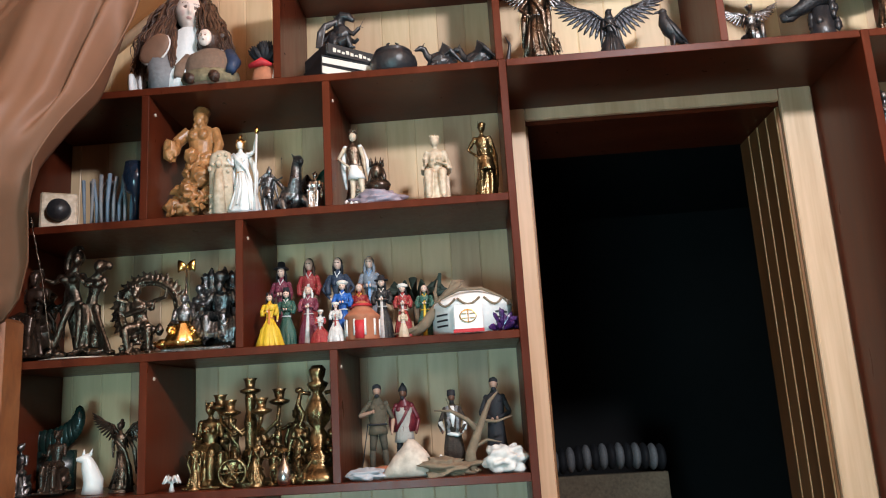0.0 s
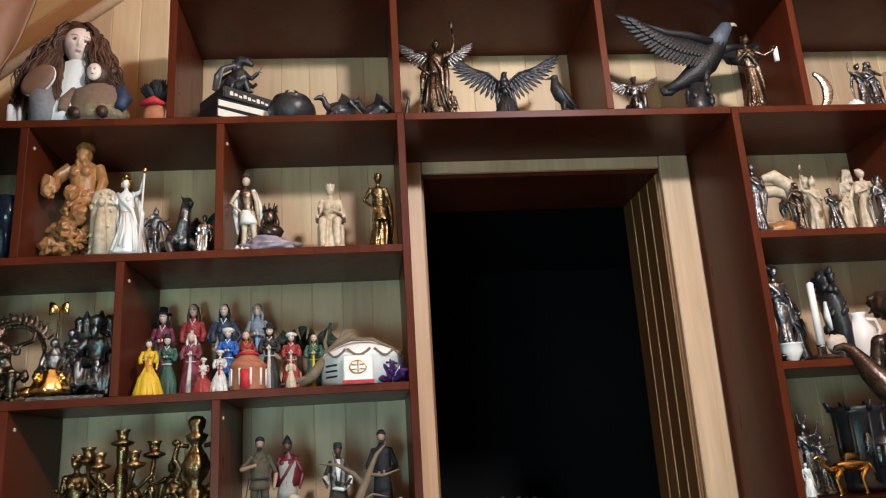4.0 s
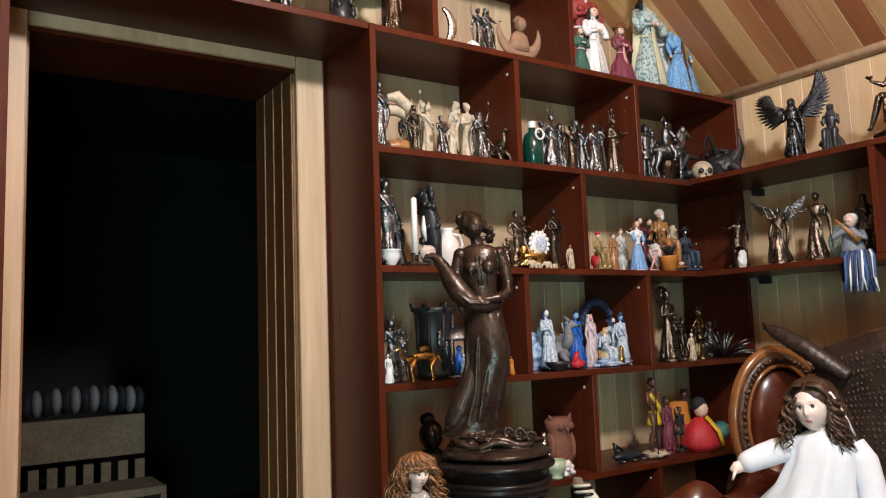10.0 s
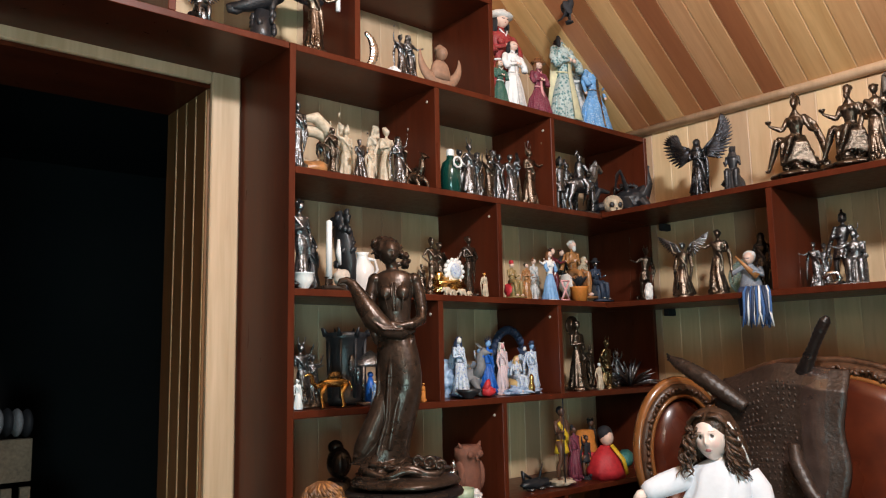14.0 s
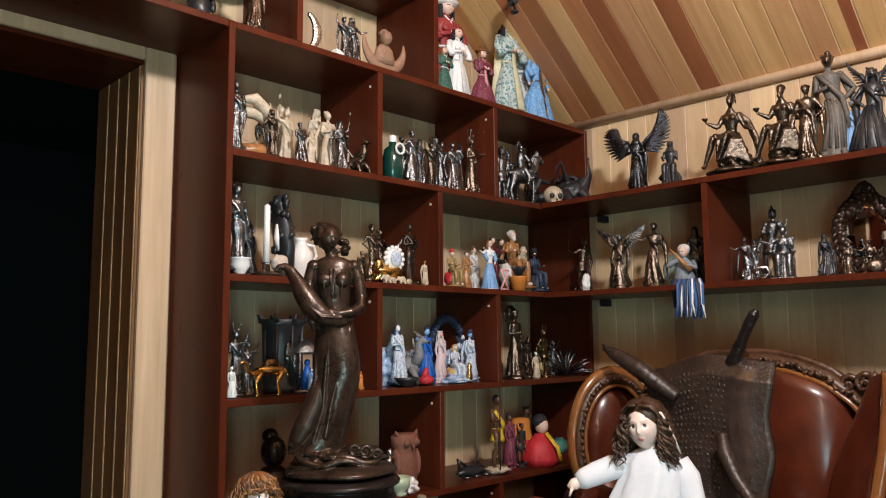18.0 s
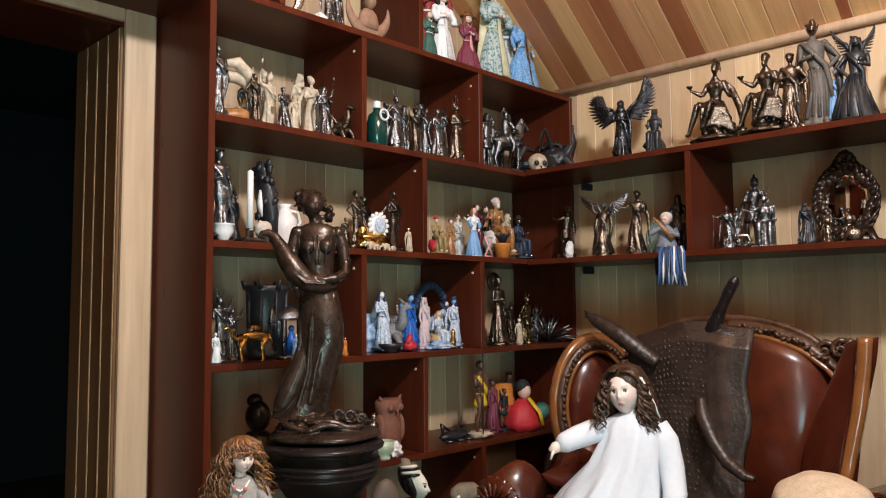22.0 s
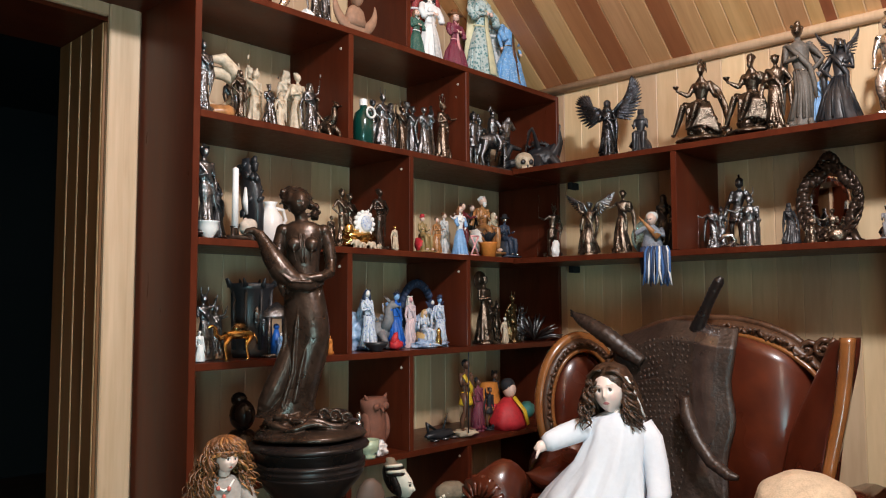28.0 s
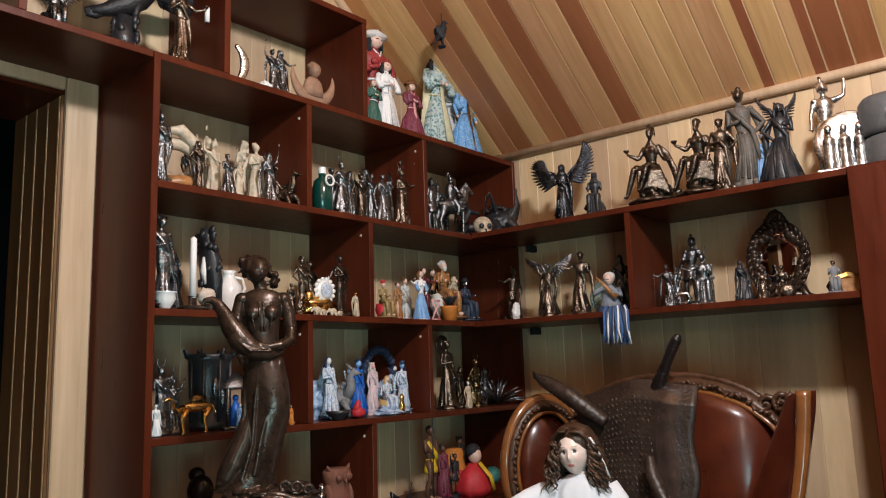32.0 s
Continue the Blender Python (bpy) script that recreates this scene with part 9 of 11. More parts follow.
b.ell((-0.1, 0, 0.25), (0.30, 0.12, 0.24), 0, 14, 8)
b.tube([(0.05, 0, 0.35), (0.5, 0, 0.85), (0.6, 0, 1.0)], [0.06, 0.04, 0.05], 0, 7)
b.place("toy_lute", "small bronze lute leaning on a player", "lute", [BRONZE], 2.565, -1.282, L2 + 0.007, 0.095, AW)
seated(2.58, -1.415, L2 + 0.007, 0.111, [SILVER, GREY, SILVER], "silver figure sitting beside a small chest", throne=False, rz=AW)
b = Sculpt(350)
b.box((0, 0, 0.4), (1.1, 0.6, 0.8), 0)
b.tube([(-0.55, 0, 0.8), (0, 0, 0.98), (0.55, 0, 0.8)], [0.3, 0.3, 0.3], 1, 8)
b.place("toy_chest", "small chest with gilt lid", "chest", [CARVED, GOLD], 2.6, -1.448, L2 + 0.007, 0.058, AW, smooth=False)
# black wall brackets under and over the lower board
for zz in (L2 - 0.035, L1 - 0.033):
    for yy in (-0.09,):
        br = boxpart("shelf_bracket", (2.80, yy - 0.012, zz - 0.012, XE - 0.001, yy + 0.012, zz + 0.018), COAL, bevel=0.002)
        tagged(br, "small black metal shelf bracket", "bracket", "shelf brackets")

# ---- corner bookcase, third row ----
figure(1.115, 0.12, L3 + 0.011, 0.233, PP, "pewter figure with antlers and a bow", head="antlers", arms=("fore", "up"))
figure(1.055, 0.035, L3 + 0.011, 0.095, [WHITE, WHITE, SILVER], "small white porcelain lady", flare=0.17, base=None)
figure(1.179, 0.16, L3 + 0.011, 0.168, PP, "dark pewter couple standing together", arms=("fold", "up"))
b = Sculpt(360)
b.ell((0, 0, 0.60), (0.30, 0.11, 0.12), 0, 16, 10)
b.ell((0.02, 0, 0.72), (0.13, 0.10, 0.13), 0, 12, 8)
b.lathe([(0.70, 0.15), (0.76, 0.16), (0.79, 0.12), (0.84, 0.13), (0.87, 0.06)], 1, 14, 7, 0.05, sy=0.8)
b.tube([(0.26, 0, 0.60), (0.40, 0, 0.52), (0.48, 0, 0.62), (0.50, 0, 0.78), (0.56, 0, 0.81), (0.64, 0, 0.77)], [0.08, 0.06, 0.045, 0.04, 0.042, 0.025], 0, 9)
for sx_ in (-0.22, 0.22):
    for sy_ in (-0.06, 0.06):
        b.tube([(sx_, sy_, 0.56), (sx_ + 0.05 + 0.06 * (sy_ > 0), sy_, 0.32), (sx_ - 0.02 + 0.09 * (sy_ > 0), sy_, 0.03), (sx_ + 0.02 + 0.09 * (sy_ > 0), sy_, 0.0)], [0.055, 0.030, 0.020, 0.026], 0, 8)
b.tube([(-0.29, 0, 0.62), (-0.37, 0, 0.45), (-0.36, 0, 0.36)], [0.018, 0.012, 0.016], 0, 6)
b.place("camel_figurine", "shiny gilt camel with a saddle", "figurine", [GOLD, BRASS], 1.185, 0.03, L3 + 0.011, 0.128, 188, sx=1.45)
b = Sculpt(361)
b.lathe([(0, 0.26), (0.08, 0.28), (0.14, 0.22), (0.70, 0.24), (0.86, 0.30), (0.93, 0.34), (0.95, 0.10)], 0, 8, sy=0.8)
for i in range(8):
    t = 2 * math.pi * i / 8
    b.tube([(0.25 * math.cos(t), 0.2 * math.sin(t), 0.1), (0.27 * math.cos(t), 0.22 * math.sin(t), 0.9)], 0.025, 0, 6)
    b.tube([(0.30 * math.cos(t), 0.25 * math.sin(t), 0.9), (0.36 * math.cos(t), 0.3 * math.sin(t), 1.0)], [0.04, 0.01], 0, 6)
for s in (-0.06, 0.05):
    b.ell((s, -0.22, 0.45 - s), (0.05, 0.03, 0.14), 1, 8, 6)
b.place("lantern", "tall black cast ornament with small figures", "lantern", [BLACK, PEWTER], 1.296, 0.14, L3 + 0.011, 0.254)
turned("bottle", "slim bright blue bottle with pattern", "bottle", BLUE, [(0, 0.024), (0.01, 0.028), (0.09, 0.026), (0.13, 0.018), (0.16, 0.017), (0.185, 0.021), (0.20, 0.019)], 1.372, 0.18, L3 + 0.011)
b = Sculpt(362)
for s in (-1, 1):
    for sy_ in (-0.15, 0.15):
        b.tube([(s * 0.26, sy_, 0), (s * 0.26, sy_, 0.72)], 0.035, 0, 7)
b.lathe([(0.70, 0.36), (0.76, 0.36), (0.9, 0.18), (1.0, 0.03)], 0, 8, sy=0.7)
b.box((0, 0, 0.03), (0.7, 0.45, 0.06), 0)
b.lathe([(0.06, 0.12), (0.35, 0.08), (0.5, 0.04)], 1, 12)
b.ell((0, 0, 0.55), 0.06, 1, 8, 6)
b.place("figurine", "small pavilion with a gilt and blue figure", "figurine", [PEWTER, BLUE], 1.358, 0.09, L3 + 0.011, 0.177)
figure(1.34, 0.04, L3 + 0.011, 0.081, [WHITE, SKY, GOLD], "tiny blue and gilt figurine", base="small")
figure(1.542, 0.04, L3 + 0.011, 0.064, [GOLD, ORANGE, GOLD], "tiny gilt figurine behind the statue", base="small")
# second bay: blue and white group
figure(1.747, 0.08, L3 + 0.011, 0.224, [WHITE, B_ICE, NAVY], "blue-white ice maiden on dark rock", head="long", base="rock", arms=("fold", "down"))
beast(1.842, 0.14, L3 + 0.011, 0.201, [GREY], "grey horse-like creature with raised head", rz=30, wings=0.3)
b = Sculpt(363)
for i in range(19):
    t = math.pi * i / 18
    b.ell((0.5 * math.cos(t), 0.05, 0.45 + 0.52 * math.sin(t)), (0.07, 0.08, 0.07), 0, 8, 6)
for s in (-1, 1):
    b.box((s * 0.5, 0.05, 0.22), (0.13, 0.15, 0.45), 0)
b.place("arch_ornament", "dark blue-black stone arch behind figures", "ornament", [NAVY], 2.126, 0.2, L3 + 0.011, 0.26, sx=0.72)
figure(1.894, 0.09, L3 + 0.011, 0.227, [SKY, BLUE, NAVY], "blue fairy with a rayed crown and deep blue cloak", head="rays", cape=1, flare=0.18, base="rock")
figure(1.997, 0.12, L3 + 0.011, 0.202, [PINK, plain("rose_white_glaze", (0.66, 0.52, 0.54), 0.35, vary=0.25, scale=50), HAIRW], "pale fairy in a white gown", head="long", flare=0.15)
seated(2.033, 0.07, L3 + 0.011, 0.15, [SKIN, B_ICE, plain("blond_hair", (0.55, 0.36, 0.14), 0.5)], "white princess figurine with golden hair, seated", head="long", throne=False)
figure(2.133, 0.09, L3 + 0.011, 0.207, [SKY, B_ICE, NAVY], "winged figurine in white and dark blue", head="fez", wings=0.22, lift=0.1, flare=0.16)
ICE = plain("pale_ice_resin", (0.42, 0.52, 0.66), 0.3, vary=0.5, scale=45, bump=0.4, dark=(0.05, 0.09, 0.22))
rock(1.765, 0.15, L3 + 0.011, (0.13, 0.06, 0.15), ICE, "pale blue jagged ice rock behind figures", seed=301, lump=0.9)
rock(1.945, 0.18, L3 + 0.011, (0.11, 0.05, 0.13), ICE, "blue and white ice rock behind figures", seed=302, lump=0.9)
rock(2.085, 0.15, L3 + 0.011, (0.10, 0.05, 0.11), ICE, "small blue-white ice rock behind figures", seed=303, lump=0.9)
rock(2.035, 0.06, L3 + 0.011, (0.16, 0.06, 0.035), ICE, "low white ice base under a princess", seed=304, lump=0.7)
b = Sculpt(364)
b.ell((0, 0, 0.2), (0.5, 0.4, 0.35), 0, 14, 8, lump=0.4)
b.tube([(-0.2, 0, 0.3), (0.0, 0, 0.85), (0.1, 0, 1.0)], [0.3, 0.16, 0.02], 0, 10)
b.place("cloth", "folded bright red cloth", "cloth", [RED], 1.847, 0.04, L3 + 0.011, 0.056, group="")
turned("bowl", "small black bowl on the shelf", "bowl", BLACK, [(0, 0.018), (0.006, 0.02), (0.022, 0.04), (0.035, 0.046), (0.034, 0.041), (0.02, 0.03)], 1.745, 0.035, L3 + 0.011)
turned("pill_bottle", "tiny gilt figurine flask", "flask", GOLD, [(0, 0.012), (0.03, 0.013), (0.05, 0.007), (0.065, 0.01), (0.078, 0.003)], 2.07, 0.035, L3 + 0.011)
# corner bay
b = Sculpt(365)
body(b, True, ("fold", "fold"), 0.16, head="crown")
b.ell((0, 0.08, 0.92), (0.16, 0.02, 0.16), 2, 20, 10)
plinth(b, 0.2)
b.place("figurine", "bronze deity with a round halo", "figurine", [BRONZE] * 3, 2.409, 0.09, L3 + 0.011, 0.279)
figure(2.531, 0.12, L3 + 0.011, 0.206, [BRONZE] * 3, "bronze guard with spear", dress=False, skirt=1, head="helmet", props=("spear", None), arms=("out", "down"))
figure(2.501, 0.05, L3 + 0.011, 0.111, [WHITE, IVORY, WHITE], "small white robed figurine", base="small")
figure(2.595, 0.08, L3 + 0.011, 0.237, [BRASS, BRONZE, BRASS], "horned brass warrior with cape", dress=False, skirt=1, head="horns", arms=("hip", "fold"), cape=1)
b = Sculpt(366)
for i in range(30):
    t, u = b.rng.uniform(0, 6.28), b.rng.uniform(0.2, 1.3)
    d = Vector((math.cos(t) * math.cos(u), math.sin(t) * math.cos(u), math.sin(u)))
    b.tube([(0, 0, 0.1), d * 0.5 + Vector((0, 0, 0.1)), d * 0.85], [0.02, 0.05, 0.01], 0, 5, 0.5)
b.place("ornament", "dark leafy metal ornament", "ornament", [PEWTER], 2.747, 0.08, L3 + 0.011, 0.168)

# ---- corner bookcase, fourth row ----
b = Sculpt(370)
b.lathe([(0, 0.30), (0.3, 0.34), (0.5, 0.2), (0.56, 0.12)], 0, 16, sy=0.8)
b.ell((0, -0.02, 0.74), (0.15, 0.17, 0.19), 0, 14, 10)
b.ell((0, 0.06, 0.92), (0.10, 0.1, 0.09), 0, 10, 7)
b.place("bust", "black ebony bust with a hair knot", "bust", [EBONY], 1.239, 0.1, L4 + 0.011, 0.258)
turned("jar", "round black glazed jar", "jar", BLACK, [(0, 0.03), (0.02, 0.046), (0.05, 0.05), (0.075, 0.035), (0.085, 0.02)], 1.31, 0.06, L4 + 0.011)
b = Sculpt(371)
b.lathe([(0, 0.22), (0.1, 0.25), (0.55, 0.25), (0.72, 0.22), (0.80, 0.27), (0.95, 0.28), (1.0, 0.2)], 0, 20, sy=0.8)
for s in (-1, 1):
    b.tube([(s * 0.2, -0.05, 0.95), (s * 0.27, -0.05, 1.06)], [0.06, 0.01], 0, 6)
    b.ell((s * 0.11, -0.21, 0.85), (0.08, 0.04, 0.07), 0, 10, 7)
    b.ell((s * 0.24, -0.02, 0.45), (0.05, 0.16, 0.28), 0, 10, 8)
b.tube([(0, -0.23, 0.82), (0, -0.28, 0.74)], [0.04, 0.01], 0, 6)
b.place("owl_figurine", "terracotta owl figure with wings", "figurine", [plain("old_terracotta", (0.21, 0.080, 0.048), 0.8, vary=0.3, scale=50, bump=0.5)], 1.792, 0.1, L4 + 0.011, 0.197)
figure(1.662, 0.03, L4 + 0.011, 0.166, [SILVER, PEWTER, SILVER], "small silver knight in armour", dress=False, skirt=1, head="helmet", base="small")
turned("cup", "pale jade cup without handle", "cup", JADE, [(0, 0.022), (0.008, 0.024), (0.015, 0.018), (0.03, 0.034), (0.065, 0.036), (0.064, 0.031), (0.03, 0.028)], 1.70, 0.02, L4 + 0.011)
rock(1.755, 0.03, L4 + 0.011, (0.06, 0.05, 0.05), WHITE, "small white carved skull-like stone", seed=55, lump=0.7)
b = Sculpt(372)
b.ell((0, 0, 0.25), (0.9, 0.28, 0.2), 0, 16, 8, lump=0.3)
b.tube([(0.2, 0, 0.4), (0.5, 0, 1.0)], [0.06, 0.01], 0, 6)
b.tube([(-0.7, 0, 0.3), (-0.8, 0, 0.7), (-0.3, 0, 0.45)], [0.06, 0.1, 0.05], 0, 7)
for s in (-0.6, 0.0, 0.6):
    b.lathe([(0.05, 0.18), (0.12, 0.22), (0.14, 0.16)], 1, 12, c=(s, -0.25))
b.place("ornament", "black model boat with small bowls", "ornament", [BLACK, PEWTER], 2.142, 0.1, L4 + 0.011, 0.101, sx=0.9)
b = Sculpt(373)
hd = body(b, False, ("fore", "down"), head="hair", skirt=3, sleeves=False)
prop(b, "spear", hd[0], 2)
b.tube([(-0.09, -0.04, 0.78), (0.02, -0.09, 0.60), (0.09, -0.02, 0.46)], [0.03, 0.035, 0.03], 3, 8, 0.5)
plinth(b, 0.2, 0.05, 4, True)
b.place("figurine", "tribal warrior figurine with yellow cloth and spear", "figurine", [DARKSKIN, DARKSKIN, COAL, YELLOW, IVORY], 2.255, 0.06, L4 + 0.011, 0.29)
figure(2.45, 0.1, L4 + 0.011, 0.18, [DARKSKIN, COAL, COAL], "thin dark tribal figurine", dress=False, skirt=1, arms=("up", "down"), base="small")
b = Sculpt(374)
b.lathe([(0, 0.34, 1), (0.15, 0.42, 1), (0.40, 0.30, 0.5), (0.58, 0.12, 0)], 1, 26, 7, 0.06, sy=0.8)
b.tube([(0.1, -0.3, 0.3), (0.3, -0.2, 0.35), (0.42, 0, 0.15)], [0.1, 0.16, 0.08], 2, 9)
b.tube([(-0.02, -0.14, 0.6), (0.05, -0.34, 0.35), (0.12, -0.36, 0.1)], [0.05, 0.05, 0.05], 3, 7, 0.4)
b.ell((0, -0.02, 0.72), (0.12, 0.13, 0.15), 0, 14, 10)
b.ell((0, 0.02, 0.80), (0.15, 0.14, 0.14), 4, 12, 8)
b.place("doll", "rag doll in red, green and yellow dress with a dark face", "doll", [SKIN, RED, TEAL, YELLOW, COAL], 2.533, 0.06, L4 + 0.011, 0.23, 0, "dolls")
b = Sculpt(375)
b.lathe([(0, 0.42), (0.2, 0.46), (0.5, 0.5), (0.6, 0.3), (1.0, 0.22), (1.02, 0.1)], 0, 20, sy=0.8)
b.tube([(0.42 * math.cos(t * 0.4), 0.36 * math.sin(t * 0.4), 0.5) for t in range(17)], 0.06, 1, 7)
b.place("straw_hat", "red and orange woven basket hat", "hat", [ORANGE, RED], 2.52, 0.16, L4 + 0.011, 0.19)

# ---- more small castings that fill the bays ----
for px, col, lab, kw in (
    ((1.241, 0.2, L1 + 0.011, 0.185), PP, "small pewter figure behind an ivory dragon", dict(head="hood")),
    ((1.318, 0.22, L1 + 0.011, 0.251), IV, "ivory figure with a raised wing", dict(arms=("up", "fold"), head="bun")),
    ((1.48, 0.22, L1 + 0.011, 0.263), IV, "ivory goddess with a veil", dict(head="veil")),
    ((1.594, 0.18, L1 + 0.011, 0.218), BP, "bronze figure lifting both arms", dict(arms=("up", "up"), flare=0.1)),
    ((1.876, 0.2, L1 + 0.011, 0.23), PP, "small pewter fairy with folded arms", dict(arms=("fold", "fold"))),
    ((2.072, 0.22, L1 + 0.011, 0.272), PP, "pewter lady with a headdress", dict(head="crown")),
    ((2.21, 0.2, L1 + 0.011, 0.28), PP, "pewter monk with a hood", dict(head="hood")),
    ((2.262, 0.14, L1 + 0.011, 0.303), PP, "tall pewter priestess with a staff", dict(head="bun", arms=("out", "hip"), props=("staff", None))),
    ((2.356, 0.1, L1 + 0.011, 0.258), PP, "pewter squire beside the horses", dict(dress=False, skirt=1, head="helmet")),
    ((2.694, 0.2, L1 + 0.011, 0.3), [BLACK] * 3, "black armoured figure behind a serpent", dict(head="horns")),
    ((1.171, 0.2, L2 + 0.011, 0.26), PP, "pewter warrior in the back of the bay", dict(dress=False, skirt=1, head="helmet", arms=("out", "hip"))),
    ((1.762, 0.2, L2 + 0.011, 0.224), BB, "bronze woman with a raised lamp", dict(arms=("up", "hip"), flare=0.1)),
    ((2.442, 0.18, L2 + 0.011, 0.242), [SKIN, B_BLACK, HAIRD], "painted gentleman figurine in a dark coat", dict(dress=False, legs="trousers")),
    ((2.259, 0.18, L2 + 0.011, 0.195), [SKIN, B_WHITE, HAIRB], "painted girl figurine in a pale dress", dict(head="bun")),
    ((1.182, 0.2, L3 + 0.011, 0.196), PP, "pewter horned archer at the back", dict(head="horns", arms=("up", "out"))),
    ((1.378, 0.2, L3 + 0.011, 0.217), [BLACK, B_ICE, NAVY], "dark figurine with blue glaze", dict(head="hood")),
    ((1.936, 0.18, L3 + 0.011, 0.179), [WHITE, B_ICE, SKY], "small blue and white fairy", dict(head="bun", arms=("up", "fold"))),
    ((2.163, 0.16, L3 + 0.011, 0.189), [WHITE, B_ICE, NAVY], "small white figurine with dark hair", dict(head="long")),
    ((2.554, 0.18, L3 + 0.011, 0.194), BB, "bronze attendant behind a deity", dict(head="crown", arms=("fold", "up"))),
    ((2.735, 0.14, L3 + 0.011, 0.182), PP, "dark pewter creature with raised arms", dict(head="horns", arms=("up", "up"))),
    ((2.399, 0.12, L4 + 0.011, 0.226), [DARKSKIN, B_MAROON, COAL], "tribal woman figurine in a wine-red wrap", dict(head="bun", base="small")),
    ((2.559, 0.16, L4 + 0.011, 0.243), [DARKSKIN, B_BLACK, COAL], "dark tribal figurine with a headdress", dict(head="crown", base="small")),
):
    figure(*px, col, lab, **kw)
for px, col, lab, kw in (
    ((2.7, -0.59, L2 + 0.007, 0.241), PP, "small pewter figure beside a glass plate", dict(head="hood")),
    ((2.74, -0.814, L2 + 0.007, 0.177), PP, "pewter attendant in the shade", dict(head="bun")),
    ((2.58, -1.19, L2 + 0.007, 0.106), BP, "small bronze figure before a mirror", dict(arms=("fore", "fold"))),
):
    figure(*px, col, lab, rz=AW, **kw)

# ---- leather armchair against the knee wall ----
LEATHER = plain("oxblood_leather", (0.088, 0.0175, 0.0062), 0.27, vary=0.4, scale=16, bump=0.12, coat=0.3, dark=(0.045, 0.0085, 0.0040))
CROC = plain("crocodile_hide", (0.036, 0.022, 0.016), 0.38, vary=0.5, scale=70, bump=0.7, dark=(0.018, 0.011, 0.008))
CARVEDW = timber("carved_walnut", (0.30, 0.115, 0.04), (0.14, 0.045, 0.016), (10, 10, 4), 0.34, 0.05, coat=0.3)


def sculpt_part(name, s, mats, parent, label="", smooth=True):
    me = bpy.data.meshes.new(name)
    me.from_pydata([tuple(p) for p in s.v], [], s.f)
    for m in mats:
        me.materials.append(m)
    me.polygons.foreach_set("material_index", s.m)
    me.polygons.foreach_set("use_smooth", [smooth] * len(s.f))
    me.update()
    o = new(name, me)
    o.parent = parent
    if label:
        o["label"] = label
    return o


def rounded(u, lo, hi, v0, v1, z_round=0.05, axis="u", n=6):
    """A closed loop in the plane across an axis: a padded slab from lo to hi with rounded ends."""
    pts = []
    c, r = (v0 + v1) / 2, (v1 - v0) / 2
    for i in range(n):
        a = math.pi * i / (n - 1)
        pts.append((c - r * math.cos(a), hi - z_round + z_round * math.sin(a)))
    for i in range(n):
        a = math.pi * i / (n - 1)
        pts.append((c + r * math.cos(a), lo + z_round - z_round * math.sin(a)))
    return [(u, p, q) if axis == "u" else (p, u, q) for p, q in pts]


chair = thing("armchair", "baroque wing armchair in worn oxblood leather with carved wood", "armchair", at=(2.31, -0.925, 0))
chair.rotation_euler = (0, 0, radians(-90))


def cl(x, y, z):
    """A place in the room as the armchair's own coordinates."""
    return Vector((-0.925 - y, x - 2.31, z))


def smooth_line(knots, x):
    """A soft curve through a few (place, value) knots."""
    for k in range(len(knots) - 1):
        if x <= knots[k + 1][0] or k == len(knots) - 2:
            w = min(1, max(0, (x - knots[k][0]) / (knots[k + 1][0] - knots[k][0])))
            p0, p1, p2, p3 = knots[max(k - 1, 0)][1], knots[k][1], knots[k + 1][1], knots[min(k + 2, len(knots) - 1)][1]
            return 0.5 * (2 * p1 + (p2 - p0) * w + (2 * p0 - 5 * p1 + 4 * p2 - p3) * w * w + (3 * p1 - p0 - 3 * p2 + p3) * w ** 3)


RIGHT = [cl(*p) for p in ((2.4, -0.89, 1.138), (2.4, -0.987, 1.137), (2.4, -1.079, 1.12), (2.39, -1.169, 1.085), (2.38, -1.237, 1.036), (2.37, -1.276, 0.99))]
CREST = [(-0.50, 0.93), (-0.42, 0.99), (-0.30, 1.08), (-0.16, RIGHT[0].z - 0.01)] + [(p.x, p.z) for p in RIGHT]
U1 = RIGHT[-1].x


def crest(u):
    return smooth_line(CREST, u)


CARVE = plain("dark_carving", (0.075, 0.034, 0.017), 0.35, vary=0.6, scale=70, bump=0.5)
RIMW = plain("varnished_rim", (0.22, 0.082, 0.022), 0.22, vary=0.35, scale=18, bump=0.08, coat=0.5)
s = Sculpt(501)
rows_ = []
for i in range(37):
    u = -0.46 + (U1 + 0.46) * i / 36
    w = i / 36
    roll = 0.075 * max(0, (w - 0.80) / 0.20) ** 2
    pad = 0.035 * math.sin(math.pi * min(1, w * 1.02)) + 0.010 * math.sin(9 * w)
    rows_.append(rounded(u - 0.05 * roll, 0.43, crest(u) - 0.035, 0.050 - pad + roll, 0.17, 0.05))
s.rings(rows_, 0)
sculpt_part("backrest", s, [LEATHER], chair)
s = Sculpt(502)
N_ = 60
us = [-0.46 + (U1 + 0.47) * i / N_ for i in range(N_ + 1)]
s.tube([(u, 0.105, crest(u) + 0.002) for u in us], [0.013] * (N_ + 1), 1, 10)
s.tube([(u, 0.060, crest(u) - 0.044) for u in us], [0.0085] * (N_ + 1), 0, 8)
s.rings([[(u, 0.062, crest(u) - 0.046), (u, 0.075, crest(u) - 0.004), (u, 0.13, crest(u)), (u, 0.13, crest(u) - 0.046)] for u in us], 1)
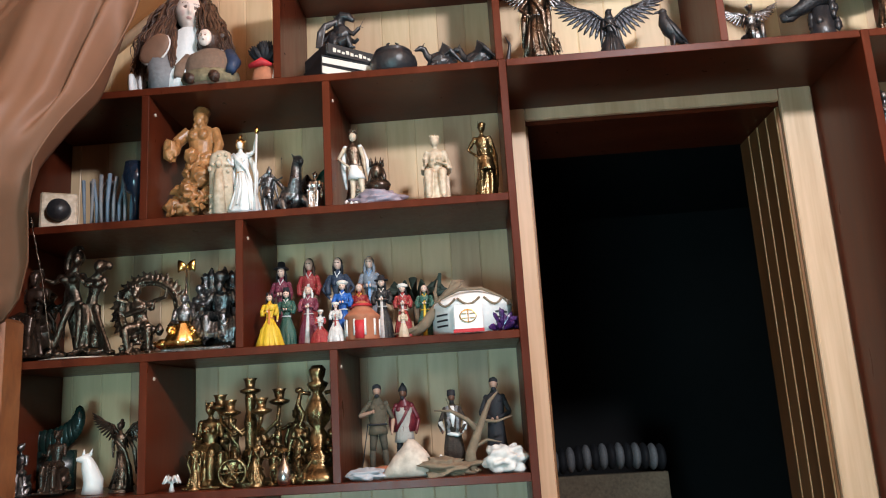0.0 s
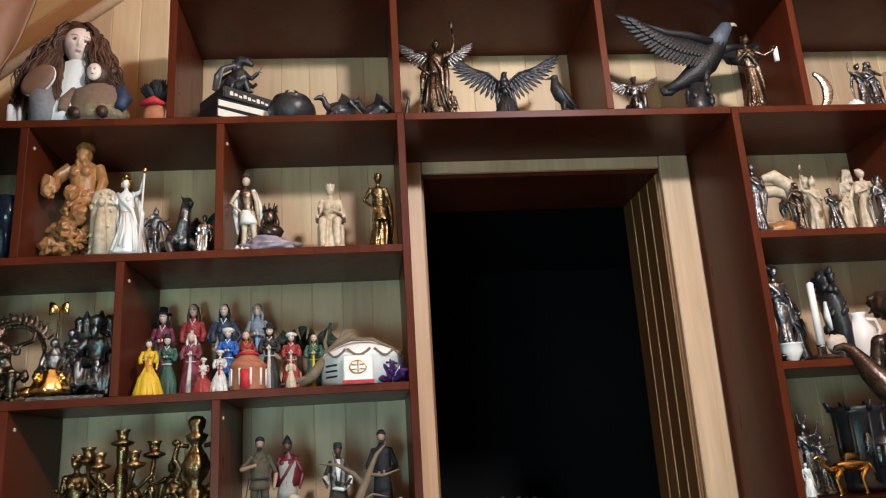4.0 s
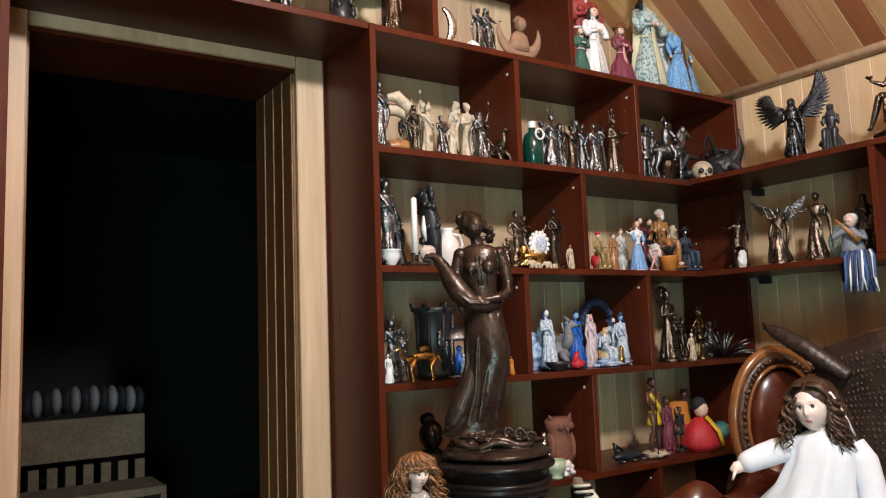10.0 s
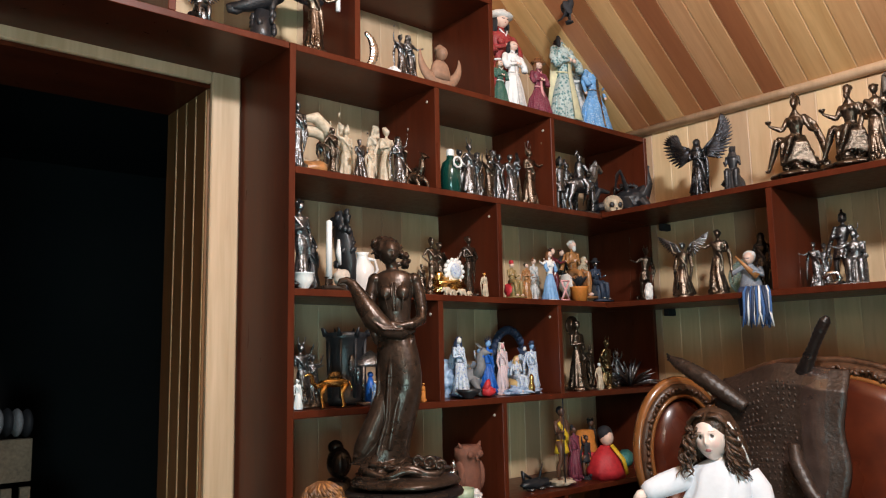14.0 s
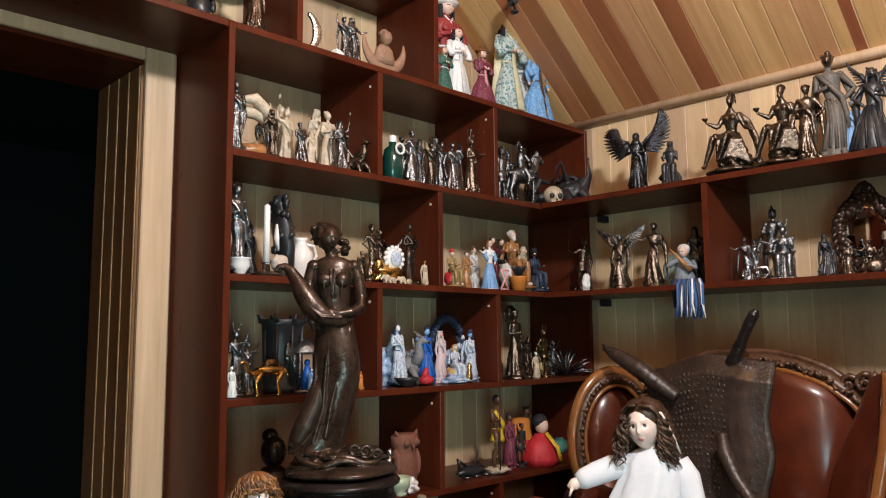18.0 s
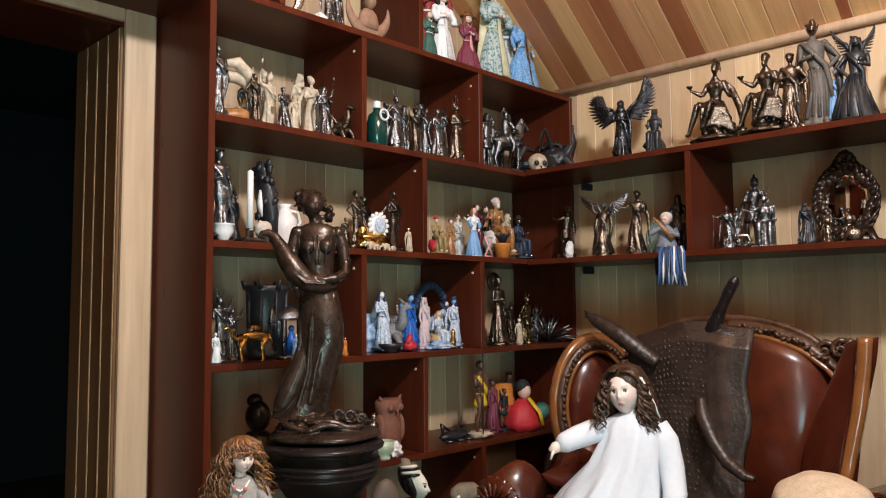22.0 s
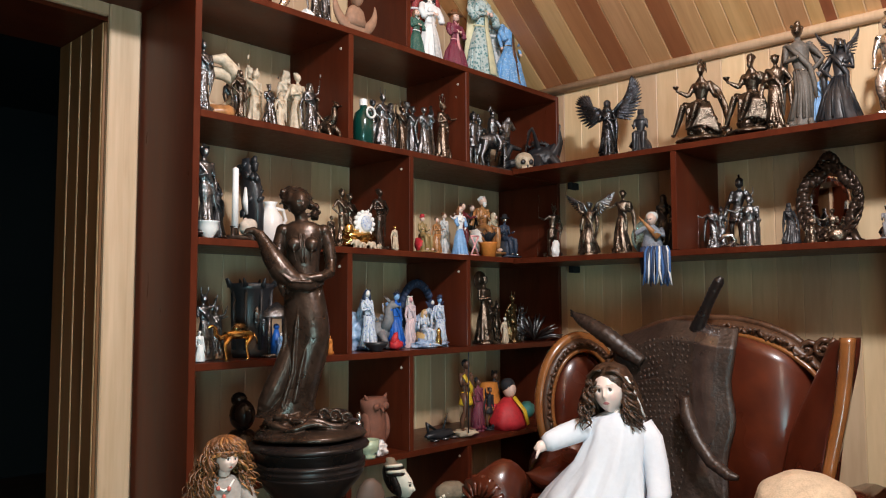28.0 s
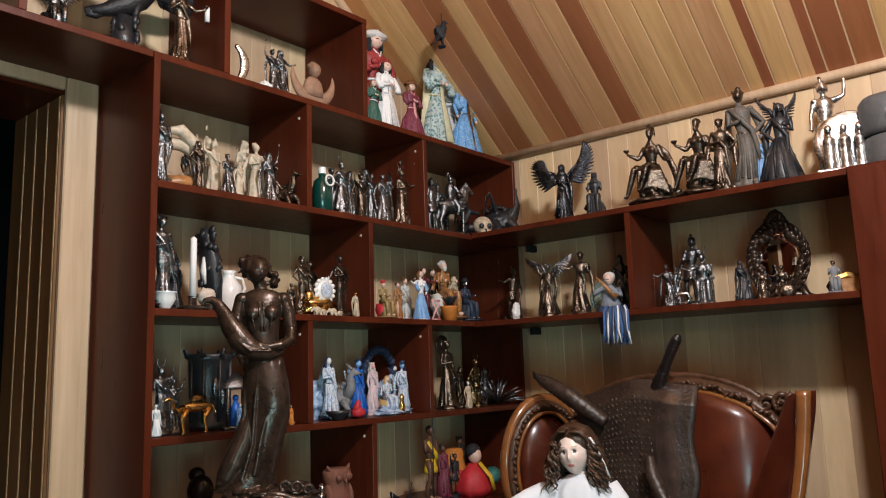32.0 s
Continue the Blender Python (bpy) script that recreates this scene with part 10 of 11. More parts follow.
for i in range(46):
    u = -0.44 + (U1 + 0.43) * i / 45
    t = 0.9 * math.sin(i * 1.9)
    s.tube([(u - 0.012, 0.066, crest(u) - 0.024 - 0.010 * math.sin(i * 2.1)), (u, 0.054, crest(u) - 0.022 + 0.010 * math.cos(i * 1.3)), (u + 0.012, 0.066, crest(u) - 0.024 + 0.010 * math.sin(i * 2.1))], [0.003, 0.0075, 0.003], 1, 7)
sculpt_part("carved_crest", s, [RIMW, CARVE], chair, "carved dark wooden crest band with scrolls")
# leafy scroll between the crest and the wing
s = Sculpt(503)
P0 = cl(2.4, -1.26, 1.047)
for k in range(3):
    pc = P0 + Vector((-0.035 + 0.045 * k, 0, 0.004 * k))
    s.tube([pc + Vector((0.030 * (1 - i / 13) * math.cos(i * 0.75 + k), -0.006 * i / 3, 0.030 * (1 - i / 13) * math.sin(i * 0.75 + k))) for i in range(13)], [0.010 - 0.0005 * i for i in range(13)], 0, 8)
for i in range(16):
    s.ell(P0 + Vector((-0.07 + 0.0095 * i, 0.012, -0.012 + 0.02 * math.sin(i * 1.7))), (0.013, 0.012, 0.017), 0, 8, 6, lump=0.6)
sculpt_part("carved_scroll", s, [CARVE], chair, "dark carved leaf scroll")

# wing towards the bookcase: oval pad in a layered rim
s = Sculpt(504)
ctr = Vector((-0.465, -0.015, 0.83))
turn_ = 66
e1 = Vector((-math.cos(radians(turn_)), -math.sin(radians(turn_)), 0))
nrm = Vector((-e1.y, e1.x, 0))
nrm = -nrm if nrm.y > 0 else nrm
s.ell(ctr, (0.120, 0.055, 0.185), 0, 30, 18, rot=(0, 0, turn_))
s.ell(ctr - nrm * 0.02, (0.150, 0.035, 0.225), 0, 26, 14, rot=(0, 0, turn_))
s.tube([ctr - e1 * 0.10 + Vector((0, 0, -0.05)), ctr - e1 * 0.09 + Vector((0, 0, -0.32))], [0.06, 0.06], 0, 12)
s.tube([ctr + e1 * 0.04 + Vector((0, 0, -0.12)), ctr + e1 * 0.05 + Vector((0, 0, -0.32))], [0.075, 0.06], 0, 12)
wing_ = sculpt_part("wing", s, [LEATHER], chair)
s = Sculpt(505)


def oval(k, lift=0.0, n=44, a0=-2.0, a1=2.6):
    out = []
    for i in range(n):
        a = a0 + (a1 - a0) * i / (n - 1) + 0.35
        out.append(ctr + e1 * (0.165 * k * math.sin(a)) + Vector((0, 0, 0.240 * k * math.cos(a))) + nrm * lift)
    return out


outer = oval(1.0)
outer += [outer[-1] + e1 * 0.02 + Vector((0, 0, -0.06)), outer[-1] + e1 * 0.055 + Vector((0, 0, -0.16))]
s.tube(outer, [0.012] + [0.021] * (len(outer) - 2) + [0.018], 0, 12)
s.tube(oval(0.80, 0.028), 0.0075, 0, 8)
band = oval(0.90, 0.012)
s.tube(band, 0.022, 1, 8)
for i in range(2, 43):
    p = band[i] + nrm * 0.018
    d = (band[min(i + 1, 43)] - band[i - 1]).normalized()
    sd = d.cross(nrm)
    g_ = math.sin(i * 2.2)
    s.tube([p - d * 0.010 + sd * 0.010 * g_, p + nrm * 0.006, p + d * 0.010 - sd * 0.010 * g_], [0.003, 0.0075, 0.003], 1, 7)
sculpt_part("wing_rim", s, [RIMW, CARVE], wing_, "glossy layered wooden rim with carving")

# wing towards the room: a leather panel that ends in a flat wooden strip
STRIP = [cl(*p) for p in ((2.17, -1.441, 1.097), (2.165, -1.432, 1.017), (2.15, -1.416, 0.898), (2.14, -1.393, 0.779), (2.13, -1.378, 0.691))]
STRIP = [p + Vector((-0.040, 0, 0)) for p in STRIP]
STRIP.append(Vector((STRIP[-1].x - 0.015, STRIP[-1].y - 0.01, 0.44)))
BACKE = [cl(*p) for p in ((2.3, -1.31, 1.014), (2.3, -1.27, 0.95), (2.295, -1.232, 0.881), (2.29, -1.196, 0.779), (2.29, -1.164, 0.659))]
BACKE.append(Vector((BACKE[-1].x, BACKE[-1].y, 0.44)))


def along(pts, w):
    w = w * (len(pts) - 1)
    k = min(int(w), len(pts) - 2)
    return pts[k].lerp(pts[k + 1], w - k)


s = Sculpt(506)
rr = []
for i in range(22):
    w = i / 21
    a_, b_ = along(BACKE, w), along(STRIP, w)
    loop = []
    for j in range(12):
        q = j / 11
        p = a_.lerp(b_, q)
        loop.append(p + Vector((-0.030 * math.sin(math.pi * q) + 0.004 * math.sin(9 * w + 7 * q), 0.02 * math.sin(math.pi * q), 0.012 * math.sin(math.pi * q) * (1 - w))))
    loop += [p + Vector((0.020, 0.04, 0)) for p in loop[::-1]]
    rr.append(loop)
s.rings(rr, 0)
wing_ = sculpt_part("wing", s, [LEATHER], chair)
s = Sculpt(507)
rr = []
for i in range(24):
    w = i / 23
    p = along(STRIP, w)
    hw, bow = 0.020 - 0.004 * w, 0.006 * math.sin(3 * w)
    rr.append([p + Vector((-hw + bow, -0.004, 0)), p + Vector((-hw * 0.5 + bow, -0.014, 0)), p + Vector((hw * 0.5 + bow, -0.014, 0)), p + Vector((hw + bow, -0.004, 0)), p + Vector((hw - 0.004 + bow, 0.03, 0)), p + Vector((-hw + 0.01 + bow, 0.03, 0))])
s.rings(rr, 0)
sculpt_part("wing_rim", s, [RIMW], wing_, "glossy straight wooden edge strip")

for sgn in (-1, 1):
    s = Sculpt(509 + sgn)
    s.tube([(sgn * 0.47, 0.06, 0.60), (sgn * 0.475, -0.20, 0.615), (sgn * 0.475, -0.42, 0.60), (sgn * 0.475, -0.55, 0.57)], [0.075, 0.088, 0.092, 0.085], 0, 18)
    for i in range(16):
        a = 2 * math.pi * i / 16
        s.tube([(sgn * 0.475 + 0.03 * math.cos(a), -0.57, 0.57 + 0.03 * math.sin(a)), (sgn * 0.475 + 0.088 * math.cos(a), -0.55, 0.57 + 0.088 * math.sin(a))], [0.006, 0.013], 0, 6)
    s.box((sgn * 0.475, -0.25, 0.42), (0.12, 0.58, 0.26), 0)
    sculpt_part("armrest", s, [LEATHER], chair)
bm = bmesh.new()
box(bm, -0.405, -0.56, 0.28, 0.405, 0.10, 0.455)
bmesh.ops.bevel(bm, geom=list(bm.edges), offset=0.055, segments=4, affect="EDGES")
part("seat", bm, LEATHER, chair, smooth=True)
boxpart("seat_frame", (-0.50, -0.57, 0.17, 0.50, 0.17, 0.275), CARVEDW, chair, bevel=0.01)
for uu in (-0.44, 0.44):
    for vv in (-0.50, 0.11):
        s = Sculpt(520)
        s.lathe([(-0.02, 0.02), (0.0, 0.03), (0.05, 0.022), (0.12, 0.042), (0.168, 0.05)], 0, 14, c=(uu, vv))
        sculpt_part("leg", s, [CARVEDW], chair)

# crocodile hide thrown over the back
b = Sculpt(530)
rr = []
NH, NJ = 110, 25


def hide_at(w, q):
    half = 0.205 - 0.02 * w + 0.012 * math.sin(3.0 * w)
    edge = 0.008 * math.sin(17 * w) * q
    v = -0.040 - 0.10 * w ** 2.2 + 0.54 * max(0, 0.10 - w)
    ridge = 0.013 * math.exp(-((q - 0.56 - 0.05 * math.sin(4 * w)) / 0.15) ** 2) * (0.6 + 0.4 * math.sin(5 * w + 0.6))
    wrinkle = 0.0022 * math.sin(46 * w + 9 * q) * math.exp(-((q - 0.56) / 0.18) ** 2)
    crease = 0.004 * math.sin(24 * w + 3 * q) * max(0, w - 0.55)
    return Vector((-0.090 + half * q + edge, v - ridge - wrinkle - crease - 0.022 * math.cos(q * 1.4) - 0.003 * math.cos(q * 7 + 3 * w), 1.125 - 0.625 * w + 0.012 * math.cos(q * 3) - (0.030 if q < 0 else 0.0) * abs(q) * (w < 0.3)))


for i in range(NH):
    w = i / (NH - 1)
    loop = [hide_at(w, -1 + 2 * j / (NJ - 1)) for j in range(NJ)]
    loop += [p + Vector((0, 0.010, 0)) for p in loop[::-1]]
    rr.append(loop)
m0 = len(b.m)
b.rings(rr, 0)
for i in range(NH - 1):
    for j in range(NJ - 1):
        if 0.42 < -1 + 2 * (j + 0.5) / (NJ - 1) < 0.72 and i < 0.72 * NH:
            b.m[m0 + i * 2 * NJ + j] = 2
HIDE2 = plain("hide_scales", (0.055, 0.035, 0.026), 0.32, vary=0.4, scale=60, bump=0.3)
CLAWED = plain("black_claw_hide", (0.014, 0.010, 0.009), 0.3, vary=0.4, scale=60, bump=0.7)
hide = thing("crocodile_hide", "brown crocodile hide draped over the armchair back", "hide", at=(2.31, -0.925, 0))
hide.rotation_euler = (0, 0, radians(-90))
sculpt_part("skin", b, [CROC, HIDE2, plain("glossy_hide", (0.05, 0.032, 0.026), 0.20, vary=0.4, scale=38, bump=0.8, coat=0.9)], hide)
# rows of small scutes, unevenly worn
scutes = Sculpt(531)
for i in range(30):
    for j in range(15):
        if scutes.rng.random() < 0.20:
            continue
        w, q = 0.09 + 0.86 * i / 29, -0.80 + 1.10 * (j + 0.35 * math.sin(i * 0.9)) / 14
        k = scutes.rng.uniform(0.6, 1.15)
        scutes.ell(hide_at(w, q) + Vector((0, -0.0006, 0)), (0.0045 * k, 0.0024 * k, 0.0064 * k), 0, 7, 5, rot=(0, scutes.rng.uniform(-25, 25), 0))
tagged(sculpt_part("scute_relief", scutes, [HIDE2], hide), "rows of small worn horny scutes", kind="stuff")


def hide_limb(name, pts, radii, mat):
    """A dried limb: a wrinkled tapering sleeve of skin."""
    k, P = Sculpt(532), [Vector(p) for p in pts]
    fine, rad = [], []
    for i in range(len(P) - 1):
        for m in range(8):
            u = m / 8
            fine.append(P[i].lerp(P[i + 1], u))
            rad.append((radii[i] * (1 - u) + radii[i + 1] * u) * (1 + 0.06 * math.sin(2.4 * (8 * i + m)) + 0.05 * noise.noise(Vector((1.3 * (8 * i + m), 0.0, 4.0)))))
    k.tube(fine + [P[-1]], rad + [radii[-1]], 0, 16)
    sculpt_part(name, k, [mat], hide)


hide_limb("forelimb", ((-0.18, -0.070, 0.995), (-0.235, -0.085, 1.035), (-0.30, -0.10, 1.085), (-0.355, -0.10, 1.115), (-0.395, -0.10, 1.135), (-0.425, -0.10, 1.152)), (0.020, 0.029, 0.030, 0.026, 0.022, 0.012), CROC)
for q in range(3):
    k = Sculpt(533 + q)
    k.tube([(-0.415, -0.10, 1.146), (-0.440, -0.104, 1.150 + 0.010 * q)], [0.009, 0.003], 0, 7)
    sculpt_part("claw", k, [CLAWED], hide)
hide_limb("forelimb", ((-0.02, 0.0, 1.09), (0.005, -0.02, 1.135), (0.034, -0.03, 1.185), (0.062, -0.04, 1.232), (0.082, -0.045, 1.262), (0.090, -0.046, 1.274)), (0.030, 0.021, 0.017, 0.018, 0.017, 0.008), CLAWED)
hide_limb("hind_limb", ((-0.005, -0.125, 0.895), (0.015, -0.15, 0.84), (0.055, -0.165, 0.772), (0.10, -0.18, 0.722), (0.155, -0.19, 0.692), (0.185, -0.19, 0.688)), (0.016, 0.023, 0.021, 0.019, 0.016, 0.008), CROC)

# ---- bisque doll sitting on the chair ----
NX, NY, NZ = 1.959, -0.8, 0.819
SEAT_Z = 0.458
b = Sculpt(540)
q_ = NZ - SEAT_Z  # height of the neck over the seat


def smock(stations, mat, seg=56, folds=9, amp=0.05, ph=0.0):
    """A loose garment as rings: (height, middle x, half width, half depth, fold depth)."""
    out = []
    for z, cx, hw, hd, fd in stations:
        ring = []
        for j in range(seg):
            t = 2 * math.pi * j / seg
            k = 1 + fd * amp * (math.sin(folds * t + ph + 9 * z) + 0.6 * math.sin((folds + 5) * t - 14 * z) + 0.4 * noise.noise(Vector((4 * math.cos(t), 4 * math.sin(t), 12 * z))))
            ring.append((cx + hw * k * math.cos(t), hd * k * math.sin(t), z))
        out.append(ring)
    b.rings(out, mat)


smock(((0.0, -0.075, 0.182, 0.14, 2.2), (0.05, -0.070, 0.176, 0.14, 2.2), (q_ * 0.35, -0.048, 0.142, 0.120, 1.9), (q_ * 0.6, -0.012, 0.106, 0.094, 1.2), (q_ * 0.80, 0.008, 0.092, 0.076, 0.8), (q_ - 0.035, 0.012, 0.090, 0.064, 0.5), (q_ - 0.012, 0.012, 0.070, 0.050, 0.3), (q_ + 0.004, 0.004, 0.030, 0.030, 0.0)), 1)
b.tube([(-0.13, -0.10, 0.02), (-0.17, -0.19, 0.045), (-0.19, -0.27, 0.02)], [0.07, 0.075, 0.05], 1, 16, 0.7)
b.tube([(0.07, -0.10, 0.02), (0.09, -0.22, 0.04), (0.09, -0.30, 0.02)], [0.07, 0.075, 0.05], 1, 16, 0.7)
b.tube([(0.004, 0, q_ - 0.02), (-0.002, -0.004, q_ + 0.022)], [0.026, 0.024], 0, 14)
HC = Vector((-0.010, -0.010, q_ + 0.070))
b.head(HC, 0.067, 0, eye=3, white=5, lip=4, cheek=6, turn=(2, -6, -16), seg=96, n=84, wide=0.73, brow=8)
b.ell(HC + Vector((0.006, 0.012, 0.030)), (0.064, 0.064, 0.054), 2, 20, 14, rot=(0, 0, -20), lump=0.06)
for i in range(150):
    # locks that fall from the middle parting over the temples
    sgn = -1 if i % 2 else 1
    k0 = b.rng.random()
    base_ = HC + Matrix.Rotation(radians(-20), 3, "Z") @ Vector((sgn * 0.006, -0.030 - 0.026 * k0 + 0.05 * (1 - k0), 0.083 - 0.022 * k0))
    mid_ = HC + Matrix.Rotation(radians(-20), 3, "Z") @ Vector((sgn * (0.046 + 0.009 * b.rng.random()), -0.040 * k0 + 0.004, 0.042))
    low_ = HC + Matrix.Rotation(radians(-20), 3, "Z") @ Vector((sgn * (0.055 + 0.012 * b.rng.random()), -0.030 * k0 + 0.004, 0.0))
    end_ = low_ + Vector((sgn * 0.022, b.rng.uniform(-.012, .012), -0.03 - 0.03 * b.rng.random()))
    b.strand([base_, base_.lerp(mid_, 0.55) + Vector((0, -0.004, 0.010)), mid_, low_, low_.lerp(end_, 0.5) + Vector((0.008 * math.sin(i), 0, 0)), end_], b.rng.uniform(0.0036, 0.0055), 2 if i % 4 else 7, 6)
ang0 = radians(-20)
for i in range(420):
    a = math.pi * (-0.17 + 1.34 * b.rng.random()) + ang0 * 0.9
    up = b.rng.uniform(0.010, 0.068)
    r0 = 0.058 * math.sqrt(max(0.05, 1 - (up / 0.078) ** 2)) + 0.006
    ln, ph, cw = b.rng.uniform(0.085, 0.145), b.rng.uniform(0, 6.3), b.rng.uniform(0.010, 0.020)
    pts = []
    for k in range(12):
        w = k / 11
        out = 1 + 0.45 * math.sin(1.5 * w) * (0.7 + 0.3 * b.rng.random())
        pts.append((HC.x + 0.006 + r0 * math.cos(a) * out + cw * w * math.cos(12 * w + ph), HC.y + 0.014 + r0 * math.sin(a) * out + cw * w * math.sin(12 * w + ph), HC.z + up - ln * w ** 1.15))
    b.strand(pts, b.rng.uniform(0.0042, 0.0078), 2 if b.rng.random() < 0.8 else 7, 6)
for i in range(70):
    sgn = 1 if i % 3 else -1
    p0 = HC + Vector((sgn * b.rng.uniform(0.046, 0.062), b.rng.uniform(-0.050, 0.0), b.rng.uniform(-0.01, 0.035)))
    ln, ph, cw = b.rng.uniform(0.07, 0.125), b.rng.uniform(0, 6.3), b.rng.uniform(0.007, 0.011)
    side_ = b.rng.uniform(-0.012, 0.030) if sgn > 0 else b.rng.uniform(-0.045, -0.010)
    b.strand([p0 + Vector((side_ * w + cw * math.cos(15 * w + ph), -0.012 * w + cw * math.sin(15 * w + ph), -ln * w)) for w in [k / 15 for k in range(16)]], b.rng.uniform(0.004, 0.0065), 2 if b.rng.random() < 0.65 else 7, 5)
for k in range(2):
    b.tube([HC + Vector((0.044 + 0.004 * k, -0.052, 0.045)), HC + Vector((0.066, -0.04, 0.018 - 0.01 * k)), HC + Vector((0.078 + 0.006 * k, -0.03, -0.03)), HC + Vector((0.100, -0.03, -0.075))], 0.0026, 5, 6, 0.5)
# sleeves and fingers
LE = [(-0.064, 0.0, q_ - 0.042), (-0.105, -0.02, q_ - 0.052), (-0.150, -0.045, q_ - 0.066), (-0.188, -0.07, q_ - 0.080), (-0.204, -0.078, q_ - 0.086)]
b.tube(LE, [0.032, 0.036, 0.034, 0.030, 0.021], 1, 20, 0.9)
b.tube([(-0.196, -0.074, q_ - 0.086), (-0.214, -0.085, q_ - 0.092), (-0.228, -0.09, q_ - 0.104)], [0.016, 0.017, 0.010], 0, 10, 0.7)
for k in range(4):
    b.tube([(-0.218, -0.086 - 0.006 * k, q_ - 0.100), (-0.226, -0.090 - 0.007 * k, q_ - 0.122)], [0.0055, 0.003], 0, 6)
b.tube([(0.082, 0.0, q_ - 0.034), (0.106, -0.01, q_ - 0.075), (0.120, -0.02, q_ - 0.15), (0.126, -0.05, q_ - 0.22), (0.108, -0.10, q_ - 0.27)], [0.034, 0.038, 0.037, 0.035, 0.026], 1, 20, 0.9)
b.ell((0.100, -0.13, q_ - 0.285), (0.018, 0.024, 0.014), 0, 10, 6)
SMOCK = plain("white_cotton_lawn", (0.70, 0.73, 0.78), 0.85, vary=0.05, scale=60, bump=0.25)
b.place("doll", "bisque doll in a white cotton dress with brown curls", "doll", [BISQUE, SMOCK, plain("brown_curls", (0.062, 0.031, 0.017), 0.36, vary=0.6, scale=170, bump=0.5), plain("doll_eye", (0.075, 0.055, 0.045), 0.2), plain("doll_lip", (0.46, 0.15, 0.14), 0.4), WHITE, plain("rouged_cheek", (0.82, 0.60, 0.53), 0.4, vary=0.05), plain("light_brown_curls", (0.14, 0.072, 0.036), 0.36, vary=0.6, scale=170, bump=0.5), plain("painted_brow", (0.42, 0.27, 0.20), 0.5)], NX, NY, SEAT_Z, 1.0, -58, "dolls")

# ---- statue on its pedestal ----
SX, SY = 1.195, -0.31
ST0 = 0.826
ped = thing("pedestal", "round ebonised pedestal stand with turned rims", "pedestal", at=(SX, SY, 0))
TURNING = [(0, 0.17), (0.03, 0.175), (0.05, 0.11), (0.12, 0.075), (0.46, 0.062), (0.60, 0.075), (0.66, 0.09), (0.70, 0.118), (0.72, 0.136), (0.735, 0.146), (0.742, 0.150), (0.746, 0.146), (0.750, 0.151), (0.756, 0.153), (0.760, 0.148), (0.764, 0.152), (0.772, 0.154), (0.776, 0.146), (0.800, 0.146), (0.803, 0.150), (0.808, 0.162), (0.814, 0.164), (0.819, 0.160), (ST0, 0.150)]
for name_, first, last in (("foot", 0, 3), ("column", 3, 6), ("bowl", 6, 10), ("rim", 10, 17), ("drum", 17, 19), ("top_rim", 19, len(TURNING) - 1)):
    s = Sculpt(549)
    s.lathe(TURNING[first:last + 1], 0, 64)
    sculpt_part(name_, s, [EBONY], ped)
b = Sculpt(550)
# rocky wave base: a rolled rim, swirling water and curled scrolls
b.lathe([(0, 0.146), (0.005, 0.152), (0.012, 0.150), (0.020, 0.138), (0.028, 0.118), (0.034, 0.09)], 0, 60, 5, 0.03, sy=0.9)
b.ell((0.0, 0.01, 0.034), (0.120, 0.10, 0.036), 0, 36, 16, lump=0.5)
b.ell((-0.052, -0.035, 0.044), (0.060, 0.040, 0.026), 0, 24, 12, lump=0.5)
for i in range(16):
    a, r0 = -3.0 + 0.40 * i, b.rng.uniform(0.085, 0.128)
    zz = 0.062 - 0.32 * (r0 - 0.085)
    b.tube([((r0 + 0.010 * math.sin(0.7 * k + i)) * math.cos(a + 0.15 * k), 0.9 * (r0 + 0.010 * math.sin(0.7 * k + i)) * math.sin(a + 0.15 * k), zz + 0.008 * math.sin(0.8 * k + 2 * i) - 0.012) for k in range(8)], [0.002, 0.006, 0.009, 0.010, 0.010, 0.008, 0.006, 0.002], 0, 9)
for cx, cz, r0 in ((0.036, 0.068, 0.015), (0.066, 0.064, 0.017), (0.096, 0.056, 0.015)):
    b.tube([Vector((cx + r0 * (1 - k / 13) * math.cos(k * 0.72), -0.070 - 0.001 * k, cz + r0 * (1 - k / 13) * math.sin(k * 0.72))) for k in range(12)], [0.0060 - 0.0003 * k for k in range(12)], 0, 8)
n_base = len(b.v)
# gown and torso: (height, middle, half width, half depth)
GOWN = ((0.060, -0.040, 0.084, 0.060), (0.088, -0.024, 0.064, 0.056), (0.126, -0.006, 0.053, 0.051), (0.178, 0.008, 0.053, 0.049), (0.232, 0.014, 0.060, 0.049), (0.285, 0.015, 0.061, 0.049), (0.340, 0.012, 0.060, 0.048), (0.395, 0.009, 0.053, 0.044), (0.430, 0.010, 0.045, 0.037), (0.460, 0.008, 0.041, 0.034), (0.495, 0.006, 0.045, 0.036), (0.530, 0.005, 0.050, 0.037), (0.560, 0.005, 0.054, 0.034), (0.580, 0.004, 0.050, 0.028), (0.592, 0.002, 0.030, 0.021))
out = []
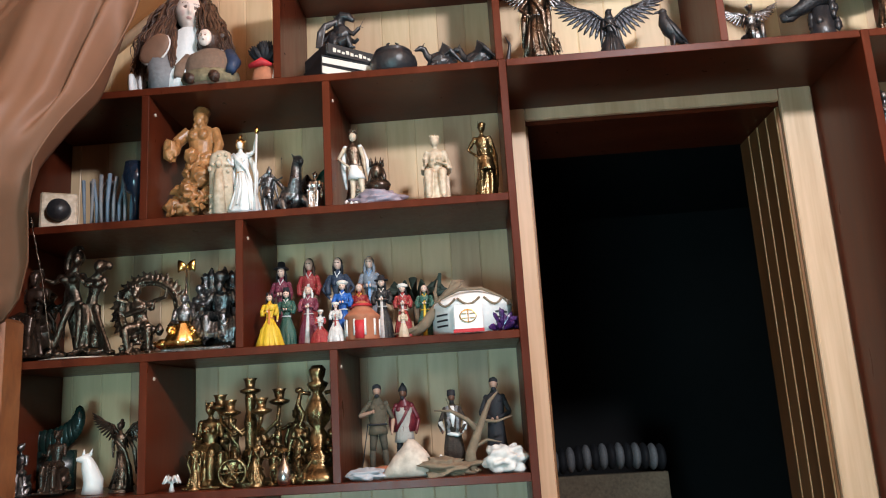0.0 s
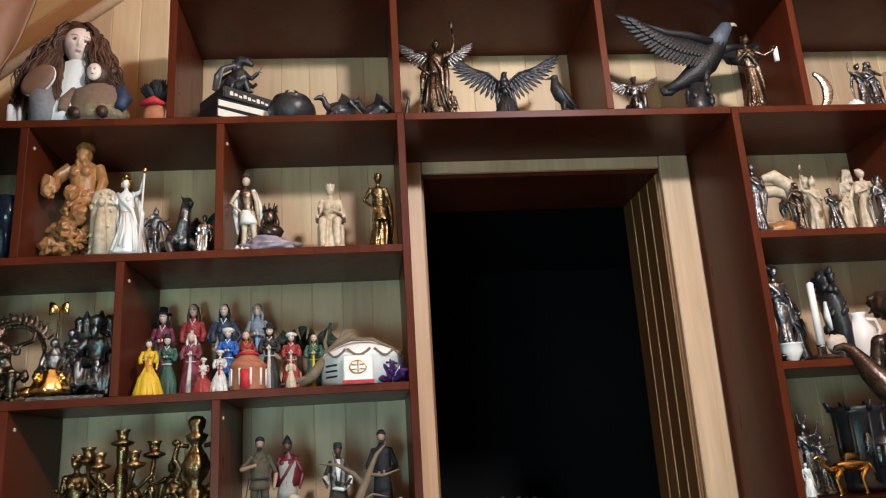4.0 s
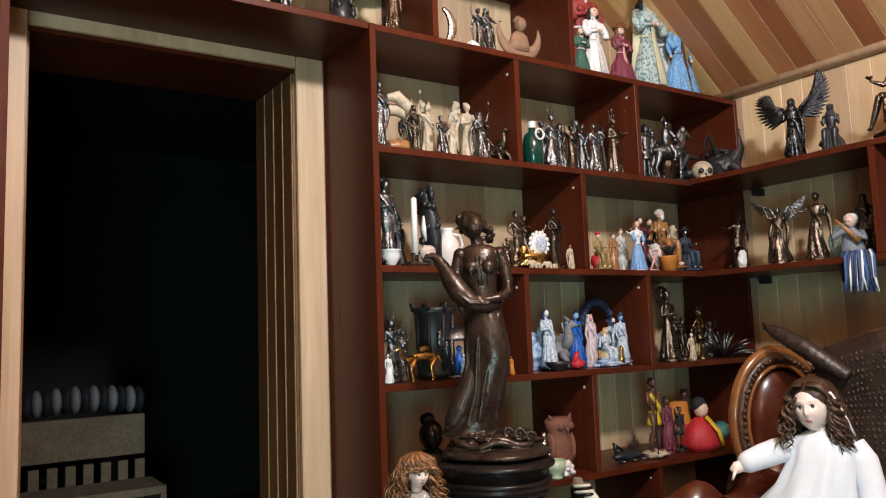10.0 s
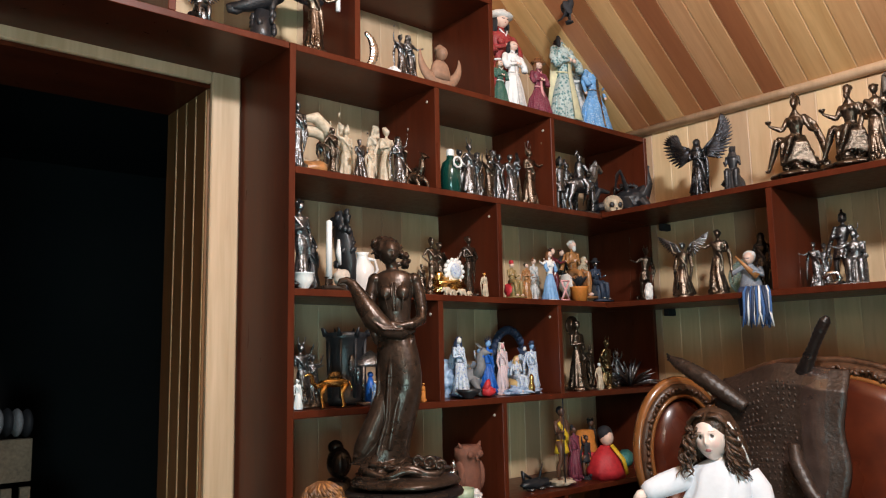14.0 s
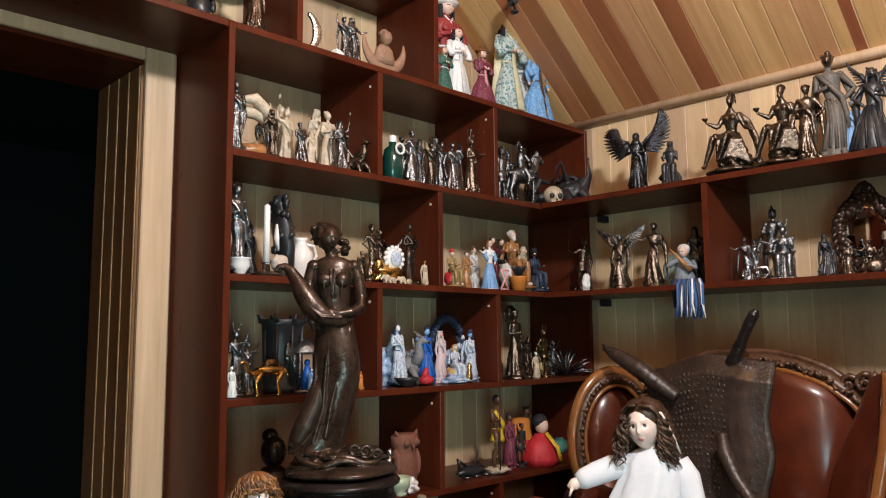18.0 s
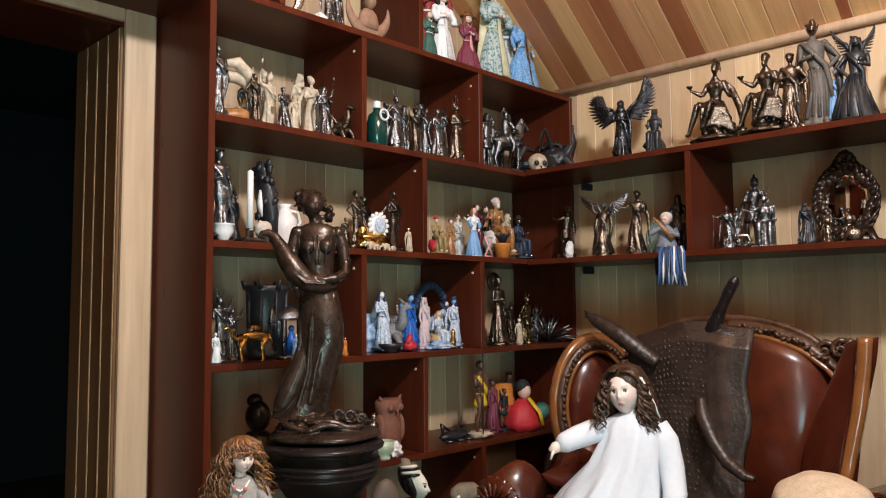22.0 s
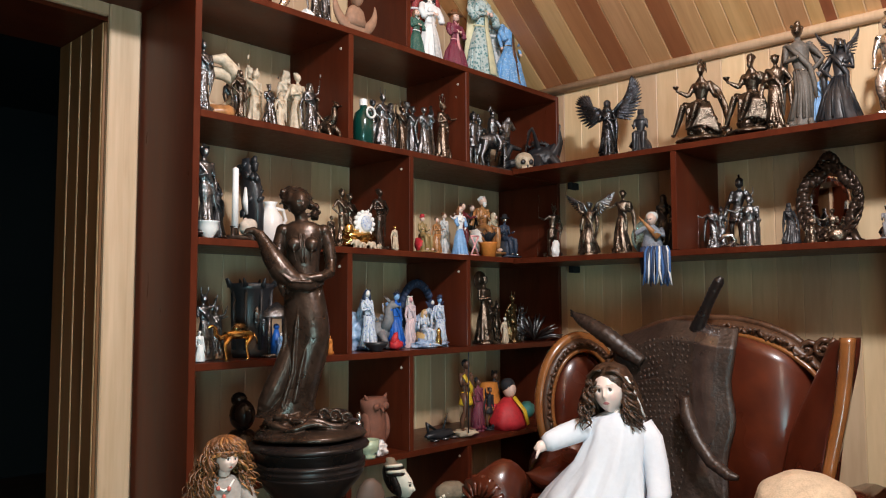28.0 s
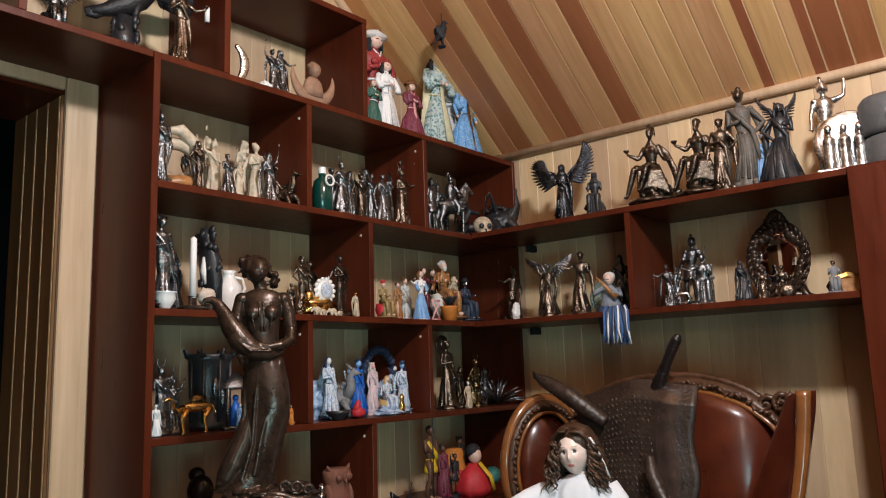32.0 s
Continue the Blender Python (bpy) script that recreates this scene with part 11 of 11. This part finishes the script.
for i in range(len(GOWN) * 5 - 4):
    k = i / 5
    z, cx, hw, hd = (smooth_line([(n_, GOWN[n_][m_]) for n_ in range(len(GOWN))], k) for m_ in range(4))
    skirt = max(0.0, min(1.0, (0.42 - z) / 0.30))
    ring = []
    for q in range(96):
        t = 2 * math.pi * q / 96
        sweep = t + 1.5 * (0.42 - z) - 0.6 * skirt * math.sin(t)
        fold = skirt * (0.10 * (abs(math.sin(2.0 * sweep)) ** 1.4 - 0.5) + 0.025 * math.sin(5 * sweep + 6 * z)) * (0.55 + 0.45 * math.sin(t + 2.6))
        knee = 0.26 * math.exp(-((z - 0.285) / 0.055) ** 2) * max(0, math.cos(t - 5.35)) ** 5
        thigh = 0.12 * math.exp(-((z - 0.36) / 0.05) ** 2) * max(0, math.cos(t - 5.3)) ** 4
        r = 1 + fold + knee + thigh
        ring.append((cx + hw * r * math.cos(t), hd * r * math.sin(t), z))
    out.append(ring)
b.rings(out, 0)
# sharp folds that fall from the hip to the raised knee and down to the hem, and the train at one side
for pts, r in ((((0.055, -0.035, 0.40), (0.030, -0.050, 0.31), (0.004, -0.052, 0.20), (-0.014, -0.054, 0.10)), 0.0070), (((0.000, -0.043, 0.41), (-0.012, -0.047, 0.30), (-0.020, -0.049, 0.18), (-0.046, -0.054, 0.09)), 0.0066), (((-0.036, -0.020, 0.40), (-0.042, -0.026, 0.26), (-0.062, -0.030, 0.15), (-0.106, -0.028, 0.080)), 0.0085)):
    b.tube([Vector((p[0], p[1] + 0.003, p[2])) for p in pts], [r * 0.4] + [r * 0.85] * (len(pts) - 2) + [r * 1.1], 0, 8)
b.tube([(-0.022, -0.010, 0.26), (-0.042, -0.014, 0.19), (-0.066, -0.018, 0.135), (-0.088, -0.018, 0.095), (-0.104, -0.015, 0.066)], [0.024, 0.030, 0.032, 0.026, 0.012], 0, 16, 0.9)
# bodice: breasts under thin gathered cloth
for sx_ in (-0.019, 0.028):
    b.ell((sx_, -0.030, 0.527), (0.0205, 0.018, 0.021), 0, 16, 10)
for k in (1, 3, 4, 6):
    u = -0.040 + 0.0115 * k
    b.tube([(u, -0.026 - 0.012 * math.sin(math.pi * (k + 0.5) / 8), 0.556), (u * 0.9 + 0.003, -0.040 - 0.008 * math.sin(math.pi * (k + 0.5) / 8), 0.518), (u * 0.7 + 0.006, -0.038, 0.478)], [0.0016, 0.0030, 0.0022], 0, 6)
# bare shoulders, neck and the head turned aside
for sx_ in (-0.051, 0.060):
    b.ell((sx_, 0.0, 0.566), (0.020, 0.021, 0.020), 0, 12, 8)
b.tube([(0.002, 0.002, 0.580), (-0.003, -0.003, 0.604), (-0.008, -0.008, 0.622)], [0.022, 0.0165, 0.017], 0, 14)
HD = Vector((-0.010, -0.014, 0.644))
b.head(HD, 0.036, 0, turn=(12, 10, 26), seg=44, n=36, wide=0.80)
b.ell(HD + Vector((-0.006, 0.012, 0.010)), (0.034, 0.035, 0.032), 0, 20, 14, lump=0.15)
for i in range(80):
    a, u_ = b.rng.uniform(-0.35, math.pi + 0.5), b.rng.uniform(-0.2, 1.35)
    p = HD + Vector((0.036 * math.cos(a) * math.cos(u_) - 0.005, 0.011 + 0.036 * math.sin(a) * math.cos(u_), 0.009 + 0.036 * math.sin(u_)))
    b.tube([p, p + Vector((b.rng.uniform(-.010, .010), 0.004, b.rng.uniform(-.010, .006))), p + Vector((b.rng.uniform(-.014, .014), 0.004, -0.014))], [0.004, 0.0058, 0.003], 0, 6)
for c_, n_, w_ in (((-0.044, 0.012, 0.672), 12, 0.012), ((0.030, 0.012, 0.622), 16, 0.014), ((-0.036, 0.014, 0.640), 8, 0.010)):
    for i in range(n_):
        b.ell(Vector(c_) + Vector((b.rng.uniform(-w_, w_), b.rng.uniform(-w_, w_), b.rng.uniform(-w_, w_) * 1.3)), (0.0095, 0.0095, 0.0085), 0, 8, 6, lump=0.5)
# arms folded at the waist, with the shawl carried over them and blown out to one side
b.tube([(0.064, 0.0, 0.566), (0.074, -0.002, 0.525), (0.081, -0.010, 0.480), (0.078, -0.026, 0.450), (0.052, -0.050, 0.436), (0.020, -0.058, 0.432), (-0.006, -0.060, 0.440)], [0.0165, 0.0185, 0.0165, 0.016, 0.0145, 0.0125, 0.009], 0, 16)
b.tube([(-0.054, 0.0, 0.566), (-0.062, -0.004, 0.525), (-0.066, -0.016, 0.482), (-0.052, -0.040, 0.448), (-0.018, -0.056, 0.434), (0.014, -0.062, 0.428)], [0.0165, 0.018, 0.016, 0.0155, 0.013, 0.009], 0, 16)
b.tube([(0.060, -0.036, 0.424), (0.022, -0.052, 0.414), (-0.018, -0.058, 0.424), (-0.052, -0.056, 0.452), (-0.078, -0.052, 0.492), (-0.097, -0.048, 0.528), (-0.112, -0.046, 0.552), (-0.128, -0.046, 0.562), (-0.144, -0.048, 0.560), (-0.153, -0.050, 0.548)], [0.010, 0.018, 0.026, 0.032, 0.027, 0.019, 0.014, 0.011, 0.008, 0.003], 0, 18, 0.85)
for k in range(6):
    b.tube([(0.030 - 0.010 * k, -0.068, 0.422 - 0.003 * k), (-0.026 - 0.006 * k, -0.082 + 0.003 * k, 0.424 + 0.008 * k), (-0.062 - 0.003 * k, -0.078 + 0.004 * k, 0.455 + 0.009 * k), (-0.092 - 0.002 * k, -0.066 + 0.003 * k, 0.510 + 0.006 * k)], [0.0025, 0.0042, 0.0042, 0.0018], 0, 7)
for k in range(4):
    b.tube([(-0.056 + 0.016 * k, -0.050, 0.432), (-0.050 + 0.013 * k, -0.056, 0.408), (-0.046 + 0.011 * k, -0.050, 0.382 + 0.006 * k)], [0.013, 0.011, 0.003], 0, 9)
b.v[n_base:] = [(p[0] - 0.026, p[1], p[2] - 0.004) for p in b.v[n_base:]]
cast(b.place("statue", "brown bronze statue of a draped woman on a wave base", "statue", [OLDBRONZE], SX, SY, ST0 + 0.001, 1.0, -37, ""), 0.0020, 5)

# ---- curly doll in front of the bookcase, on a low stool ----
CX, CY, CZ = 0.828, -0.53, 0.854
CX -= 0.024
CZ += 0.008
SZ_ = CZ - 0.245
turned("stool", "dark round stool under a curly doll", "stool", EBONY, [(0, 0.12), (0.02, 0.125), (0.04, 0.05), (SZ_ - 0.05, 0.05), (SZ_ - 0.035, 0.10), (SZ_ - 0.006, 0.105), (SZ_ - 0.0005, 0.098)], CX, CY, 0)
b = Sculpt(560)
hc = 0.245
b.lathe([(0, 0.085, 1), (0.05, 0.088, 1), (0.11, 0.06, 0.6), (0.15, 0.042, 0.2), (0.185, 0.044, 0), (0.20, 0.030, 0), (0.208, 0.012, 0)], 1, 30, 8, 0.05, sy=0.72)
b.tube([(0, 0, 0.195), (0, -0.003, 0.222)], [0.013, 0.012], 0, 10)
for xx, zz in ((-0.012, 0.186), (0.010, 0.184), (0.0, 0.168)):
    b.ell((xx, -0.034, zz), (0.0045, 0.004, 0.0055), 4, 8, 5)
b.tube([(-0.020, -0.020, 0.200), (-0.012, -0.032, 0.186), (0.0, -0.036, 0.181), (0.010, -0.032, 0.186), (0.020, -0.020, 0.200)], 0.0024, 6, 6)
for sgn in (-1, 1):
    b.tube([(sgn * 0.038, 0, 0.190), (sgn * 0.058, -0.015, 0.14), (sgn * 0.05, -0.05, 0.09)], [0.018, 0.016, 0.010], 1, 9)
b.head((0.004, -0.013, hc), 0.030, 0, eye=3, white=6, lip=4, turn=(4, 4, 26), seg=72, n=64, wide=0.80, brow=5)
b.ell((0.002, 0.002, hc + 0.015), (0.032, 0.028, 0.024), 2, 14, 9, lump=0.2)
for i in range(400):
    # locks from the crown over the head, loose corkscrews below; a short fringe in front
    a = b.rng.uniform(-math.pi, math.pi)
    front = abs(a + math.pi / 2 - 0.25) < 0.85
    r0, ln = b.rng.uniform(0.030, 0.043), b.rng.uniform(0.07, 0.20)
    if front:
        r0, ln = b.rng.uniform(0.031, 0.040), b.rng.uniform(0.0, 0.008)
    elif math.cos(a) < 0:
        ln *= 1.1
    ph, cw, fr, spread_ = b.rng.uniform(0, 6.3), b.rng.uniform(0.0045, 0.0085), b.rng.uniform(24, 40), b.rng.uniform(0.2, 1.1)
    spread_ *= 1.35 if math.cos(a) < 0 else 0.8
    pts = []
    for k in range(30):
        w = k / 29
        if w < 0.3:
            r, z = r0 * math.sin(w / 0.3 * math.pi / 2), hc + 0.014 + 0.030 * math.cos(w / 0.3 * math.pi / 2)
        else:
            u = (w - 0.3) / 0.7
            r, z = r0 * (1 + spread_ * u ** 0.8 * (not front)), hc + 0.014 - ln * u
        q = cw * min(1.0, 2.5 * w)
        pts.append((0.002 + r * math.cos(a) + q * math.cos(fr * w + ph), 0.002 + 0.95 * r * math.sin(a) + q * math.sin(fr * w + ph), z + 0.4 * q * math.sin(fr * w)))
    b.strand(pts, b.rng.uniform(0.0020, 0.0036), 2 if b.rng.random() < 0.72 else 5, 5)
b.place("doll", "doll with long curly auburn hair and grey dress", "doll", [plain("tinted_bisque", (0.76, 0.56, 0.48), 0.4, vary=0.06, scale=40, bump=0.02), plain("grey_beige_linen", (0.30, 0.27, 0.24), 0.85, vary=0.3, scale=120, bump=0.3), plain("auburn_curls", (0.125, 0.050, 0.017), 0.4, vary=0.5, scale=200, bump=0.4), COAL, plain("coral_lip", (0.55, 0.14, 0.10), 0.4), plain("golden_curls", (0.32, 0.14, 0.042), 0.36, vary=0.5, scale=200, bump=0.4), WHITE], CX, CY, SZ_, 1.0, -31, "dolls")

# ---- masks and carved heads standing before the bookcase ----

def mask(x, y, z, h, mats, label, rz=-25, tilt=-8, eyes=True, crest_=True):
    b = Sculpt(next(SEEDS))
    b.ell((0, 0, 0.5), (0.30, 0.16, 0.5), 0, 20, 14)
    if crest_:
        b.lathe([(0.72, 0.30), (0.80, 0.33), (0.90, 0.30), (1.0, 0.16)], 1, 18, sy=0.55)
        for i in range(9):
            t = math.pi * i / 8
            b.tube([(0.27 * math.cos(t), -0.12, 0.66 + 0.14 * math.sin(t)), (0.30 * math.cos(t), -0.13, 0.70 + 0.16 * math.sin(t))], 0.035, 2, 6)
    if eyes:
        for s in (-1, 1):
            b.ell((s * 0.12, -0.135, 0.55), (0.075, 0.035, 0.030), 1, 10, 6)
            b.tube([(s * 0.03, -0.165, 0.62), (s * 0.13, -0.155, 0.66), (s * 0.22, -0.11, 0.60)], 0.022, 1, 6)
        b.tube([(0, -0.16, 0.62), (0, -0.20, 0.45), (0, -0.185, 0.38)], [0.025, 0.04, 0.055], 0, 8)
        b.ell((0, -0.125, 0.22), (0.09, 0.045, 0.035), 1, 10, 6)
        for s in (-1, 1):
            b.tube([(s * 0.26, -0.07, 0.5), (s * 0.18, -0.11, 0.25), (s * 0.06, -0.12, 0.06)], 0.035, 1, 6)
    o = b.place("mask", label, "mask", mats, x, y, z, h, rz, "carved masks")
    return o


MASKS = ((1.516, -0.308, 0.607), (1.40, -0.33, 0.535), (1.733, -0.34, 0.455), (1.83, -0.36, 0.45))
b = Sculpt(610)
b.head((0, -0.01, 0.075), 0.064, 0, eye=1, lip=1, turn=(14, 0, 34), seg=64, n=56, wide=0.60, brow=1)
b.ell((-0.006, 0.020, 0.080), (0.048, 0.044, 0.068), 1, 22, 14)
b.ell((-0.030, -0.018, 0.066), (0.020, 0.030, 0.050), 1, 16, 10)
b.ell((0.020, -0.050, 0.086), (0.020, 0.012, 0.006), 1, 12, 6)
for k, (dz, mm) in enumerate(((0.102, 1), (0.113, 0), (0.124, 1), (0.134, 0))):
    b.tube([((0.047 - 0.003 * k) * math.cos(q), 0.008 - (0.060 - 0.004 * k) * math.sin(q), dz + 0.010 * math.sin(q)) for q in [0.15 + 0.2845 * n_ for n_ in range(11)]], 0.0062, mm, 7)
b.lathe([(0.130, 0.040), (0.142, 0.036), (0.150, 0.022), (0.164, 0.020), (0.168, 0.010)], 3, 18, c=(0, 0.010))
b.v = [(0.86 * p[0] + 0.34 * (0.12 - p[2]), p[1], p[2]) for p in b.v]
b.place("mask", "black and white painted tribal mask with a brown cap", "mask", [MASKW, EBONY, TERRA, BARK], *MASKS[0], 0.78, -14, "carved masks")
mask(*MASKS[1], 0.155, [plain("dark_brown_wood", (0.10, 0.06, 0.04), 0.6), BARK, BARK], "plain dark brown wooden head", eyes=False, crest_=False)
mask(*MASKS[2], 0.17, [EBONY, BARK, MASKW], "dark mask with plaited hair and white eye rings")
mask(*MASKS[3], 0.15, [CARVED, TERRA, CARVED], "orange carved ring-patterned wooden head", eyes=False)
for xx, yy, zz in MASKS:
    turned("mask_stand", "dark turned stand under a mask", "stand", EBONY, [(0, 0.06), (0.015, 0.062), (0.03, 0.02), (zz - 0.01, 0.018), (zz - 0.0005, 0.03)], xx, yy, 0, 16, "mask stands")

# ---- beige fur hat on a stand, close to the camera ----
FUR = plain("beige_fur", (0.60, 0.46, 0.31), 0.95, vary=0.28, scale=260, bump=0.9)
HX, HY, HZ = 1.953, -1.35, 0.657
b = Sculpt(570)
b.ell((0, 0, 0.02), (0.135, 0.12, 0.078), 0, 60, 32, lump=0.07)
b.ell((0.0, -0.02, -0.012), (0.158, 0.142, 0.050), 0, 60, 28, lump=0.07)
b.place("fur_hat", "soft beige fur hat", "hat", [FUR], HX, HY, HZ - 0.05, 1.0, 0, "")
turned("hat_stand", "slim turned wooden stand under a fur hat", "stand", CARVEDW, [(0, 0.11), (0.02, 0.11), (0.035, 0.03), (HZ - 0.08, 0.02), (HZ - 0.055, 0.06), (HZ - 0.0505, 0.06)], HX, HY, 0, 18)

# ---- brown curtain drawn aside, and the carved post beside it ----
CURT = plain("brown_satin", (0.190, 0.090, 0.050), 0.52, vary=0.14, scale=9, bump=0.04)
CURT.node_tree.nodes["Principled BSDF"].inputs["Specular IOR Level"].default_value = 0.30
s = Sculpt(580)
EDGE = ((2.95, -0.66), (2.60, -0.775), (2.342, -0.872), (2.173, -0.922), (1.98, -1.006), (1.889, -1.083), (1.804, -1.145), (1.707, -1.165), (1.607, -1.165), (1.521, -1.19), (1.470, -1.24), (1.452, -1.30))
rr = []
for i in range(61):
    w = i / 60
    z = 2.95 - 1.497 * w
    k = max(q for q in range(len(EDGE) - 1) if EDGE[q][0] >= z - 1e-6)
    f_ = (EDGE[k][0] - z) / (EDGE[k][0] - EDGE[k + 1][0])
    xr = EDGE[k][1] * (1 - f_) + EDGE[k + 1][1] * f_
    xl = max(XW + 0.01, RIDGE_X - (RIDGE_Z - z) / SLOPE + 0.03) if z > EAVE else XW + 0.012
    if z < 1.53:
        xl = max(xl, -1.56 + 0.16 * ((1.53 - z) / 0.078) ** 2)
    # the cloth bellies out over its tie and tucks in again under it
    bulge = 0.07 * math.exp(-((z - 1.84) / 0.17) ** 2)
    belly = 0.17 * max(0.0, (1.76 - z) / 0.31) ** 1.1 - bulge
    xr -= 0.52 * belly
    gather = max(0.0, min(1.0, (2.6 - z) / 0.8))
    loop, n_ = [], 120
    for j in range(n_):
        u = j / (n_ - 1)
        a_ = 0.020 + 0.016 * gather
        y = -0.36 + belly + a_ * math.sin(2 * math.pi * 2.3 * u + 0.8 * w + 0.9 * math.sin(2.4 * u + 1.0))
        y += 0.006 * math.sin(2 * math.pi * 7.0 * u + 2.0 * math.sin(4 * u) - 1.2 * w) * (0.3 + gather)
        y += 0.008 * noise.noise(Vector((9 * u, 2.6 * w, 3.0))) + 0.004 * noise.noise(Vector((26 * u, 5 * w, 8.0)))
        for c_, d_, z0_, z1_ in ((0.86, 0.050, 1.86, 2.30), (0.965, 0.045, 1.70, 2.20), (0.70, 0.030, 1.62, 1.98)):
            # deep creases that run down towards the tie
            m_ = max(0.0, math.sin(math.pi * min(1.0, max(0.0, (z - z0_) / (z1_ - z0_)))))
            q_ = (u - c_) / 0.022
            y += d_ * m_ * (math.exp(-q_ * q_) - 0.6 * math.exp(-(q_ - 1.9) ** 2 / 1.5))
        loop.append((xl + (xr - xl) * u, y, z + 0.03 * u * (1 - w)))
    loop += [(p[0], p[1] + 0.006, p[2]) for p in loop[::-1]]
    rr.append(loop)
s.rings(rr, 0)
me = bpy.data.meshes.new("curtain")
me.from_pydata(s.v, [], s.f)
me.materials.append(CURT)
me.polygons.foreach_set("use_smooth", [True] * len(me.polygons))
tagged(new("curtain", me), "brown satin curtain gathered to one side", "curtain")
post = thing("carved_post", "carved reddish wooden post with a stone-like block on its front", "post", at=(-1.445, -0.055, 0))
bm = bmesh.new()
box(bm, -0.085, -0.05, 0, 0.085, 0.05, 1.50, 0.010)
part("shaft", bm, CARVEDW, post)
for xx in (-0.070, -0.023, 0.023, 0.070):
    boxpart("flute", (xx - 0.012, -0.060, 0.02, xx + 0.012, -0.051, 1.47), CARVEDW, post, bevel=0.004)
s = Sculpt(581)
s.lathe([(1.215, 0.055), (1.235, 0.085), (1.26, 0.100), (1.40, 0.092), (1.425, 0.090), (1.435, 0.060), (1.455, 0.050), (1.475, 0.062), (1.49, 0.045)], 0, 4, phase=0.0)
s.v = [((p[0] - p[1]) * 0.7071, (p[0] + p[1]) * 0.50 - 0.075, p[2]) for p in s.v]
sculpt_part("capital", s, [plain("rough_olive_stone", (0.13, 0.105, 0.055), 0.85, vary=0.5, scale=70, bump=1.0, dark=(0.05, 0.04, 0.02))], post, "rough olive stone-like block", False)

# ---- in the dark room: bench with a striped bolster ----
bench = thing("garden_bench", "slatted bench with a striped bolster in the dark room", "bench", at=(0.54, 2.6, 0.553))
bench.location.z = 0.0
# stripes kept to grey and black so the bench stays dim in there
for i in range(14):
    s = Sculpt(590 + i)
    s.ell((-0.30 + 0.047 * i, 0, 0.86 + 0.02 * math.sin(i * 0.24)), (0.030, 0.09, 0.075), 0, 14, 10)
    sculpt_part("bolster_roll", s, [COAL if i % 2 else GREY], bench, "dark roll" if i % 2 else "light grey roll")
boxpart("back_panel", (-0.42, -0.03, 0.56, 0.34, 0.03, 0.78), BARK, bench)
for i in range(9):
    boxpart("slat", (-0.42 + 0.087 * i, -0.10, 0.05, -0.37 + 0.087 * i, -0.07, 0.54), BARK, bench)
boxpart("seat", (-0.44, -0.45, 0.40, 0.36, -0.105, 0.44), BARK, bench)
for xx in (-0.43, 0.33):
    boxpart("leg", (xx, -0.45, -0.02, xx + 0.03, 0.03, 0.399), BARK, bench)

# ---- boards of the walls, last ----


def wall_boards():
    w, t = 0.0943, 0.014
    meshes = {}

    def one(parent, m, z0, z1, z1b=None, key=None):
        z1b = z1 if z1b is None else z1b
        k = (round(z0, 3), round(z1, 3), round(z1b, 3))
        if k not in meshes:
            bm = bmesh.new()
            c = 0.003
            prof = [(0, t), (0, 0.0022), (c, 0), (w - c, 0), (w, 0.0022), (w, t)]
            lo = [bm.verts.new((x, y, z0)) for x, y in prof]
            hi = [bm.verts.new((x, y, z1 + (z1b - z1) * x / w)) for x, y in prof]
            for i in range(5):
                bm.faces.new((lo[i], lo[i + 1], hi[i + 1], hi[i]))
            bm.faces.new(lo[::-1])
            bm.faces.new(hi)
            bmesh.ops.recalc_face_normals(bm, faces=bm.faces)
            meshes[k] = mesh_of("board", bm, PINE)
        o = new("board", meshes[k])
        o.parent = parent
        o.matrix_parent_inverse = Matrix.Identity(4)
        o.matrix_basis = m
        return o

    x = -0.382 - 14 * w
    while x < XE - 0.02:
        xa, xb = x, x + w
        za, zb = roof_z(xa), roof_z(min(xb, XE))
        if abs((xa + xb) / 2 - RIDGE_X) < w / 2:
            za = zb = RIDGE_Z - 0.04
        if xb <= DX0 or xa >= DX1:
            one(wall_n, pose(xa, YN, 0), 0.0, za, zb)
        else:
            one(wall_n, pose(xa, YN, 0), DZ + 0.02, za, zb)
        x += w
    y = -0.027 - 23 * w
    while y < YN - 0.02:
        one(wall_e, Matrix.Translation((XE, y + w, 0)) @ Euler((0, 0, radians(-90))).to_matrix().to_4x4(), 0.0, EAVE)
        y += w


wall_boards()

# ---- the castings keep their melted surface as plain meshes ----
bpy.context.view_layer.update()
graph = bpy.context.evaluated_depsgraph_get()
for o in CASTINGS:
    fused = bpy.data.meshes.new_from_object(o.evaluated_get(graph))
    fused.name = o.name
    o.modifiers.clear()
    o.data = fused
